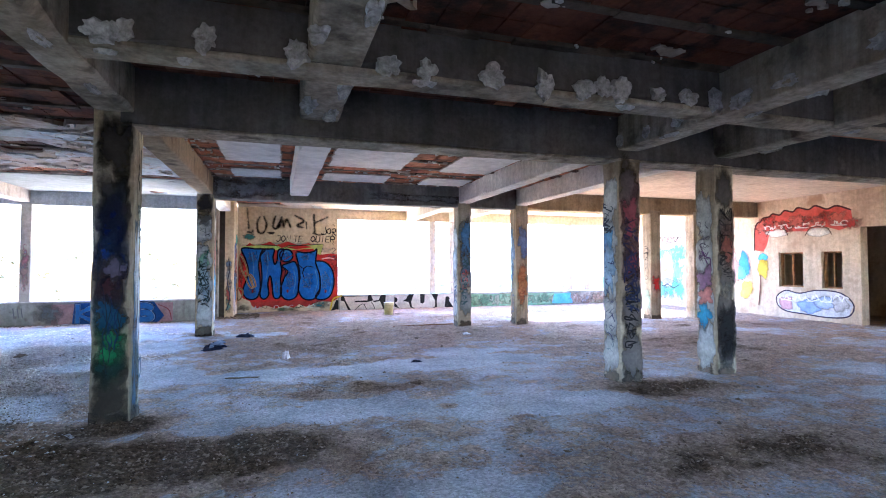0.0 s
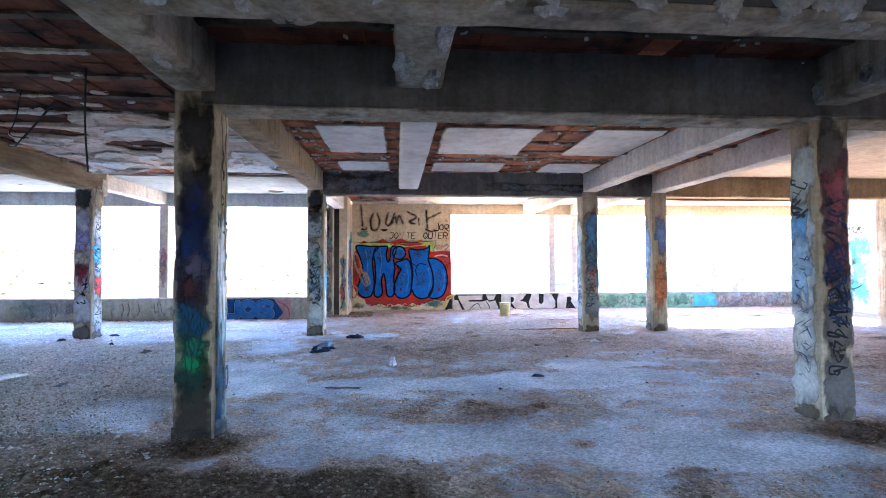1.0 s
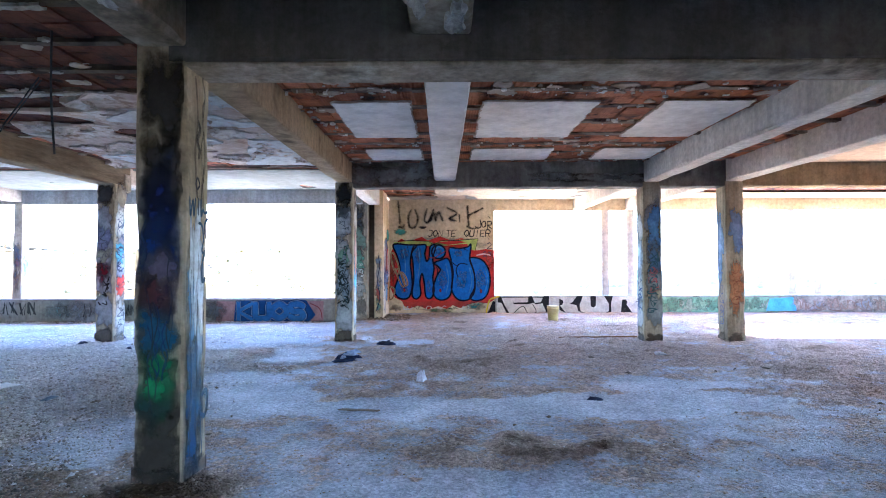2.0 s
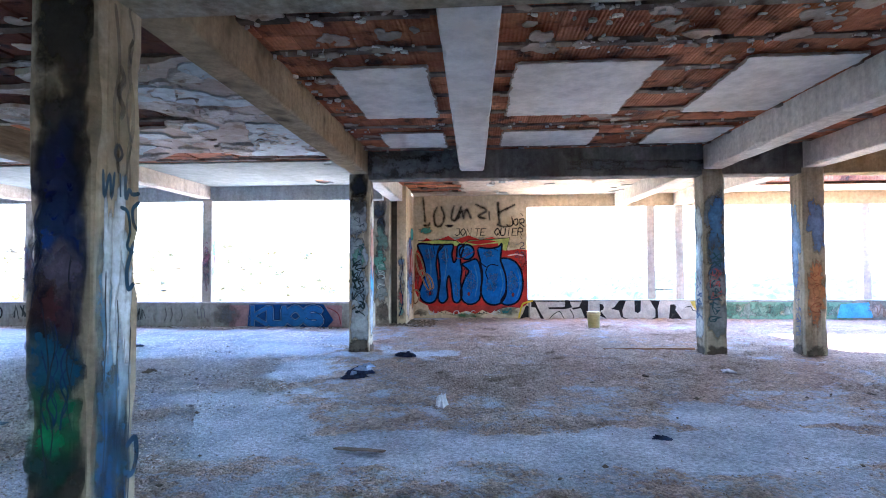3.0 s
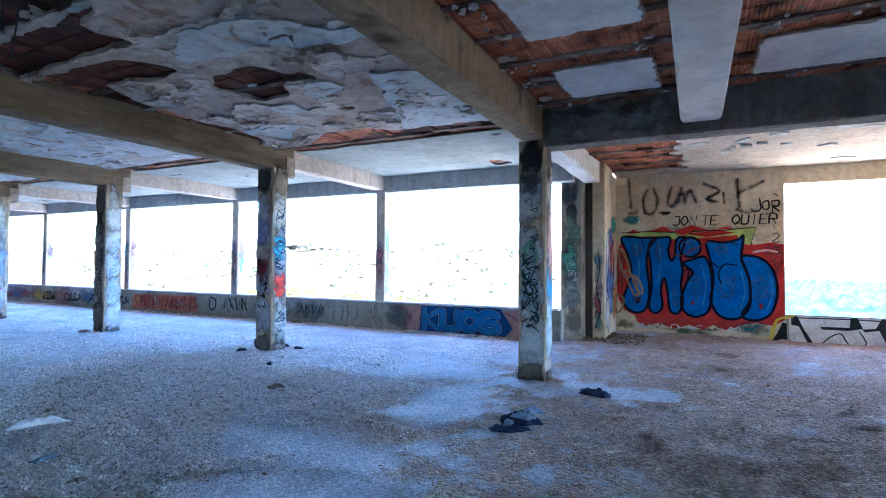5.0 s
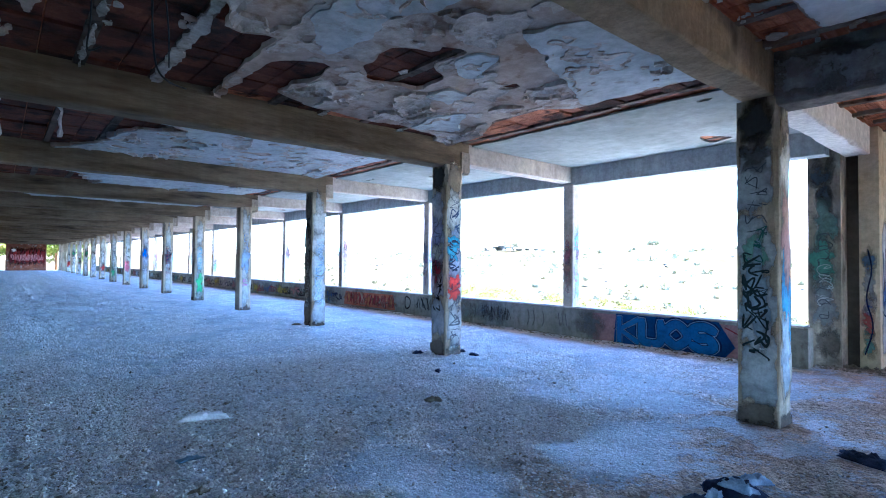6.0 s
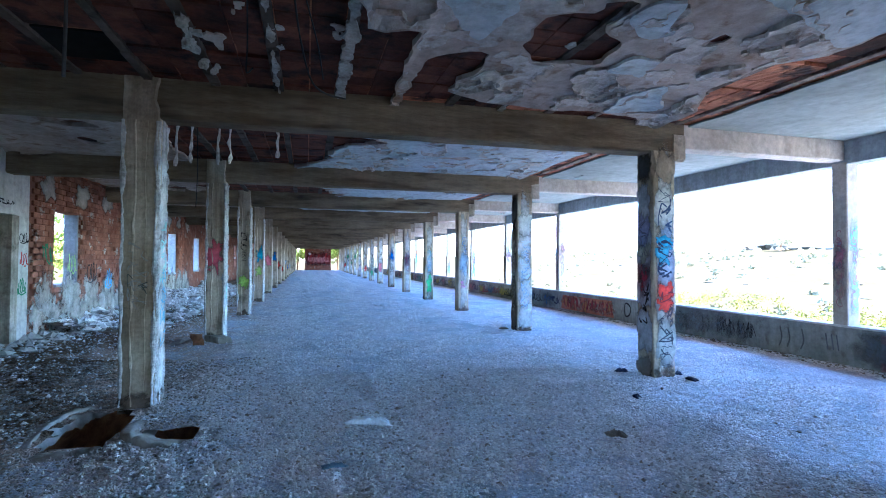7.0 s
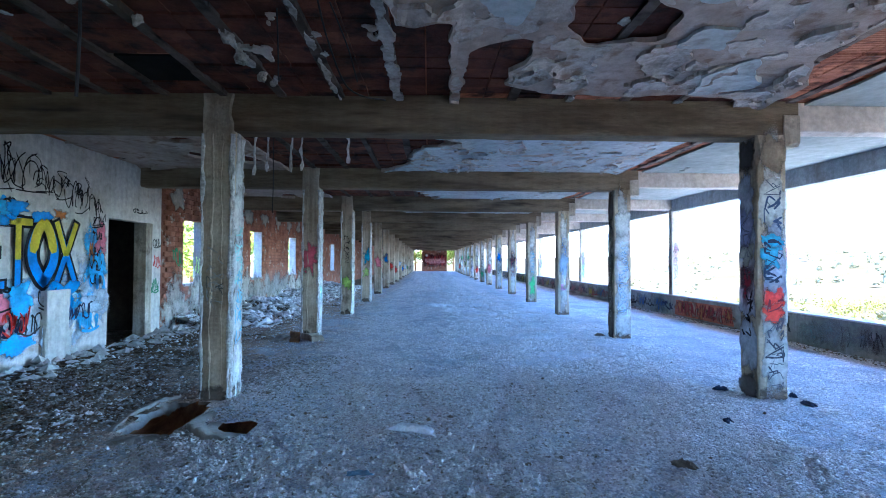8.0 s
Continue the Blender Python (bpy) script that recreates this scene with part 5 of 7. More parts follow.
for i, ch in enumerate("TETOX"):
    u = 0.48 * i
    tops = {"T": [[(0, 0.88), (0.4, 0.88)], [(0.2, 0.85), (0.2, 0.4)]], "E": [[(0, 0.42), (0, 0.88), (0.4, 0.88)]], "O": [[(0.0, 0.5), (0.08, 0.75), (0.2, 0.88), (0.32, 0.75), (0.4, 0.5)]], "X": [[(0.0, 0.88), (0.17, 0.46)], [(0.4, 0.88), (0.22, 0.46)]]}[ch]
    for s in tops:
        pw.line([(u + a, 1.2 + b) for a, b in s], 0.17, (0.58, 0.46, 0.03), rounded=len(s) > 3, fresh=False)
pw.lift()
rng = random.Random(77)
for k in range(17):
    u = rng.uniform(0.15, 3.0)
    v, h = 2.82 - 0.14 * max(0.0, u - 1.2) + rng.uniform(-0.14, 0.14), rng.uniform(0.2, 0.5) * (1.0 if u < 1.5 else 0.7)
    pw.line([(u + rng.uniform(-0.12, 0.12), v + h * q) for q in (-0.5, rng.uniform(-0.3, 0.1), rng.uniform(0.0, 0.5), 0.5, rng.uniform(-0.2, 0.4))], rng.uniform(0.014, 0.024), BLACK)
for k in range(6):
    pw.scribble(0.35 + 0.2 * k, 2.8 + rng.uniform(-0.1, 0.1), 0.6, rng.uniform(0.5, 0.75), BLACK, k + 200, 0.020, rng.randrange(3, 5))
for k in range(7):
    pw.scribble(1.6 + 0.21 * k, 2.72 - 0.05 * k + rng.uniform(-0.06, 0.06), 0.36, rng.uniform(0.3, 0.5), BLACK, k + 220, 0.018, rng.randrange(3, 6))
for k in range(5):
    pw.scribble(0.1 + 0.25 * k, 2.3, 0.4, 0.22, BLACK, k + 232, 0.03, 5)
for k in range(7):
    pw.blot(rng.uniform(0, 3.0), rng.uniform(0.25, 1.1), rng.uniform(0.15, 0.4), rng.uniform(0.12, 0.3), rng.choice((SKYBLUE, (0.06, 0.3, 0.75), PALE, PINK, (0.05, 0.25, 0.6))), k + 300, 0.7)
    pw.blot(rng.uniform(0, 1.6), rng.uniform(2.1, 2.4), rng.uniform(0.15, 0.35), 0.12, rng.choice((SKYBLUE, (0.06, 0.3, 0.75))), k + 320, 0.7)
for k in range(9):
    pw.scribble(rng.uniform(0.0, 2.9), rng.uniform(0.35, 1.05), 0.4, 0.35, rng.choice((BLACK, NAVY, (0.05, 0.25, 0.7), RED)), k + 240, 0.028, 6)
for k in range(6):
    pw.scribble(2.8, 1.2 + 0.25 * k, 0.3, 0.2, BLACK, k + 260, 0.022, 5)
pw.scribble(4.1, 2.5, 0.5, 0.1, BLACK, 280, 0.02, 8)
pw.done("graffiti", wall_south, "yellow and blue graffiti letters outlined in black")
pw = Paintwork((-10.78, YW, 0), (-1, 0, 0), (0, 1, 0))
pw.scribble(0.35, 1.5, 0.3, 0.3, RED, 1, 0.025)
pw.scribble(0.35, 1.9, 0.3, 0.2, BLACK, 2, 0.02)
pw.scribble(0.3, 1.0, 0.3, 0.3, GREEN, 3, 0.025)
pw.done("graffiti", wall_south)

# end wall and far wall
pw = Paintwork((EAST, 12.1, 0), (0, -1, 0), (-1, 0, 0))
CLOUD = [(0.0, 1.95), (0.02, 2.55), (0.1, 2.75), (0.22, 2.8), (0.3, 2.9), (0.5, 2.92), (0.62, 3.0), (0.85, 2.95), (1.0, 3.06), (1.25, 3.0), (1.4, 3.1), (1.7, 3.02), (1.9, 3.1), (2.2, 2.98), (2.45, 3.04), (2.8, 2.9),
         (2.86, 2.5), (2.5, 2.4), (2.2, 2.5), (1.7, 2.42), (1.2, 2.45), (0.8, 2.42), (0.5, 2.4), (0.42, 2.1), (0.3, 1.9)]
pw.poly(CLOUD, (0.56, 0.10, 0.08))
for k in range(10):
    pw.blot(0.25 + 0.28 * k, 2.66 + 0.1 * math.sin(k * 1.9), 0.24, 0.2, ((0.66, 0.18, 0.14), (0.46, 0.07, 0.06))[k % 2], k, 0.7, None, 0.6)
pw.line(CLOUD[:16], 0.045, (0.06, 0.02, 0.02), rounded=True)
for k, (u, v, w) in enumerate(((0.75, 2.42, 0.34), (1.95, 2.38, 0.36))):
    pw.blot(u, v, w, 0.13, (0.72, 0.68, 0.60), k + 40)
    pw.line([(u - w, v - 0.08), (u - 0.6 * w, v + 0.12), (u, v + 0.16), (u + 0.7 * w, v + 0.1), (u + w, v - 0.08)], 0.025, (0.08, 0.04, 0.03), rounded=True)
for k in range(5):
    pw.scribble(0.5 + 0.5 * k, 2.6, 0.4, 0.14, (0.74, 0.70, 0.66), k + 60, 0.025, 5)
pw.blot(0.28, 1.42, 0.2, 0.32, (0.62, 0.48, 0.06), 10)
pw.blot(0.28, 1.74, 0.2, 0.1, (0.10, 0.42, 0.62), 12)
pw.line([(0.2, 1.2), (0.18, 0.8), (0.12, 0.3)], 0.05, (0.16, 0.08, 0.06))
LIPS = [(0.72, 0.6), (1.0, 0.78), (1.4, 0.72), (1.9, 0.82), (2.5, 0.78), (2.82, 0.5), (2.7, 0.2), (2.2, 0.12), (1.5, 0.16), (1.0, 0.2), (0.75, 0.35)]
pw.poly(LIPS, (0.60, 0.58, 0.60))
for k, (u, v, w, c) in enumerate(((1.0, 0.42, 0.24, (0.62, 0.36, 0.40)), (1.7, 0.38, 0.4, (0.30, 0.42, 0.72)), (2.1, 0.5, 0.3, (0.44, 0.52, 0.74)), (2.5, 0.5, 0.24, (0.62, 0.58, 0.60)))):
    pw.blot(u, v, w, 0.2, c, k + 16)
pw.line(LIPS, 0.035, (0.05, 0.04, 0.07), True)
for k in range(5):
    pw.scribble(1.0 + 0.38 * k, 0.62, 0.34, 0.2, (0.78, 0.78, 0.78), k + 80, 0.03, 4)
for k, (u, v, ru, rv, c) in enumerate(((-0.35, 1.5, 0.22, 0.42, (0.06, 0.30, 0.62)), (-0.5, 1.25, 0.2, 0.25, (0.14, 0.55, 0.62)), (-0.3, 0.75, 0.25, 0.3, (0.66, 0.50, 0.12)), (-0.9, 1.4, 0.4, 0.6, (0.60, 0.36, 0.30)), (-1.6, 1.0, 0.4, 0.5, (0.50, 0.56, 0.62)), (-2.2, 1.5, 0.4, 0.5, (0.62, 0.50, 0.36)))):
    pw.blot(u, v, ru, rv, c, k + 90)
for k in range(12):
    pw.blot(-4.4 + 0.42 * (k % 4), 0.7 + 0.6 * (k // 4), 0.36, 0.42, ((0.14, 0.46, 0.36), (0.18, 0.50, 0.42), (0.10, 0.38, 0.30))[k % 3], k + 170, 0.8, None, 0.6)
for k, (u, v, ru, rv, c) in enumerate(((-3.75, 1.35, 0.45, 0.6, (0.66, 0.64, 0.58)), (-3.85, 1.5, 0.2, 0.3, (0.50, 0.44, 0.14)), (-3.55, 1.5, 0.16, 0.28, (0.60, 0.52, 0.2)), (-3.7, 0.92, 0.32, 0.12, (0.26, 0.24, 0.26)), (-3.7, 2.2, 0.5, 0.14, (0.60, 0.28, 0.18)), (-4.4, 1.6, 0.18, 0.4, (0.66, 0.52, 0.2)))):
    pw.blot(u, v, ru, rv, c, k + 110)
pw.line([(-4.2, 0.85), (-3.9, 0.72), (-3.7, 0.8), (-3.4, 0.68), (-3.1, 0.8)], 0.04, (0.04, 0.04, 0.04), rounded=True)
for k in range(3):
    pw.scribble(-4.0 + 0.4 * k, 2.45, 0.36, 0.22, (0.16, 0.12, 0.1), k + 130, 0.03, 5)
pw.done("graffiti", wall_east, "red scalloped band and pale shapes sprayed round small windows")
pw = Paintwork((WEST, 7.4, 0), (0, 1, 0), (1, 0, 0))
for k in range(9):
    pw.blot(0.3 + 0.35 * k, 1.6, 0.3, 1.0, ((0.10, 0.015, 0.02), (0.20, 0.02, 0.02), (0.14, 0.02, 0.02))[k % 3], k)
for k in range(8):
    pw.scribble(0.4 + 0.36 * k, 1.5, 0.4, 0.8, (0.45, 0.22, 0.22), k, 0.04)
pw.blot(0.5, 2.3, 0.2, 0.2, WHITE, 40)
pw.done("graffiti", wall_west, "dark red graffiti")


# ---- paint on the pillars ----
FACES = {"S": ((0, -1, 0), (1, 0, 0)), "E": ((1, 0, 0), (0, 1, 0)), "N": ((0, 1, 0), (-1, 0, 0)), "W": ((-1, 0, 0), (0, -1, 0))}


def dress(key, jobs):
    """Spray paint, and some shade as coats, on a pillar: jobs by face, each ('blot', colour, v, half-height) or
    ('marks', colour, v0, v1).
    """
    ob = PILLARS[key]
    for face, things in jobs.items():
        out, right = Vector(FACES[face][0]), FACES[face][1]
        pw = Paintwork(out * 0.178, right, out)
        pw.blot(0.0, 0.04, 0.2, 0.10, (0.13, 0.10, 0.075), key[1] * 1.9, 0.7, 0.165, 0.75)
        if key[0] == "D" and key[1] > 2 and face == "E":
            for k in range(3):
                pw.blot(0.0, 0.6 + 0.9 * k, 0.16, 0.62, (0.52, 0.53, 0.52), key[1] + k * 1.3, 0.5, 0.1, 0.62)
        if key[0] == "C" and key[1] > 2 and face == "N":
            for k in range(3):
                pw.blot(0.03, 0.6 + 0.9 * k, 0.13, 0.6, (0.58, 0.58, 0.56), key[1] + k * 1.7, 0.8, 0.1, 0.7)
        for k, (kind, colour, a, b) in enumerate(things):
            s = sum(map(ord, face + key[0])) + key[1] * 7 + k
            if kind == "blot":
                pw.blot(0.03 * math.sin(s), a, 0.16, b * 1.15, colour, s * 0.37, 0.75, 0.15, 0.68)
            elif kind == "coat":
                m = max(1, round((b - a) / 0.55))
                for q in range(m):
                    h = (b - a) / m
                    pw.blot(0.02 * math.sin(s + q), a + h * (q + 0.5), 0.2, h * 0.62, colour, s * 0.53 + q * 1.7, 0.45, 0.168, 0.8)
            elif kind == "bold":
                pw.stack(a, b, 0.10, colour, s + 11)
            elif kind == "fine":
                pw.stack(a, b, 0.09, colour, s + 17, 0.011, 0.12)
            elif kind == "drips":
                g = random.Random(s)
                for _ in range(6):
                    u, top = g.uniform(-0.11, 0.11), g.uniform(a + 0.5 * (b - a), b)
                    low = max(a, top - g.uniform(0.2, 0.9))
                    pw.line([(u + 0.02 * math.sin(q * 1.9 + u * 40), top + (low - top) * q / 5) for q in range(6)], g.uniform(0.004, 0.011) if sum(colour) < 0.3 else g.uniform(0.012, 0.04), colour, cover=0.8 if sum(colour) < 0.3 else 0.5)
            else:
                pw.climb(a, b, 0.085, colour, s)
        pw.done("graffiti", ob)


DUN, ASH, COAL = (0.42, 0.41, 0.40), (0.50, 0.52, 0.54), (0.04, 0.036, 0.034)
# Row C: the grey-black south coats put those faces' shade into colour.
dress(("C", 2), {"S": [("coat", COAL, 1.8, 2.95), ("coat", (0.055, 0.048, 0.04), 0.0, 0.6), ("coat", (0.015, 0.03, 0.10), 1.05, 1.85), ("blot", (0.012, 0.02, 0.075), 1.85, 0.3), ("blot", (0.015, 0.045, 0.16), 1.62, 0.16), ("blot", (0.055, 0.022, 0.028), 1.3, 0.22), ("blot", (0.10, 0.09, 0.14), 1.45, 0.12), ("coat", (0.015, 0.07, 0.13), 0.85, 1.15),
                       ("blot", (0.02, 0.14, 0.075), 0.78, 0.14), ("blot", (0.02, 0.20, 0.09), 0.62, 0.16), ("blot", (0.02, 0.05, 0.05), 0.5, 0.12), ("drips", (0.012, 0.03, 0.10), 0.7, 1.2), ("drips", (0.02, 0.025, 0.04), 0.3, 1.8)],
                 "E": [("drips", (0.20, 0.16, 0.11), 1.9, 2.95)]})
pw = Paintwork((0.178, 0, 0), (0, 1, 0), (1, 0, 0))
NIGHT, FOAM = (0.012, 0.05, 0.10), (0.60, 0.67, 0.76)
for k, (u, v, ru, rv, col, cov) in enumerate(((-0.03, 0.6, 0.13, 0.55, (0.03, 0.10, 0.20), 0.75), (-0.06, 1.2, 0.10, 0.5, (0.16, 0.30, 0.46), 0.6), (0.0, 1.42, 0.075, 0.42, FOAM, 0.8), (0.05, 1.15, 0.06, 0.35, FOAM, 0.75), (-0.09, 1.5, 0.04, 0.36, FOAM, 0.7), (0.03, 0.85, 0.05, 0.3, (0.36, 0.46, 0.58), 0.6),
                                              (-0.06, 0.3, 0.1, 0.4, (0.015, 0.06, 0.13), 0.7), (0.05, 0.45, 0.06, 0.35, (0.02, 0.09, 0.17), 0.6))):
    pw.blot(u, v, ru, rv, col, k * 2.3 + 1, 0.7, 0.16, cov)
for u, v0, v1 in ((-0.095, 0.15, 1.45), (-0.01, 0.1, 1.3), (0.085, 0.15, 1.15)):
    pw.line([(u + 0.006 * math.sin(k * 2.1 + u * 50), v0 + (v1 - v0) * k / 8) for k in range(9)], 0.009, (0.02, 0.03, 0.045))
for pts, w in (([(-0.13, 1.95), (-0.12, 1.82), (-0.085, 1.94), (-0.07, 1.82), (-0.05, 1.95)], 0.018), ([(-0.01, 1.95), (-0.005, 1.84)], 0.02), ([(0.03, 1.95), (0.035, 1.83), (0.06, 1.88), (0.085, 1.86), (0.14, 1.87)], 0.022), ([(0.14, 1.82), (0.09, 1.78), (0.10, 1.70), (0.15, 1.66)], 0.024),
               ([(0.0, 1.78), (0.05, 1.76), (0.07, 1.66), (0.05, 1.58), (0.10, 1.55)], 0.022), ([(0.10, 1.6), (0.05, 1.46), (0.06, 1.36), (0.10, 1.38)], 0.03), ([(0.07, 0.54), (0.13, 0.56), (0.145, 0.46), (0.11, 0.38), (0.06, 0.40)], 0.035), ([(0.05, 0.38), (0.07, 0.1)], 0.02)):
    pw.line(pts, w, NIGHT, cover=0.75)
pw.line([(-0.03, 2.10), (-0.055, 2.055), (-0.03, 2.02), (0.0, 2.055)], 0.018, (0.015, 0.02, 0.03), True)
pw.done("graffiti", PILLARS["C", 2])
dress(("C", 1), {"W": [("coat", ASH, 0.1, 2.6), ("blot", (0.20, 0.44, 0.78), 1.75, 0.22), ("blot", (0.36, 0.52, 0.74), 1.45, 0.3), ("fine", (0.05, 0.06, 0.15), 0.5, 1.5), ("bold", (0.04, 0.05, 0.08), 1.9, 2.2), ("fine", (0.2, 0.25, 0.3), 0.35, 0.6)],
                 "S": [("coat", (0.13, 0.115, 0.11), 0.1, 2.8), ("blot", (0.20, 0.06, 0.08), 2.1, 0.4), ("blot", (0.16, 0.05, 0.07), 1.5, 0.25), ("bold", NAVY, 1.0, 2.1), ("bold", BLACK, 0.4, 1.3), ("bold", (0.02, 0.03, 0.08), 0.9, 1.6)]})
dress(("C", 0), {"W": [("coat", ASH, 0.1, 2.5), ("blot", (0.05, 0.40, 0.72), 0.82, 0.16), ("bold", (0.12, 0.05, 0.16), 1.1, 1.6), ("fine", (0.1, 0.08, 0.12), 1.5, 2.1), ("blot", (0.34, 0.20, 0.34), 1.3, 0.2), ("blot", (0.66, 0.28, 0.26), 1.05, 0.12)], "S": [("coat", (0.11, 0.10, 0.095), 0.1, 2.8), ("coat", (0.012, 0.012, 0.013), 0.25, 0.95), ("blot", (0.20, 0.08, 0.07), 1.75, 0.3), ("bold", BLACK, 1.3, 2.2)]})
dress(("D", 2), {"S": [("coat", (0.44, 0.48, 0.52), 0.22, 2.5), ("coat", (0.045, 0.045, 0.048), 2.6, 3.0), ("blot", (0.10, 0.10, 0.105), 2.5, 0.14), ("blot", (0.26, 0.48, 0.40), 1.6, 0.14), ("blot", (0.34, 0.44, 0.54), 1.2, 0.4), ("fine", (0.05, 0.07, 0.10), 1.75, 2.4), ("fine", (0.02, 0.10, 0.09), 1.5, 1.8), ("bold", (0.015, 0.03, 0.035), 0.62, 1.55), ("bold", (0.015, 0.03, 0.035), 0.7, 1.5), ("coat", (0.17, 0.15, 0.12), 0.0, 0.2)],
                 "E": [("coat", (0.52, 0.48, 0.42), 0.3, 2.6), ("blot", SKYBLUE, 1.2, 0.5), ("blot", (0.50, 0.28, 0.24), 1.75, 0.4), ("blot", PALE, 0.7, 0.3), ("blot", (0.16, 0.14, 0.12), 2.8, 0.2)]})
dress(("D", 3), {"S": [("coat", (0.40, 0.41, 0.46), 0.3, 2.6), ("coat", (0.07, 0.065, 0.062), 2.65, 3.0), ("blot", (0.32, 0.32, 0.48), 1.9, 0.35), ("blot", (0.22, 0.03, 0.05), 1.3, 0.22), ("blot", (0.44, 0.44, 0.36), 1.65, 0.12), ("bold", BLACK, 0.7, 1.15), ("fine", (0.1, 0.1, 0.14), 1.6, 2.0), ("coat", (0.16, 0.14, 0.12), 0.0, 0.25)],
                 "E": [("coat", (0.54, 0.55, 0.54), 0.15, 2.55), ("coat", (0.28, 0.23, 0.17), 2.6, 3.0), ("blot", (0.40, 0.46, 0.62), 1.5, 0.4), ("blot", (0.10, 0.46, 0.74), 1.78, 0.09), ("blot", (0.14, 0.50, 0.76), 1.62, 0.12), ("fine", (0.04, 0.05, 0.10), 2.2, 2.45), ("bold", (0.05, 0.08, 0.16), 1.9, 2.2), ("bold", (0.03, 0.05, 0.10), 1.3, 1.75), ("blot", (0.74, 0.07, 0.06), 1.08, 0.18), ("blot", (0.80, 0.09, 0.07), 0.98, 0.1), ("bold", (0.16, 0.03, 0.05), 0.98, 1.2), ("bold", (0.06, 0.07, 0.10), 0.3, 0.85), ("fine", (0.06, 0.07, 0.10), 0.12, 0.5)]})
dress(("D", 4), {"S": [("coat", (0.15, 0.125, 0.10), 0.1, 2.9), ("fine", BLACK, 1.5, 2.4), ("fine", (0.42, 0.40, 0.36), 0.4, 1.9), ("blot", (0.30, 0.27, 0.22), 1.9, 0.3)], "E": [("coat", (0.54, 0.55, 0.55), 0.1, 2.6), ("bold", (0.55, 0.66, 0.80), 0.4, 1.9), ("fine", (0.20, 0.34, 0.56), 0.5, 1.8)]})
dress(("D", 5), {"E": [("marks", (0.08, 0.2, 0.5), 1.1, 2.2), ("blot", (0.3, 0.42, 0.6), 1.5, 0.4), ("marks", (0.5, 0.1, 0.4), 0.7, 0.9)]})
dress(("D", 6), {"E": [("blot", (0.12, 0.5, 0.2), 0.6, 0.35), ("marks", (0.05, 0.3, 0.5), 1.1, 1.9)], "S": [("marks", BLACK, 1.0, 2.0)]})
dress(("D", 1), {"S": [("coat", (0.26, 0.27, 0.28), 0.3, 2.6), ("blot", (0.12, 0.26, 0.50), 2.1, 0.45), ("blot", (0.12, 0.20, 0.32), 1.5, 0.3), ("bold", (0.04, 0.10, 0.12), 0.5, 1.6), ("fine", (0.5, 0.1, 0.1), 0.9, 1.4)], "W": [("coat", ASH, 0.2, 2.4), ("bold", (0.08, 0.13, 0.28), 0.5, 1.6), ("blot", PALE, 1.6, 0.4)]})
dress(("D", 0), {"S": [("blot", (0.55, 0.24, 0.12), 1.0, 0.5), ("marks", (0.3, 0.08, 0.04), 0.6, 1.5), ("blot", (0.2, 0.3, 0.55), 2.1, 0.35)], "W": [("blot", (0.25, 0.4, 0.65), 1.9, 0.6), ("marks", (0.1, 0.15, 0.3), 0.3, 1.3)]})
dress(("C", 3), {"N": [("coat", (0.56, 0.56, 0.53), 0.1, 2.3), ("bold", (0.35, 0.60, 0.56), 1.2, 1.9), ("bold", (0.20, 0.44, 0.60), 0.6, 1.3)], "E": [("fine", (0.30, 0.29, 0.26), 1.0, 1.7), ("fine", (0.08, 0.09, 0.08), 1.15, 1.35)]})
dress(("C", 4), {"E": [("blot", (0.5, 0.10, 0.14), 1.6, 0.3)], "N": [("blot", (0.3, 0.55, 0.5), 0.9, 0.2)]})
dress(("C", 5), {"E": [("marks", BLACK, 1.5, 2.3), ("blot", (0.4, 0.6, 0.12), 0.9, 0.2)]})
dress(("C", 6), {"E": [("blot", (0.05, 0.35, 0.55), 1.7, 0.25), ("blot", LIME, 1.1, 0.15)]})
dress(("C", 6), {"N": [("marks", (0.1, 0.3, 0.4), 1.0, 1.8)]})
dress(("C", 5), {"N": [("marks", (0.1, 0.3, 0.3), 0.9, 1.7)]})
dress(("C", 7), {"E": [("blot", PINK, 1.5, 0.25)], "N": [("marks", BLACK, 1.2, 2.2)]})
dress(("E", 0), {"W": [("blot", (0.2, 0.55, 0.42), 2.3, 0.2), ("blot", (0.6, 0.14, 0.16), 1.9, 0.16), ("blot", PALE, 1.5, 0.3), ("blot", PINK, 1.0, 0.2), ("blot", (0.3, 0.42, 0.7), 0.5, 0.4), ("marks", BLACK, 1.2, 2.4)]})
dress(("E", 2), {"W": [("marks", BLACK, 1.0, 2.0), ("blot", (0.4, 0.5, 0.4), 0.5, 0.3)], "S": [("blot", RED, 1.0, 0.2)]})
rng = random.Random(5)
for i in range(7, 17):
    cols = (BLUE, PINK, PALE, GREEN, NAVY, TEAL, RED, (0.4, 0.4, 0.5))
    dress(("D", i), {"E": [("blot", rng.choice(cols), rng.uniform(0.6, 1.9), 0.3), ("marks", rng.choice((BLACK, NAVY, MAROON)), 0.8, 1.9)]})
    if i > 7:
        dress(("C", i), {"E": [("blot", rng.choice(cols), rng.uniform(0.6, 1.7), 0.25)]})

# window posts and the pier
rng = random.Random(17)
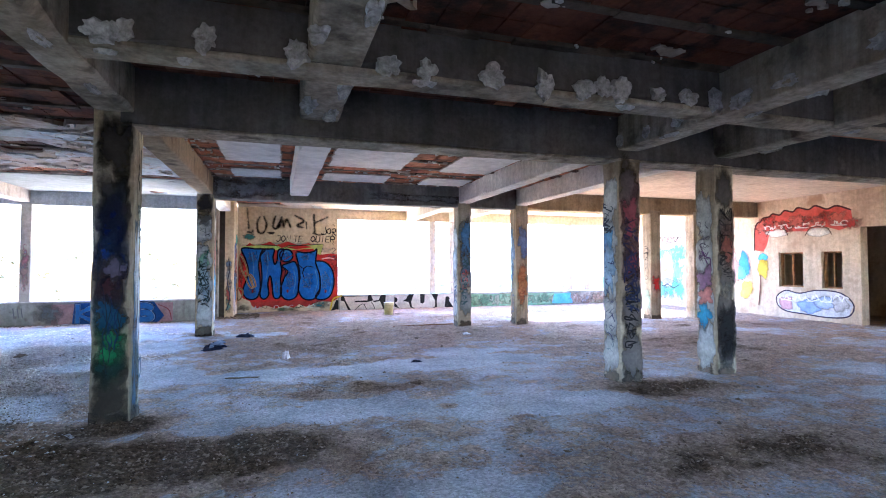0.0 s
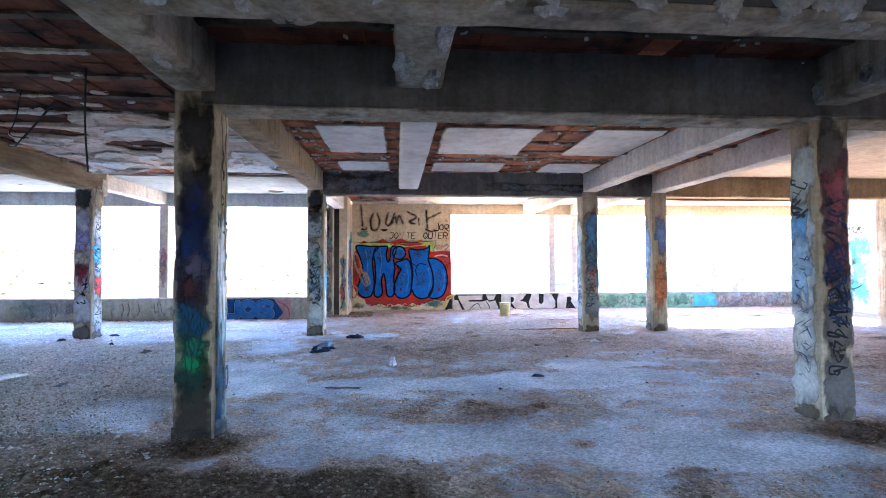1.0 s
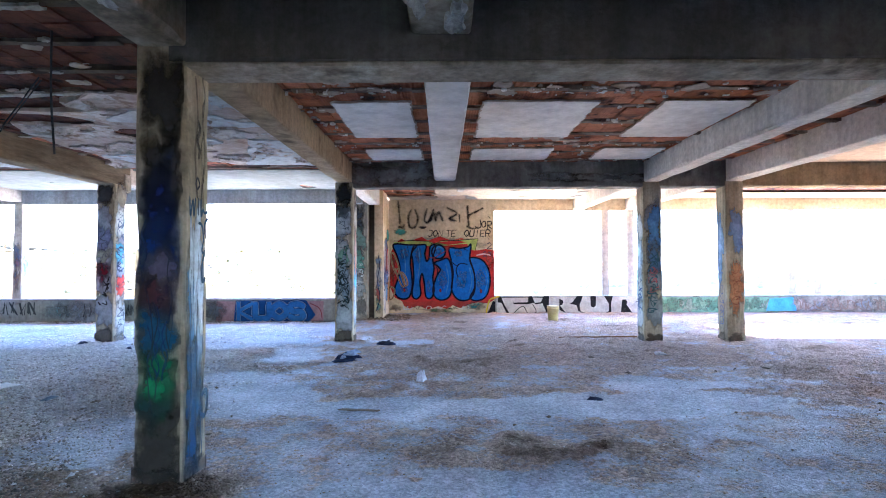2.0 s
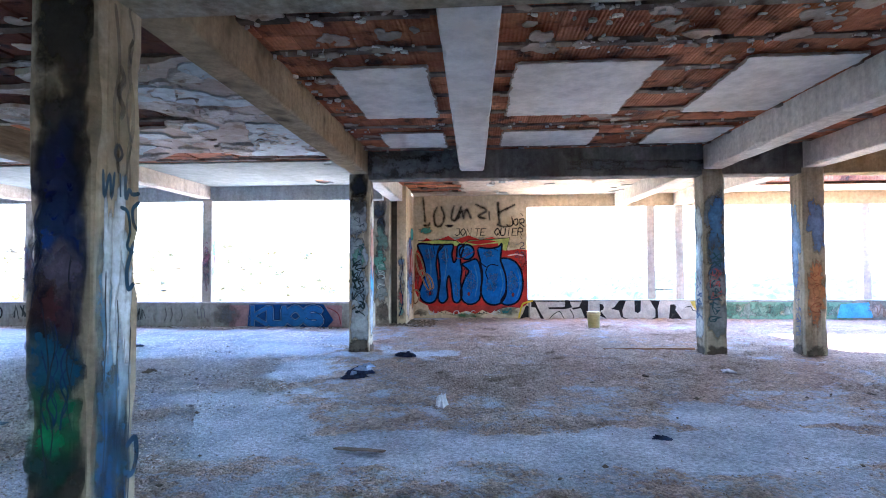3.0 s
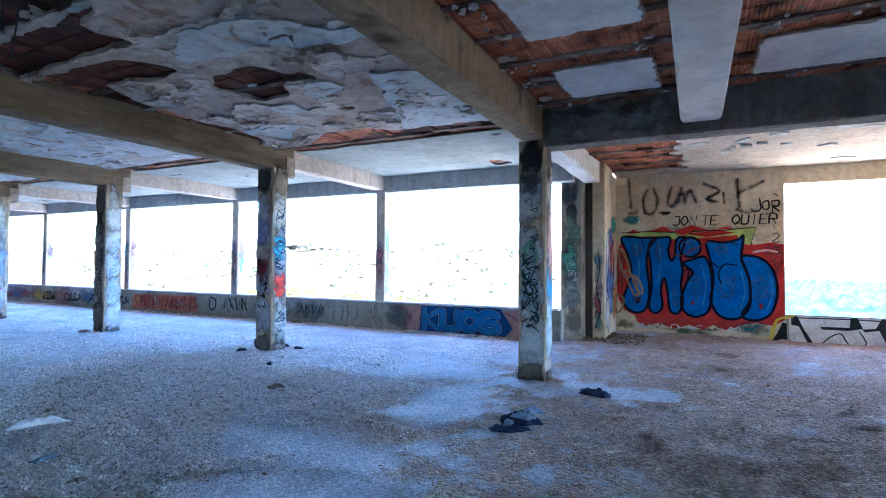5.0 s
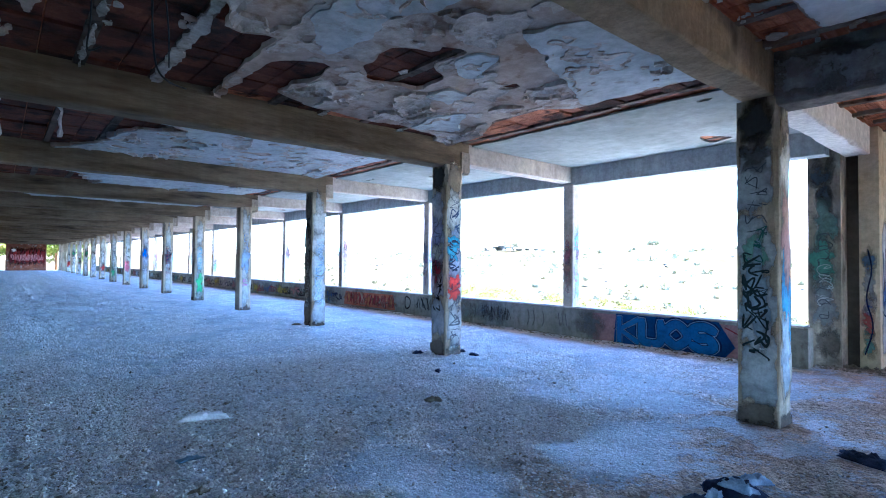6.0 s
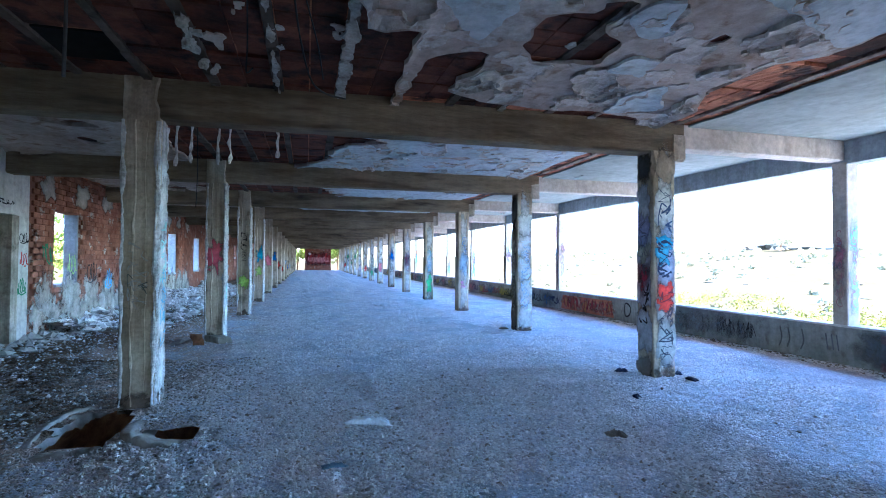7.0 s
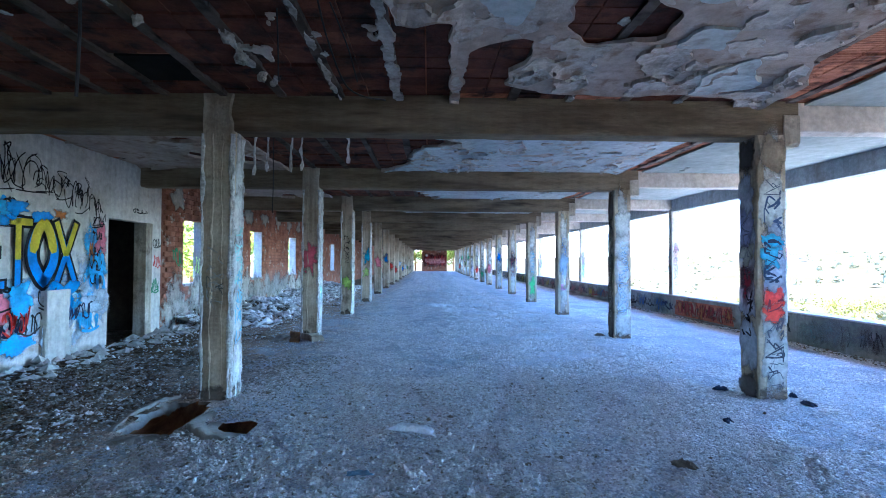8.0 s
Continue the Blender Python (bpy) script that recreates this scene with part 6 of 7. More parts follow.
for i, ob in enumerate(POSTS[:9]):
    for out, right in (((0, -1, 0), (1, 0, 0)), ((1, 0, 0), (0, 1, 0))):
        pw = Paintwork(Vector(out) * 0.126, right, out)
        for k in range(3):
            pw.blot(0.0, rng.uniform(0.9, 2.0), 0.1, rng.uniform(0.15, 0.4), rng.choice(((0.50, 0.26, 0.30), (0.30, 0.46, 0.66), (0.42, 0.44, 0.58), (0.24, 0.50, 0.52), (0.5, 0.36, 0.3))), i * 3 + k, 0.8, 0.105, 0.5)
        pw.climb(0.9, 2.0, 0.055, rng.choice(((0.30, 0.10, 0.14), (0.10, 0.16, 0.32), (0.12, 0.12, 0.14))), i + 60, 0.010)
        pw.done("graffiti", ob)
pw = Paintwork((-1.8, 15.75, 0), (1, 0, 0), (0, -1, 0))
for k, (v, h, col) in enumerate(((2.1, 0.5, (0.16, 0.24, 0.20)), (1.5, 0.35, (0.12, 0.28, 0.22)), (0.9, 0.4, (0.24, 0.26, 0.26)), (2.7, 0.4, (0.06, 0.07, 0.08)), (0.35, 0.3, (0.14, 0.12, 0.10)))):
    pw.blot(0.0, v, 0.17, h, col, k + 5, 0.7, 0.19, 0.7)
pw.climb(0.7, 1.9, 0.1, (0.06, 0.07, 0.08), 71)
pw.climb(0.9, 1.5, 0.1, (0.5, 0.52, 0.5), 73, 0.009)
pw.done("graffiti", pier)

# ---- plaster left on the beams ----
def beam_patches(ob, origin, right, out, up, spots, material):
    pw = Paintwork(origin, right, out, up)
    for k, (u, v, ru, rv) in enumerate(spots):
        pw.blot(u, v, ru * 1.35, rv * 1.3, material, k * 1.7 + 2, 0.6, None, 0.62)
    pw.done("plaster_patch", ob, "pale plaster left on the beam")


def scabs(ob, origin, right, out, up, spots):
    """Splashes of mortar stuck to a beam: ragged rims round a hollow middle."""
    o, r, q, w = Vector(origin), Vector(right), Vector(out), Vector(up)
    for k, (u, v, ru, rv) in enumerate(spots):
        bm = bmesh.new()
        n, rows = 30, []
        seed = u * 3.7 + v * 9.1 + ob.location.x + k
        for share, lift in ((0.0, 0.010), (0.3, 0.012), (0.55, 0.024), (0.78, 0.034), (0.95, 0.018), (1.0, -0.004)):
            ring = []
            for a in range(n):
                th = 2 * math.pi * a / n
                f = 1 + 0.5 * noise.noise(Vector((math.cos(th) * 1.4, math.sin(th) * 1.4, seed))) + 0.3 * noise.noise(Vector((math.cos(th) * 4, math.sin(th) * 4, seed)))
                p = o + r * (u + ru * f * share * math.cos(th)) + w * (v + rv * f * share * math.sin(th))
                ring.append(bm.verts.new(p + q * (lift * (0.6 + 1.1 * abs(noise.noise(p * 14))))))
            rows.append(ring)
        for lo, hi in zip(rows, rows[1:]):
            for a in range(n):
                bm.faces.new((lo[a], lo[(a + 1) % n], hi[(a + 1) % n], hi[a]))
        bmesh.ops.remove_doubles(bm, verts=bm.verts[:], dist=0.0005)
        bmesh.ops.recalc_face_normals(bm, faces=bm.faces[:])
        part("mortar_splash", bm, M_SPLASH, ob, "pale splash of mortar")


CHALK = (0.44, 0.44, 0.42)
rng = random.Random(8)
spots = [(x, 0.085 + rng.uniform(-0.03, 0.03), rng.uniform(0.08, 0.125), rng.uniform(0.08, 0.12)) for x in (0.28, 0.42, 0.95, 1.6, 2.3, 2.62, 3.2, 3.7, 4.1, 4.3, 4.5, 4.9, 5.25, 5.6)]
scabs(beam_patched, (-1.4, 3.997, 3.03), (1, 0, 0), (0, -1, 0), (0, 0, 1), spots)
scabs(beam_patched, (-1.4, 4.0, 3.008), (1, 0, 0), (0, 0, -1), (0, 1, 0), [(x, 0.03 + rng.uniform(0, 0.06), rng.uniform(0.05, 0.12), rng.uniform(0.02, 0.05)) for x in (0.3, 0.8, 2.6, 4.6)])
for ob, x in zip(beams_south, (6.08, 4.43, -1.53)):
    side = -1 if x > 0 else 1
    spots = [(0.5 + 0.5 * k + rng.uniform(-0.2, 0.2), 0.06 + rng.uniform(0, 0.08), rng.uniform(0.05, 0.13), rng.uniform(0.04, 0.09)) for k in range(8)]
    scabs(ob, (x + side * 0.173, 1.6, 3.02), (0, 1, 0), (side, 0, 0), (0, 0, 1), spots)
    scabs(ob, (x - 0.14, 1.6, 3.0), (0, 1, 0), (0, 0, -1), (1, 0, 0), [(0.6 + 0.9 * k + rng.uniform(-0.2, 0.2), 0.14 + rng.choice((-0.1, 0.1)), rng.uniform(0.08, 0.18), 0.045) for k in range(4)])
scabs(beam_short, (0.27, 2.2, 3.06), (0, 1, 0), (0, 0, -1), (1, 0, 0), [(0.3, 0.05, 0.16, 0.06), (0.9, 0.36, 0.2, 0.06), (1.3, 0.06, 0.14, 0.08), (2.3, 0.35, 0.3, 0.05), (2.9, 0.07, 0.25, 0.08), (3.2, 0.3, 0.2, 0.07)])

beam_patches(beam_dark, (-1.35, YD - 0.166, 3.0), (1, 0, 0), (0, -1, 0), (0, 0, 1), [(0.3, 0.2, 0.35, 0.16), (0.8, 0.18, 0.4, 0.17), (1.3, 0.2, 0.3, 0.15), (4.0, 0.12, 0.5, 0.08), (4.7, 0.12, 0.6, 0.09), (5.4, 0.1, 0.4, 0.08)], (0.24, 0.235, 0.24))
beam_patches(beam_dark, (-1.35, YD - 0.15, 2.996), (1, 0, 0), (0, 0, -1), (0, 1, 0), [(0.5 + 0.7 * k, 0.15, 0.4, 0.1) for k in range(9)], (0.38, 0.36, 0.34))

# ---- pillar heads on the window side ----
for i in range(3, 19):
    bm = bmesh.new()
    prism(bm, (0, 0.16, 0.2), (0, 0.345, 0.2), 0.34, 0.36, i + 300, 0.03, 0.09)
    ob = part("bracket", bm, M_CONC, PILLARS["D", i])
    ob.location = (0, 0, 2.89)

# ---- brick wall pieces ----
bm = bmesh.new()
box(bm, -0.118, 0.118, -0.055, 0.03, -0.05, 0.05)
bmesh.ops.bevel(bm, geom=bm.edges[:], offset=0.008, segments=1, affect="EDGES")
brick_mesh = bpy.data.meshes.new("brick")
bm.to_mesh(brick_mesh)
bm.free()
brick_mesh.materials.append(M_BRICK)
rng = random.Random(3)
left = bmesh.new()
count = 0
for r in range(29):
    z = 0.06 + 0.115 * r
    for c in range(52):
        x = -11.6 - 0.25 * c - (0.125 if r % 2 else 0)
        d = (-12.42 - x) % BAY
        if (d < 1.27 or d > BAY - 0.12) and 0.9 < z < 2.58 and x < -12.3 or x < -24:
            continue
        if rng.random() < 0.04:
            continue
        if count < 300 and x > -14.6 and z > 0.3:
            ob = new("brick", brick_mesh)
            ob.parent = wall_brick
            ob.location = (x, YW - 0.035 + rng.uniform(-0.008, 0.008), z)
            ob.rotation_euler = (0, rng.uniform(-0.015, 0.015), rng.uniform(-0.02, 0.02))
            count += 1
        else:
            o = rng.uniform(-0.01, 0.01)
            box(left, x - 0.117, x + 0.117, YW - 0.06, YW - 0.008 + o, z - 0.05, z + 0.05)
tagged(link("bricks", left, M_BRICK, wall_brick), kind="stuff")

pw = Paintwork((-11.5, YW + 0.012, 0), (-1, 0, 0), (0, 1, 0))
for k in range(44):
    u = 0.2 + 0.3 * k
    pw.blot(u, 0.45 + 0.25 * math.sin(k * 1.7), 0.42, 0.5, ((0.46, 0.42, 0.37), (0.40, 0.36, 0.31), (0.52, 0.49, 0.44))[k % 3], k * 1.3, 0.7, None, 0.6)
for k in range(9):
    pw.blot(0.5 + 4.64 / 3 * k, 2.95, 0.4, 0.25, (0.42, 0.37, 0.31), k * 2.1, 0.7)
for k in range(4):
    pw.scribble(0.45 + 1.1 * k, 1.6 - 0.2 * k, 0.5, 0.5, (GREEN, LIME, BLACK, SKYBLUE)[k], k, 0.03)
pw.done("plaster_patch", wall_brick, "pale plaster remains and spray marks")

# ---- pit beside the inner pillar ----
for x0, x1, y0, y1 in PITS:
    bm = bmesh.new()
    x0, x1, y0, y1 = x0 - 0.14, x1 + 0.14, y0 - 0.14, y1 + 0.14
    deep = 0.24 if x1 - x0 > 1 else 0.15
    g = [[bm.verts.new((x0 + (x1 - x0) * i / 14, y0 + (y1 - y0) * j / 14, -0.02 - deep * (1 - max(abs(i / 7 - 1), abs(j / 7 - 1)) ** 4) - 0.03 * noise.noise(Vector((i * 0.5, j * 0.5, 2))))) for i in range(15)] for j in range(15)]
    for j in range(14):
        for i in range(14):
            bm.faces.new((g[j][i], g[j][i + 1], g[j + 1][i + 1], g[j + 1][i]))
    structure("pit", bm, M_WOOD, "open rusty brown pit in the floor beside a pillar", "pit", True)


def lip(pts, height, lean, seed, label):
    """A broken skin of screed standing up along the rim of a hole."""
    line = smooth_line([(x, y, 0) for x, y in pts], False, 8)
    bm = bmesh.new()
    rows, n = [], len(line)
    for i, p in enumerate(line):
        d0 = (line[min(i + 1, n - 1)] - line[max(i - 1, 0)]).normalized()
        s = Vector((-d0.y, d0.x, 0)) * lean
        h = height * (0.55 + 0.8 * abs(noise.noise(Vector((i * 0.23, seed, 1))))) * min(1.0, 0.15 + 3.0 * min(i, n - 1 - i) / n)
        q = Vector((p.x, p.y, 0))
        rows.append([bm.verts.new(q + s * k * 0.9 + Vector((0, 0, z * h - 0.015))) for k, z in ((-0.22, -0.1), (-0.11, 0.35), (-0.02, 0.8), (0.04, 1.0), (0.07, 0.95), (0.08, 0.3), (0.16, -2.2))])
    for lo, hi in zip(rows, rows[1:]):
        for k in range(6):
            bm.faces.new((lo[k], lo[k + 1], hi[k + 1], hi[k]))
    for v in bm.verts:
        v.co += Vector((noise.noise(v.co * 9), noise.noise(v.co * 9 + Vector((5, 0, 0))), 0.5 * noise.noise(v.co * 12))) * 0.013
    bmesh.ops.recalc_face_normals(bm, faces=bm.faces[:])
    return tagged(link("screed_flap", bm, M_SCREED, None, "", True), label, "screed flap", "broken screed round the pits")


lip([(-4.64, 5.34), (-5.1, 5.24), (-5.7, 5.22), (-5.95, 5.36), (-5.98, 5.6)], 0.07, -0.7, 3, "pale broken screed standing up along the pit's rim")
lip([(-4.56, 5.34), (-4.55, 5.55), (-4.6, 5.8), (-4.66, 5.98)], 0.05, 1, 5, "low pale broken screed at the pit's near rim")
lip([(-5.5, 6.02), (-5.15, 6.0), (-4.9, 6.04), (-4.72, 6.2), (-4.6, 6.5)], 0.10, -1, 8, "curled pale tongue of screed beside the pit")
lip([(-9.9, 5.3), (-10.2, 5.24), (-10.6, 5.3), (-10.75, 5.5)], 0.09, -1, 11, "pale broken screed beside the next pillar")


def slab_piece(name, pts, thick, material, label, category, m):
    """A broken plate with a ragged outline."""
    bm = bmesh.new()
    low = [bm.verts.new((x, y, 0)) for x, y in pts]
    top = [bm.verts.new((x * 0.97, y * 0.97, thick)) for x, y in pts]
    bm.faces.new(low[::-1])
    bm.faces.new(top)
    for i in range(len(pts)):
        j = (i + 1) % len(pts)
        bm.faces.new((low[i], low[j], top[j], top[i]))
    bmesh.ops.subdivide_edges(bm, edges=bm.edges[:], cuts=3, use_grid_fill=True)
    bmesh.ops.triangulate(bm, faces=bm.faces[:])
    for v in bm.verts:
        v.co += Vector((noise.noise(v.co * 7), noise.noise(v.co * 7 + Vector((9, 0, 0))), 0.6 * noise.noise(v.co * 9))) * min(0.03, thick * 0.5)
    ob = link(name, bm, material)
    ob.matrix_world = m
    return tagged(ob, label, category)


slab_piece("plank", [(-0.22, -0.015), (-0.05, -0.03), (0.2, -0.02), (0.22, 0.015), (0.02, 0.025), (-0.18, 0.02)], 0.012, M_CRUMB, "thin dirty board lying flat on the floor", "plank", pose(-0.38, 7.38, 0.0, 0, 0, -6))
slab_piece("plank", [(-0.8, -0.015), (0.8, -0.02), (0.82, 0.02), (-0.78, 0.018)], 0.02, M_WOOD, "thin wooden stick lying beside a pillar", "stick", pose(3.5, 12.45, 0.0, 0, 0, 3))
slab_piece("plank", [(-0.45, -0.08), (0.4, -0.1), (0.46, 0.08), (-0.4, 0.1)], 0.06, M_WOOD, "brown broken board beside the next pillar", "plank", pose(-10.35, 5.55, 0.0, 0, 4, 15))
slab_piece("concrete_fragment", [(-0.3, -0.1), (0.2, -0.13), (0.3, 0.05), (-0.1, 0.12)], 0.12, M_CONC, "grey concrete fragment beside the next pillar", "concrete fragment", pose(-10.2, 5.95, 0.0, 0, 0, 40))


def cloth(name, w, d, h, seed, material, label, category, m):
    """A crumpled rag."""
    bm = bmesh.new()
    n = 16
    g = []
    for j in range(n + 1):
        row = []
        for i in range(n + 1):
            u, v = i / n - 0.5, j / n - 0.5
            q = 1 + 0.5 * noise.noise(Vector((u * 3 + seed, v * 3, seed)))
            edge = max(0.0, 1 - (2 * max(abs(u), abs(v))) ** 3)
            z = h * edge * (0.45 + 0.9 * abs(noise.noise(Vector((u * 5, v * 5 + seed, 3)))) + 0.35 * abs(noise.noise(Vector((u * 11, v * 11, seed))))) + 0.006
            row.append(bm.verts.new((u * w * q, v * d * q, z)))
        g.append(row)
    for j in range(n):
        for i in range(n):
            bm.faces.new((g[j][i], g[j][i + 1], g[j + 1][i + 1], g[j + 1][i]))
    r = bmesh.ops.extrude_face_region(bm, geom=bm.faces[:])
    bmesh.ops.translate(bm, vec=(0, 0, -0.006), verts=[v for v in r["geom"] if isinstance(v, bmesh.types.BMVert)])
    bmesh.ops.recalc_face_normals(bm, faces=bm.faces[:])
    ob = link(name, bm, material, None, "", True)
    ob.matrix_world = m
    return tagged(ob, label, category) if label else ob


M_SLATE = shade("slate_blue_cloth", (0.10, 0.16, 0.22), (0.18, 0.26, 0.34), 8, 60, 0.9, 0.3)
M_LINING = shade("blue_lining", (0.22, 0.32, 0.50), (0.42, 0.52, 0.68), 8, 60, 0.9, 0.3)
rag = cloth("jacket", 0.36, 0.2, 0.10, 2, M_FABRIC, "crumpled dark blue garment with pale blue lining on the floor", "garment", pose(-1.05, 10.24, 0.0, 0, 0, 35))
sleeve = cloth("sleeve", 0.34, 0.12, 0.05, 5, M_FABRIC, "", "", pose(-0.16, -0.2, 0, 0, 0, -12))
sleeve.parent = rag
for k, (x, y, w, turn) in enumerate(((0.16, 0.08, 0.22, 20), (0.02, -0.05, 0.2, -35), (-0.14, -0.16, 0.12, 60))):
    lining = cloth("lining", w, 0.09, 0.06, 9 + k * 4, M_LINING, "", "", pose(x, y, 0.055 if k < 2 else 0.03, 0, 4, turn))
    lining.parent = rag
    lining["label"] = "pale blue lining"
cloth("rag", 0.38, 0.15, 0.07, 7, M_FABRIC, "black crumpled rag near the pillar's foot", "rag", pose(-0.6, 11.6, 0.0, 0, 0, -18))
cloth("paper_sheet", 0.42, 0.10, 0.06, 12, M_PAPER, "crumpled white paper lying in the grit", "paper", pose(-4.66, 8.03, floor_height(-4.66, 8.03) + 0.055, 0, 0, 70))
cloth("paper_sheet", 0.13, 0.10, 0.15, 15, M_PAPER, "small crumpled white paper on the floor", "paper", pose(0.18, 8.7, 0.0, 0, 0, 70))
cloth("rag", 0.13, 0.07, 0.03, 17, M_FABRIC, "small dark scrap lying on pale dust", "rag", pose(2.11, 7.79, 0.0, 0, 0, -20))
cloth("rag", 0.15, 0.06, 0.02, 19, M_SLATE, "small slate-blue scrap lying in the grit", "rag", pose(-3.78, 7.7, floor_height(-3.78, 7.7) + 0.012, 0, 0, 95))
cloth("paper_sheet", 0.16, 0.13, 0.04, 23, M_PAPER, "small pale paper scrap near a pillar", "paper", pose(3.95, 10.6, 0.0, 0, 0, 10))

for x, y, w, turn in ((-6.31, 11.77, 0.15, 70), (-5.63, 12.35, 0.16, 10), (-5.95, 12.42, 0.08, 60), (-3.95, 10.12, 0.17, 60), (-5.02, 11.1, 0.07, 20), (-10.75, 11.75, 0.17, 80)):
    cloth("rag", w, 0.07, 0.045, w * 50 + turn, M_FABRIC if w < 0.165 else M_DIRT, "dark dusty scrap lying flat near a pillar's foot", "rag", pose(x, y, floor_height(x, y) + 0.01, 0, 0, turn))

# ---- bucket ----
bm = bmesh.new()
n = 28
prof = [(0.128, 0.0), (0.13, 0.01), (0.145, 0.30), (0.155, 0.305), (0.157, 0.325), (0.15, 0.33), (0.152, 0.36), (0.158, 0.365), (0.158, 0.375), (0.146, 0.375), (0.125, 0.02), (0.0, 0.02)]
rings = [[bm.verts.new((r * math.cos(2 * math.pi * k / n), r * math.sin(2 * math.pi * k / n), z)) for k in range(n)] if r > 0 else [bm.verts.new((0, 0, z))] for r, z in prof]
for a, b in zip(rings, rings[1:]):
    for k in range(n):
        if len(b) > 1:
            bm.faces.new((a[k], a[(k + 1) % n], b[(k + 1) % n], b[k]))
        else:
            bm.faces.new((a[k], a[(k + 1) % n], b[0]))
bm.faces.new(rings[0][::-1])
bucket = tagged(link("bucket", bm, M_YELLOW, None, "", True), "yellow plastic paint bucket standing on the floor", "bucket")
bucket.location = (3.24, 15.5, 0)
bm = bmesh.new()
for k in range(-5, 5):
    a, b = math.radians(-90 + k * 7), math.radians(-90 + (k + 1) * 7)
    vs = [bm.verts.new(((0.136 + 0.049 * z + 0.003) * math.cos(q), (0.136 + 0.049 * z + 0.003) * math.sin(q), z)) for q, z in ((a, 0.08), (b, 0.08), (b, 0.24), (a, 0.24))]
    bm.faces.new(vs)
part("sticker", bm, paint(0.62, 0.55, 0.36), bucket, "faded paper label")
bm = bmesh.new()
for at, low, high, wide in ((-22, 0.11, 0.21, 3), (-16, 0.19, 0.21, 8), (-4, 0.11, 0.21, 3), (2, 0.14, 0.22, 3), (9, 0.11, 0.2, 3), (17, 0.12, 0.21, 4)):
    a, b = math.radians(-90 + at - wide), math.radians(-90 + at + wide)
    bm.faces.new([bm.verts.new(((0.142 + 0.049 * z) * math.cos(q), (0.142 + 0.049 * z) * math.sin(q), z)) for q, z in ((a, low), (b, low), (b, high), (a, high))])
part("lettering", bm, paint(0.10, 0.055, 0.03), bucket, "dark brown bars of lettering")
bm = bmesh.new()
bmesh.ops.create_cone(bm, cap_ends=True, segments=28, radius1=0.147, radius2=0.143, depth=0.012, matrix=Matrix.Translation((0, 0, 0.368)))
part("lid", bm, M_PAPER, bucket, "dusty white lid")


# ---- hanging cables and rags of plaster ----
def tube(name, pts, r, material, parent=None):
    pts = smooth_line(pts, False, 6)
    bm = bmesh.new()
    rings = []
    for i, p in enumerate(pts):
        d = (pts[min(i + 1, len(pts) - 1)] - pts[max(i - 1, 0)]).normalized()
        s = d.orthogonal().normalized()
        t = d.cross(s)
        rings.append([bm.verts.new(p + (s * math.cos(k * 1.2566) + t * math.sin(k * 1.2566)) * r) for k in range(5)])
    for a, b in zip(rings, rings[1:]):
        for k in range(5):
            bm.faces.new((a[k], a[(k + 1) % 5], b[(k + 1) % 5], b[k]))
    bm.faces.new(rings[0][::-1])
    bm.faces.new(rings[-1])
    bmesh.ops.recalc_face_normals(bm, faces=bm.faces[:])
    return link(name, bm, material, parent, "", True)


CABLES = "cables hanging from the ceiling"
for pts, r in (([(-3.7, 7.38, 3.42), (-3.9, 7.42, 3.2), (-4.15, 7.5, 2.98), (-4.3, 7.62, 2.92), (-4.5, 7.8, 2.95)], 0.008), ([(-3.74, 7.46, 3.42), (-4.0, 7.55, 3.2), (-4.2, 7.6, 3.0)], 0.006),
               ([(-3.85, 7.05, 3.42), (-3.9, 7.05, 3.1), (-3.95, 7.04, 2.92), (-3.8, 7.1, 2.9)], 0.006), ([(-2.75, 6.32, 3.42), (-2.77, 6.35, 2.9), (-2.74, 6.36, 2.4)], 0.009),
               ([(-6.6, 6.2, 3.42), (-6.58, 6.22, 2.6), (-6.62, 6.2, 2.15)], 0.006)):
    tagged(tube("cable", pts, r, M_CABLE), "thin black cable hanging from the bare ceiling", "cable", CABLES)
RAGS = "plaster rags hanging from the ceiling"
rng = random.Random(21)
for x, y, z0, z1 in ((-6.55, 6.0, 3.42, 2.62), (-6.55, 6.16, 3.42, 2.66), (-6.55, 6.46, 3.42, 2.66), (-6.55, 6.58, 3.42, 2.68), (-6.9, 7.1, 3.42, 2.85)):
    pts = [(x + rng.uniform(-0.02, 0.02), y + rng.uniform(-0.02, 0.02), z0 + (z1 - z0) * k / 6) for k in range(7)]
    bm = bmesh.new()
    rings = []
    for k in range(13):
        p = Vector(pts[k // 2]).lerp(Vector(pts[min(6, k // 2 + k % 2)]), 0.5)
        r = 0.008 + 0.034 * abs(noise.noise(Vector((x * 9, y * 19, k * 1.7)))) + (0.014 if k == 11 else 0)
        rings.append([bm.verts.new(p + Vector((r * (0.7 + 0.5 * noise.noise(Vector((k, q, y * 9)))) * math.cos(q * 0.785), r * math.sin(q * 0.785), 0.02 * noise.noise(Vector((q, k, 3)))))) for q in range(8)])
    for lo, hi in zip(rings, rings[1:]):
        for q in range(8):
            bm.faces.new((lo[q], lo[(q + 1) % 8], hi[(q + 1) % 8], hi[q]))
    bm.faces.new(rings[0])
    bm.faces.new(rings[-1][::-1])
    bmesh.ops.recalc_face_normals(bm, faces=bm.faces[:])
    tagged(link("plaster_rag", bm, M_MORTAR), "white strand of plaster hanging from the ceiling", "plaster rag", RAGS)
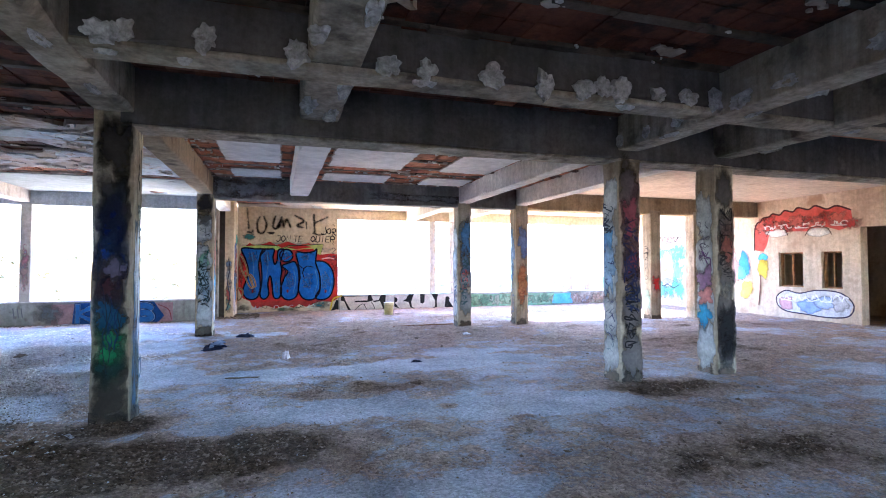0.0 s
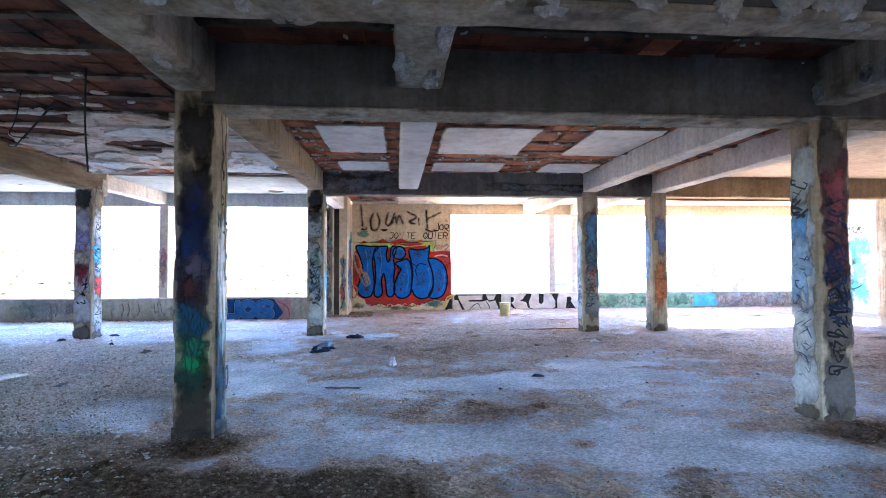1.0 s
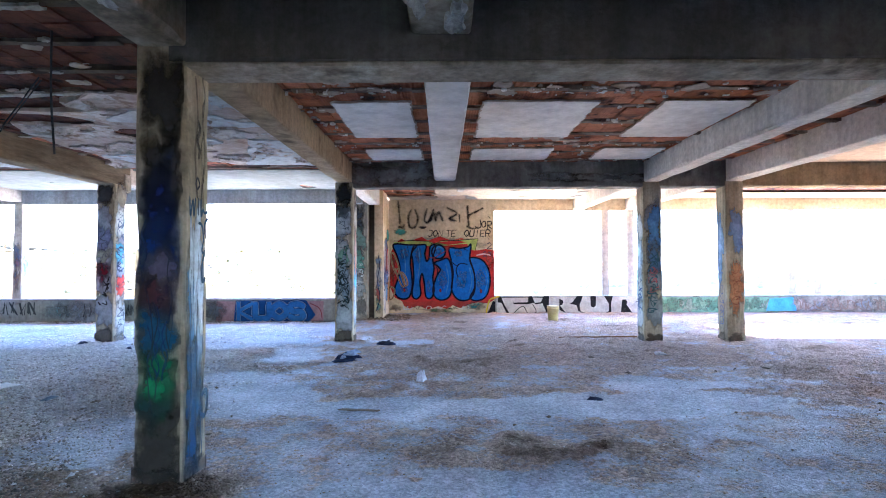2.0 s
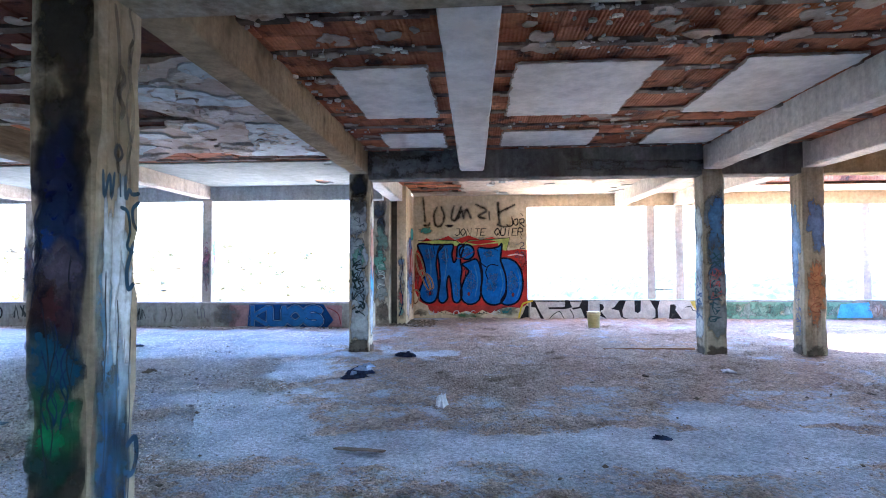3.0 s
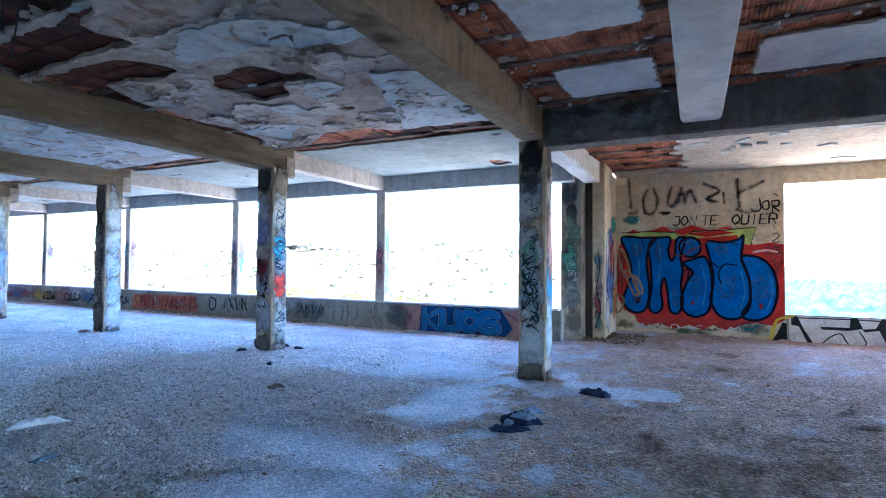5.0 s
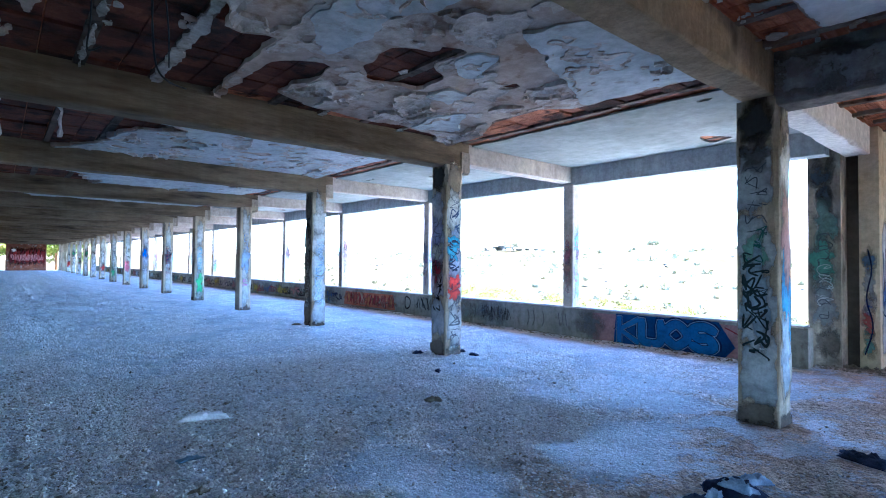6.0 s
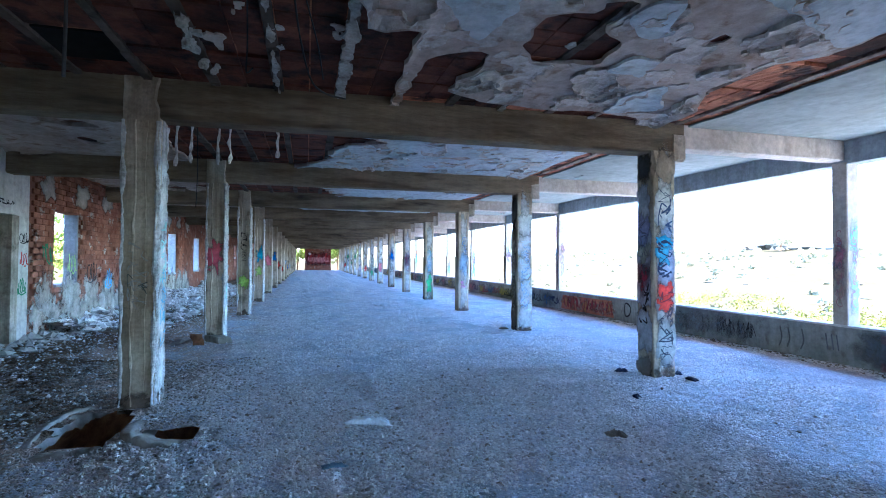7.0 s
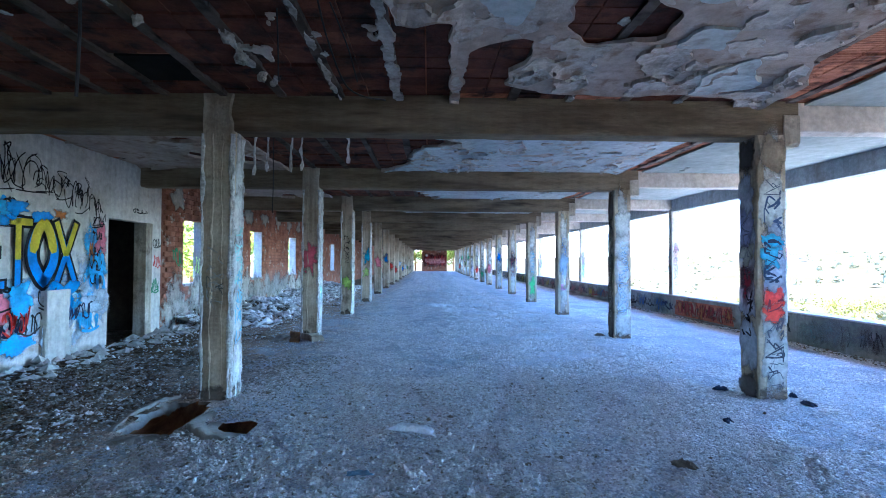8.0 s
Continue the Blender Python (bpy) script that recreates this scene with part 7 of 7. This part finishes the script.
for x, y, s in ((-4.25, 6.54, 0.06), (-4.65, 6.5, 0.07), (-5.1, 6.54, 0.06), (-5.3, 6.6, 0.045), (-3.49, 5.8, 0.09), (-3.95, 5.98, 0.05)):
    bm = bmesh.new()
    bmesh.ops.create_icosphere(bm, subdivisions=3, radius=s)
    for v in bm.verts:
        v.co *= 0.8 + 0.5 * noise.noise(v.co * 17 + Vector((x, y, 0))) + 0.3 * noise.noise(v.co * 45)
    ob = link("plaster_clump", bm, M_SCAB)
    ob.location = (x, y, SLAB - 0.03 - s * 0.35)
    tagged(ob, "rough clump of mortar stuck to the ceiling", "mortar clump", "mortar clumps")

# ---- dirt, dust and grit on the floor ----
rng = np.random.default_rng(6)


def scatter(n, x0, x1, y0, y1, lo, hi, keep, few=3):
    out = []
    while len(out) < n:
        x, y = float(rng.uniform(x0, x1)), float(rng.uniform(y0, y1))
        if rng.random() > keep(x, y) or any(a - 0.08 < x < b + 0.08 and c - 0.08 < y < d + 0.08 for a, b, c, d in PITS):
            continue
        s = float(lo + (hi - lo) * rng.random() ** few * (0.35 + 0.65 * soil_at(x, y)))
        out.append((x, y, floor_height(x, y) + s * 0.15 + 0.004, s))
    return out


def bank(y):
    """Pale plaster grit lies from the middle of the long wing to the windows, little of it by the inner pillars."""
    return max(0.10, min(1.0, (y - 5.5) / 2.0))


stones("grit", scatter(12000, -6.6, -1.6, 4.4, 10.4, 0.009, 0.032, lambda x, y: (0.05 + 0.95 * soil_at(x, y)) * max(0.0, min(1.0, (-1.6 - x) / 1.2)) * max(0.25, min(1.0, (10.6 - y) / 3.0)) * bank(y), 2), M_PEBBLE, "loose plaster lumps and pebbles of mixed greys on the floor", "grit")
stones("grit", scatter(56000, -7.0, -1.6, 4.6, 11.2, 0.004, 0.018, lambda x, y: (0.2 + 0.8 * soil_at(x, y)) * max(0.0, min(1.0, (-1.5 - x) / 0.8)) * bank(y), 2), M_CHIP, "small grey and brown plaster chips packed over the floor", "grit", True)
stones("grit", scatter(52000, -15, -1.2, 3.0, 14.4, 0.006, 0.034, lambda x, y: (0.10 + 0.90 * soil_at(x, y) ** 1.5) * max(0.0, min(1.0, (-1.7 - x) / 1.6)) * bank(y) * (1.0 if x > -9 else 0.5), 4), M_GRIT, "grey plaster crumbs and grit strewn over the floor", "grit", True)
stones("grit", scatter(42000, -3.0, 6, 2.5, 14.5, 0.003, 0.020, lambda x, y: 0.03 + 0.97 * soil_at(x, y) ** 2), M_CRUMB, "fine brown grit strewn over the floor", "grit", True)
stones("grit", scatter(24000, -8.5, -2.2, 3.0, 7.2, 0.005, 0.028, lambda x, y: min(1.0, (7.3 - y) / 1.6), 2), M_EARTH, "dark brown crumbs of earth round the inner pillars", "grit")
stones("grit", scatter(9000, -26, -9, 2.6, 15.0, 0.008, 0.035, lambda x, y: 0.04 + max(0, 0.9 - 0.25 * abs(y - 4.5))), M_GRIT, "grit and crumbs along the long hall", "grit")
stones("pale_crumbs", scatter(4200, -12, 6, 3.0, 15.0, 0.003, 0.013, lambda x, y: 0.6), M_FLECK, "white plaster flecks scattered over the floor", "plaster crumbs")
stones("litter", scatter(240, -8, 6, 3.0, 13.0, 0.008, 0.05, lambda x, y: 0.6), M_DIRT, "dark clods and scraps strewn over the floor", "clods")
stones("rubble", scatter(420, -14, -6.3, 2.45, 3.3, 0.03, 0.14, lambda x, y: 1.0 - (y - 2.45)), M_DUST, "broken plaster and brick rubble along the wall", "rubble")


def heap_height(x, y):
    """Rubble banked against the brick wall."""
    return max(0.0, 0.42 * (1 - (y - 2.3) / 2.3) * (0.45 + 0.75 * noise.noise(Vector((x * 0.55, y * 0.4, 8)))) + 0.08 * noise.noise(Vector((x * 3, y * 3, 2))))


bm = bmesh.new()
g = [[bm.verts.new((-11.9 - 0.2 * i, 2.3 + 0.16 * j, heap_height(-11.9 - 0.2 * i, 2.3 + 0.16 * j) - 0.02)) for i in range(100)] for j in range(16)]
for j in range(15):
    for i in range(99):
        bm.faces.new((g[j][i + 1], g[j][i], g[j + 1][i], g[j + 1][i + 1]))
tagged(link("rubble_heap", bm, M_DIRT, None, "", True), "brown heap of dirt and rubble banked against the brick wall", "rubble heap", kind="stuff")
stones("rubble", [(x, y, z + heap_height(x, y), s) for x, y, z, s in scatter(3600, -31, -11.9, 2.4, 4.6, 0.02, 0.15, lambda x, y: 0.25 + 2.0 * heap_height(x, y))], M_GRIT, "broken brick and plaster lying on the heap", "rubble")
stones("leaf_litter", scatter(500, -2.2, -0.5, 15.5, 16.9, 0.02, 0.05, lambda x, y: 0.8), M_DIRT, "dry leaves gathered in the wall corner", "leaf litter")
stones("leaf_litter", scatter(1500, -18, -2.2, 15.0, 15.38, 0.012, 0.035, lambda x, y: 0.8), M_DIRT, "dirt and dry leaves along the parapet", "leaf litter")

# ---- outside: scrub, rocks, trees ----
def leaves(bm, c, r, n, size, seed):
    g = random.Random(seed)
    for _ in range(n):
        d = Vector((g.gauss(0, 1), g.gauss(0, 1), g.gauss(0, 0.8)))
        p = Vector(c) + d.normalized() * r * g.random() ** 0.4 * (0.8 + 0.4 * noise.noise(d + Vector((seed, 0, 0))))
        a, b = Vector((g.gauss(0, 1), g.gauss(0, 1), g.gauss(0, 1))).normalized(), Vector((g.gauss(0, 1), g.gauss(0, 1), g.gauss(0, 1))).normalized()
        s = size * g.uniform(0.6, 1.4)
        bm.faces.new([bm.verts.new(q) for q in (p - a * s, p - b * s * 0.5, p + a * s, p + b * s * 0.5)])


g = random.Random(9)
bm = bmesh.new()
for k in range(520):
    y = 24 + 150 * g.random() ** 1.6
    x = -y * g.uniform(-0.9, 1.9) - 4
    r = g.uniform(0.15, 0.6) * (1 + y / 120)
    leaves(bm, (x, y, land(x, y) + r * 0.2), r * 0.8, 60, 0.07 * (1 + y / 30), k)
tagged(link("scrub", bm, M_DRY), "dry green scrub scattered over the sunlit slope", "scrub", kind="stuff")
bm = bmesh.new()
for k in range(60):
    x = -2 - 34 * g.random()
    y = 18.5 + 4 * g.random()
    leaves(bm, (x, y, land(x, y) + 0.35 + (0.7 if -16 < x < -12 else 0)), 0.5, 110, 0.05, k + 900)
tagged(link("scrub", bm, M_LEAF), "green and yellow bushes below the parapet", "scrub", kind="stuff")
bm = bmesh.new()
for k in range(110):
    x, y = 2 - 36 * g.random(), 25 + 15 * g.random()
    leaves(bm, (x, y, land(x, y) + 0.3), g.uniform(0.4, 0.9), 90, 0.07, k + 1400)
tagged(link("scrub", bm, M_LEAF), "low yellow-green bushes on the lower slope", "scrub", kind="stuff")
spots = []
for k in range(70):
    x, y = -111 + g.gauss(0, 7), 130 + g.gauss(0, 3)
    spots.append((x, y, land(x, y) + 0.4 + max(0.0, 1.2 - abs(x + 111) * 0.14), g.uniform(0.5, 1.7)))
stones("rocks", spots, M_ROCK, "grey rock outcrop on the crest of the slope", "rocks")
spots = []
for k in range(500):
    y = 45 + 110 * g.random()
    x = -y * g.uniform(0.2, 1.6)
    spots.append((x, y, land(x, y), g.uniform(0.15, 0.6)))
stones("rocks", spots, M_ROCK, "pale rocks on the dry slope", "rocks")


def tree(x, y, z, h, r, seed, label):
    g = random.Random(seed)
    root = tagged(new("tree"), label, "tree", "trees outside")
    root.location = (x, y, z)
    bm = bmesh.new()
    prism(bm, (0, 0, -0.3), (0, 0, h * 0.55), 0.09 * h * 0.6, 0.09 * h * 0.6, seed, 0.02, 0.3)
    for k in range(7):
        a = k * 0.9 + g.random()
        e = Vector((math.cos(a) * r * 0.7, math.sin(a) * r * 0.7, h * g.uniform(0.6, 0.95)))
        prism(bm, (0, 0, h * g.uniform(0.3, 0.5)), e, 0.05, 0.05, seed + k, 0.01, 0.4)
    part("trunk", bm, M_WOOD, root)
    bm = bmesh.new()
    for k in range(16):
        a = g.random() * 6.28
        q = r * g.random() ** 0.6
        leaves(bm, (q * math.cos(a), q * math.sin(a), h * g.uniform(0.45, 1.0)), r * 0.5, 330, 0.085 * r ** 0.4, seed * 31 + k)
    part("crown", bm, M_SUNLIT if y < 14 else M_DRY, root)
    return root


for k, (x, y, h, r) in enumerate(((-15.5, -4.4, 5.2, 2.3), (-21.6, -4.6, 5.4, 2.4), (-27.6, -4.2, 5.2, 2.3), (-33, -4.4, 5.5, 2.5), (-40, -4.4, 5.5, 2.6), (-50, -4.6, 5.5, 2.6))):
    tree(x, y, -1.0, h, r, k + 3, "small green tree in the sun outside the brick wall")
for k, (x, y, h, r) in enumerate(((-103, 122, 3.6, 2.4), (-62, 128, 2.6, 1.6))):
    tree(x, y, land(x, y), h, r, k + 20, "lone tree on the crest of the slope")
for k, (x, y) in enumerate(((WEST - 2.6, 6.2), (WEST - 2.6, 11.9), (WEST - 5, 9), (WEST - 5, 4.5), (WEST - 5, 13.5))):
    tree(x, y, -0.4, 4.5, 2.2, k + 30, "green tree behind the far end of the hall")
# wooded valley and ridge far off
bm = bmesh.new()
rows = []
for j in range(60):
    y = 55 * 1.026 ** j
    rows.append([bm.verts.new((x, y + noise.noise(Vector((x, y, 4))), -4.2 - 0.006 * y + 2.2 * abs(noise.noise(Vector((x * 0.35, y * 0.2, 1)))) + 1.0 * abs(noise.noise(Vector((x * 1.1, y * 0.6, 2)))))) for x in [-25 + 1.1 * i for i in range(150)]])
for lo, hi in zip(rows, rows[1:]):
    for i in range(149):
        bm.faces.new((lo[i], lo[i + 1], hi[i + 1], hi[i]))
# Bluish haze is mixed into the base colour of the valley trees.
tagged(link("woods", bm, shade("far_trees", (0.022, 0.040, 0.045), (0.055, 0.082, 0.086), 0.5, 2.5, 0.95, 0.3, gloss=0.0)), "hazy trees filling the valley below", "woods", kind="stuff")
bm = bmesh.new()
n = 60
rows = []
for j, (dist, base) in enumerate(((260, -16), (330, -9), (420, -4), (460, -10))):
    rows.append([bm.verts.new((-60 + 520 * i / n, dist, base + (0, 3, 6, 0)[j] * noise.noise(Vector((i * 0.16, j * 0.4, 7))) + (0 if j != 2 else 3.5 * math.sin(i * 0.13)))) for i in range(n + 1)])
for lo, hi in zip(rows, rows[1:]):
    for i in range(n):
        bm.faces.new((lo[i], lo[i + 1], hi[i + 1], hi[i]))
# The ridge's distance haze sits in its blue-grey colour.
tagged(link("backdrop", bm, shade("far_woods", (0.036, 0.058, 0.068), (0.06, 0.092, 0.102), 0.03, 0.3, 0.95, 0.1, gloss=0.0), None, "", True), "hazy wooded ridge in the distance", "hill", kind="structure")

# ---- bars left between the slim posts ----
for z in (0.78, 1.5, 2.55):
    bm = bmesh.new()
    prism(bm, (5.3, YG + 0.12, z), (5.9, YG + 0.12, z + 0.01), 0.02, 0.025, int(z * 10), 0.002, 0.2)
    tagged(link("window_bar", bm, M_CONC), "thin rusty bar between two slim window posts", "bar", "window bars")

# ---- drips and ridges of cement on the inner pillars ----
for i in (3, 4, 5, 6):
    for face, u, wide, proud, material in (("E", -0.155, 0.020, 0.022, M_SPLASH), ("E", -0.055, 0.014, 0.020, M_PILLAR), ("E", 0.06, 0.006, 0.008, M_PILLAR), ("E", 0.158, 0.020, 0.026, M_SPLASH), ("N", -0.155, 0.030, 0.026, M_SPLASH), ("N", -0.03, 0.03, 0.020, M_SPLASH), ("N", 0.12, 0.03, 0.024, M_SPLASH)):
        out, right = Vector(FACES[face][0]), Vector(FACES[face][1])
        bm = bmesh.new()
        n, rows = 120, []
        for k in range(n + 1):
            z = 0.02 + 2.95 * k / n
            w = wide * (0.35 + 1.9 * max(0.0, 0.2 + noise.noise(Vector((z * 3.1, i * 3.0, u * 20)))) + 0.7 * abs(noise.noise(Vector((z * 15, i, u * 30)))))
            c = max(-0.172 + w * 0.5, min(0.172 - w * 0.5, u + 0.022 * noise.noise(Vector((z * 1.7, i, u * 9))) + 0.012 * noise.noise(Vector((z * 7, i, u * 9)))))
            t = 0.003 + proud * (0.25 + 1.2 * abs(noise.noise(Vector((z * 8, i, u * 5)))) + 0.8 * abs(noise.noise(Vector((z * 21, i, u * 5)))))
            c0 = out * 0.171 + Vector((0, 0, z))
            rows.append([bm.verts.new(c0 + right * (c + w * a) + out * t * b) for a, b in ((-1, 0), (-0.7, 0.55), (-0.1, 1), (0.5, 0.8), (1, 0))])
        for lo, hi in zip(rows, rows[1:]):
            for k in range(4):
                bm.faces.new((lo[k], lo[k + 1], hi[k + 1], hi[k]))
        bmesh.ops.recalc_face_normals(bm, faces=bm.faces[:])
        part("cement_drip", bm, material, PILLARS["C", i])

# ---- pale reveals in the brick windows ----
# West jambs only: skylight on the reveal is put into a pale colour.
for i in range(5):
    x = -13.57 - BAY * i
    bm = bmesh.new()
    prism(bm, (x + 0.03, YW - 0.17, 0.96), (x + 0.03, YW - 0.17, 2.51), 0.055, 0.28, i + 500, 0.015, 0.12)
    tagged(link("window_reveal", bm, M_LINTEL), "pale reveal in a brick window opening, skylight put into its colour", "window reveal", "window reveals")
for i in range(5):
    x = -13.0 - BAY * i
    bm = bmesh.new()
    prism(bm, (x - 0.55, YW - 0.16, 0.935), (x + 0.55, YW - 0.16, 0.935), 0.32, 0.07, i + 520, 0.02, 0.12)
    tagged(link("window_sill", bm, M_LINTEL), "chipped pale sill in a brick window opening", "sill", "window sills")

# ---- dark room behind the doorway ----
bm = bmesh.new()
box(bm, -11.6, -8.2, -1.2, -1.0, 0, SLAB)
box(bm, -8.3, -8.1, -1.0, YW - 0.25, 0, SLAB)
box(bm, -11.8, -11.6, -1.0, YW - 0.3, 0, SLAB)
# The walls are coloured dark to hold the room's shade.
structure("wall_inner", bm, M_DARK, "walls of the room behind the doorway, its shade put into their dark colour", "wall")
bm = bmesh.new()
box(bm, -10.95, -10.72, YW - 0.24, YW + 0.003, 0, 2.295)
structure("door_frame", bm, M_CONC, "bare concrete jamb of the open doorway", "door frame")
bm = bmesh.new()
prism(bm, (-8.12, YW + 0.05, -0.02), (-8.12, YW + 0.05, 1.08), 0.5, 0.14, 401, 0.03)
structure("wall_block", bm, M_WALL, "low painted block built against the plastered wall", "block")
bm = bmesh.new()
box(bm, EAST + 3, EAST + 3.2, 7, 14, 0, SLAB)
box(bm, EAST + 0.25, EAST + 3, 7, 7.2, 0, SLAB)
box(bm, EAST + 0.25, EAST + 3, 13.8, 14, 0, SLAB)
box(bm, EAST + 0.25, EAST + 3, 7, 14, SLAB, SLAB + 0.2)
box(bm, EAST + 0.25, EAST + 3, 7, 14, -0.2, 0)
structure("wall_room", bm, M_PEACH, "dark room behind the end wall's small windows", "wall")
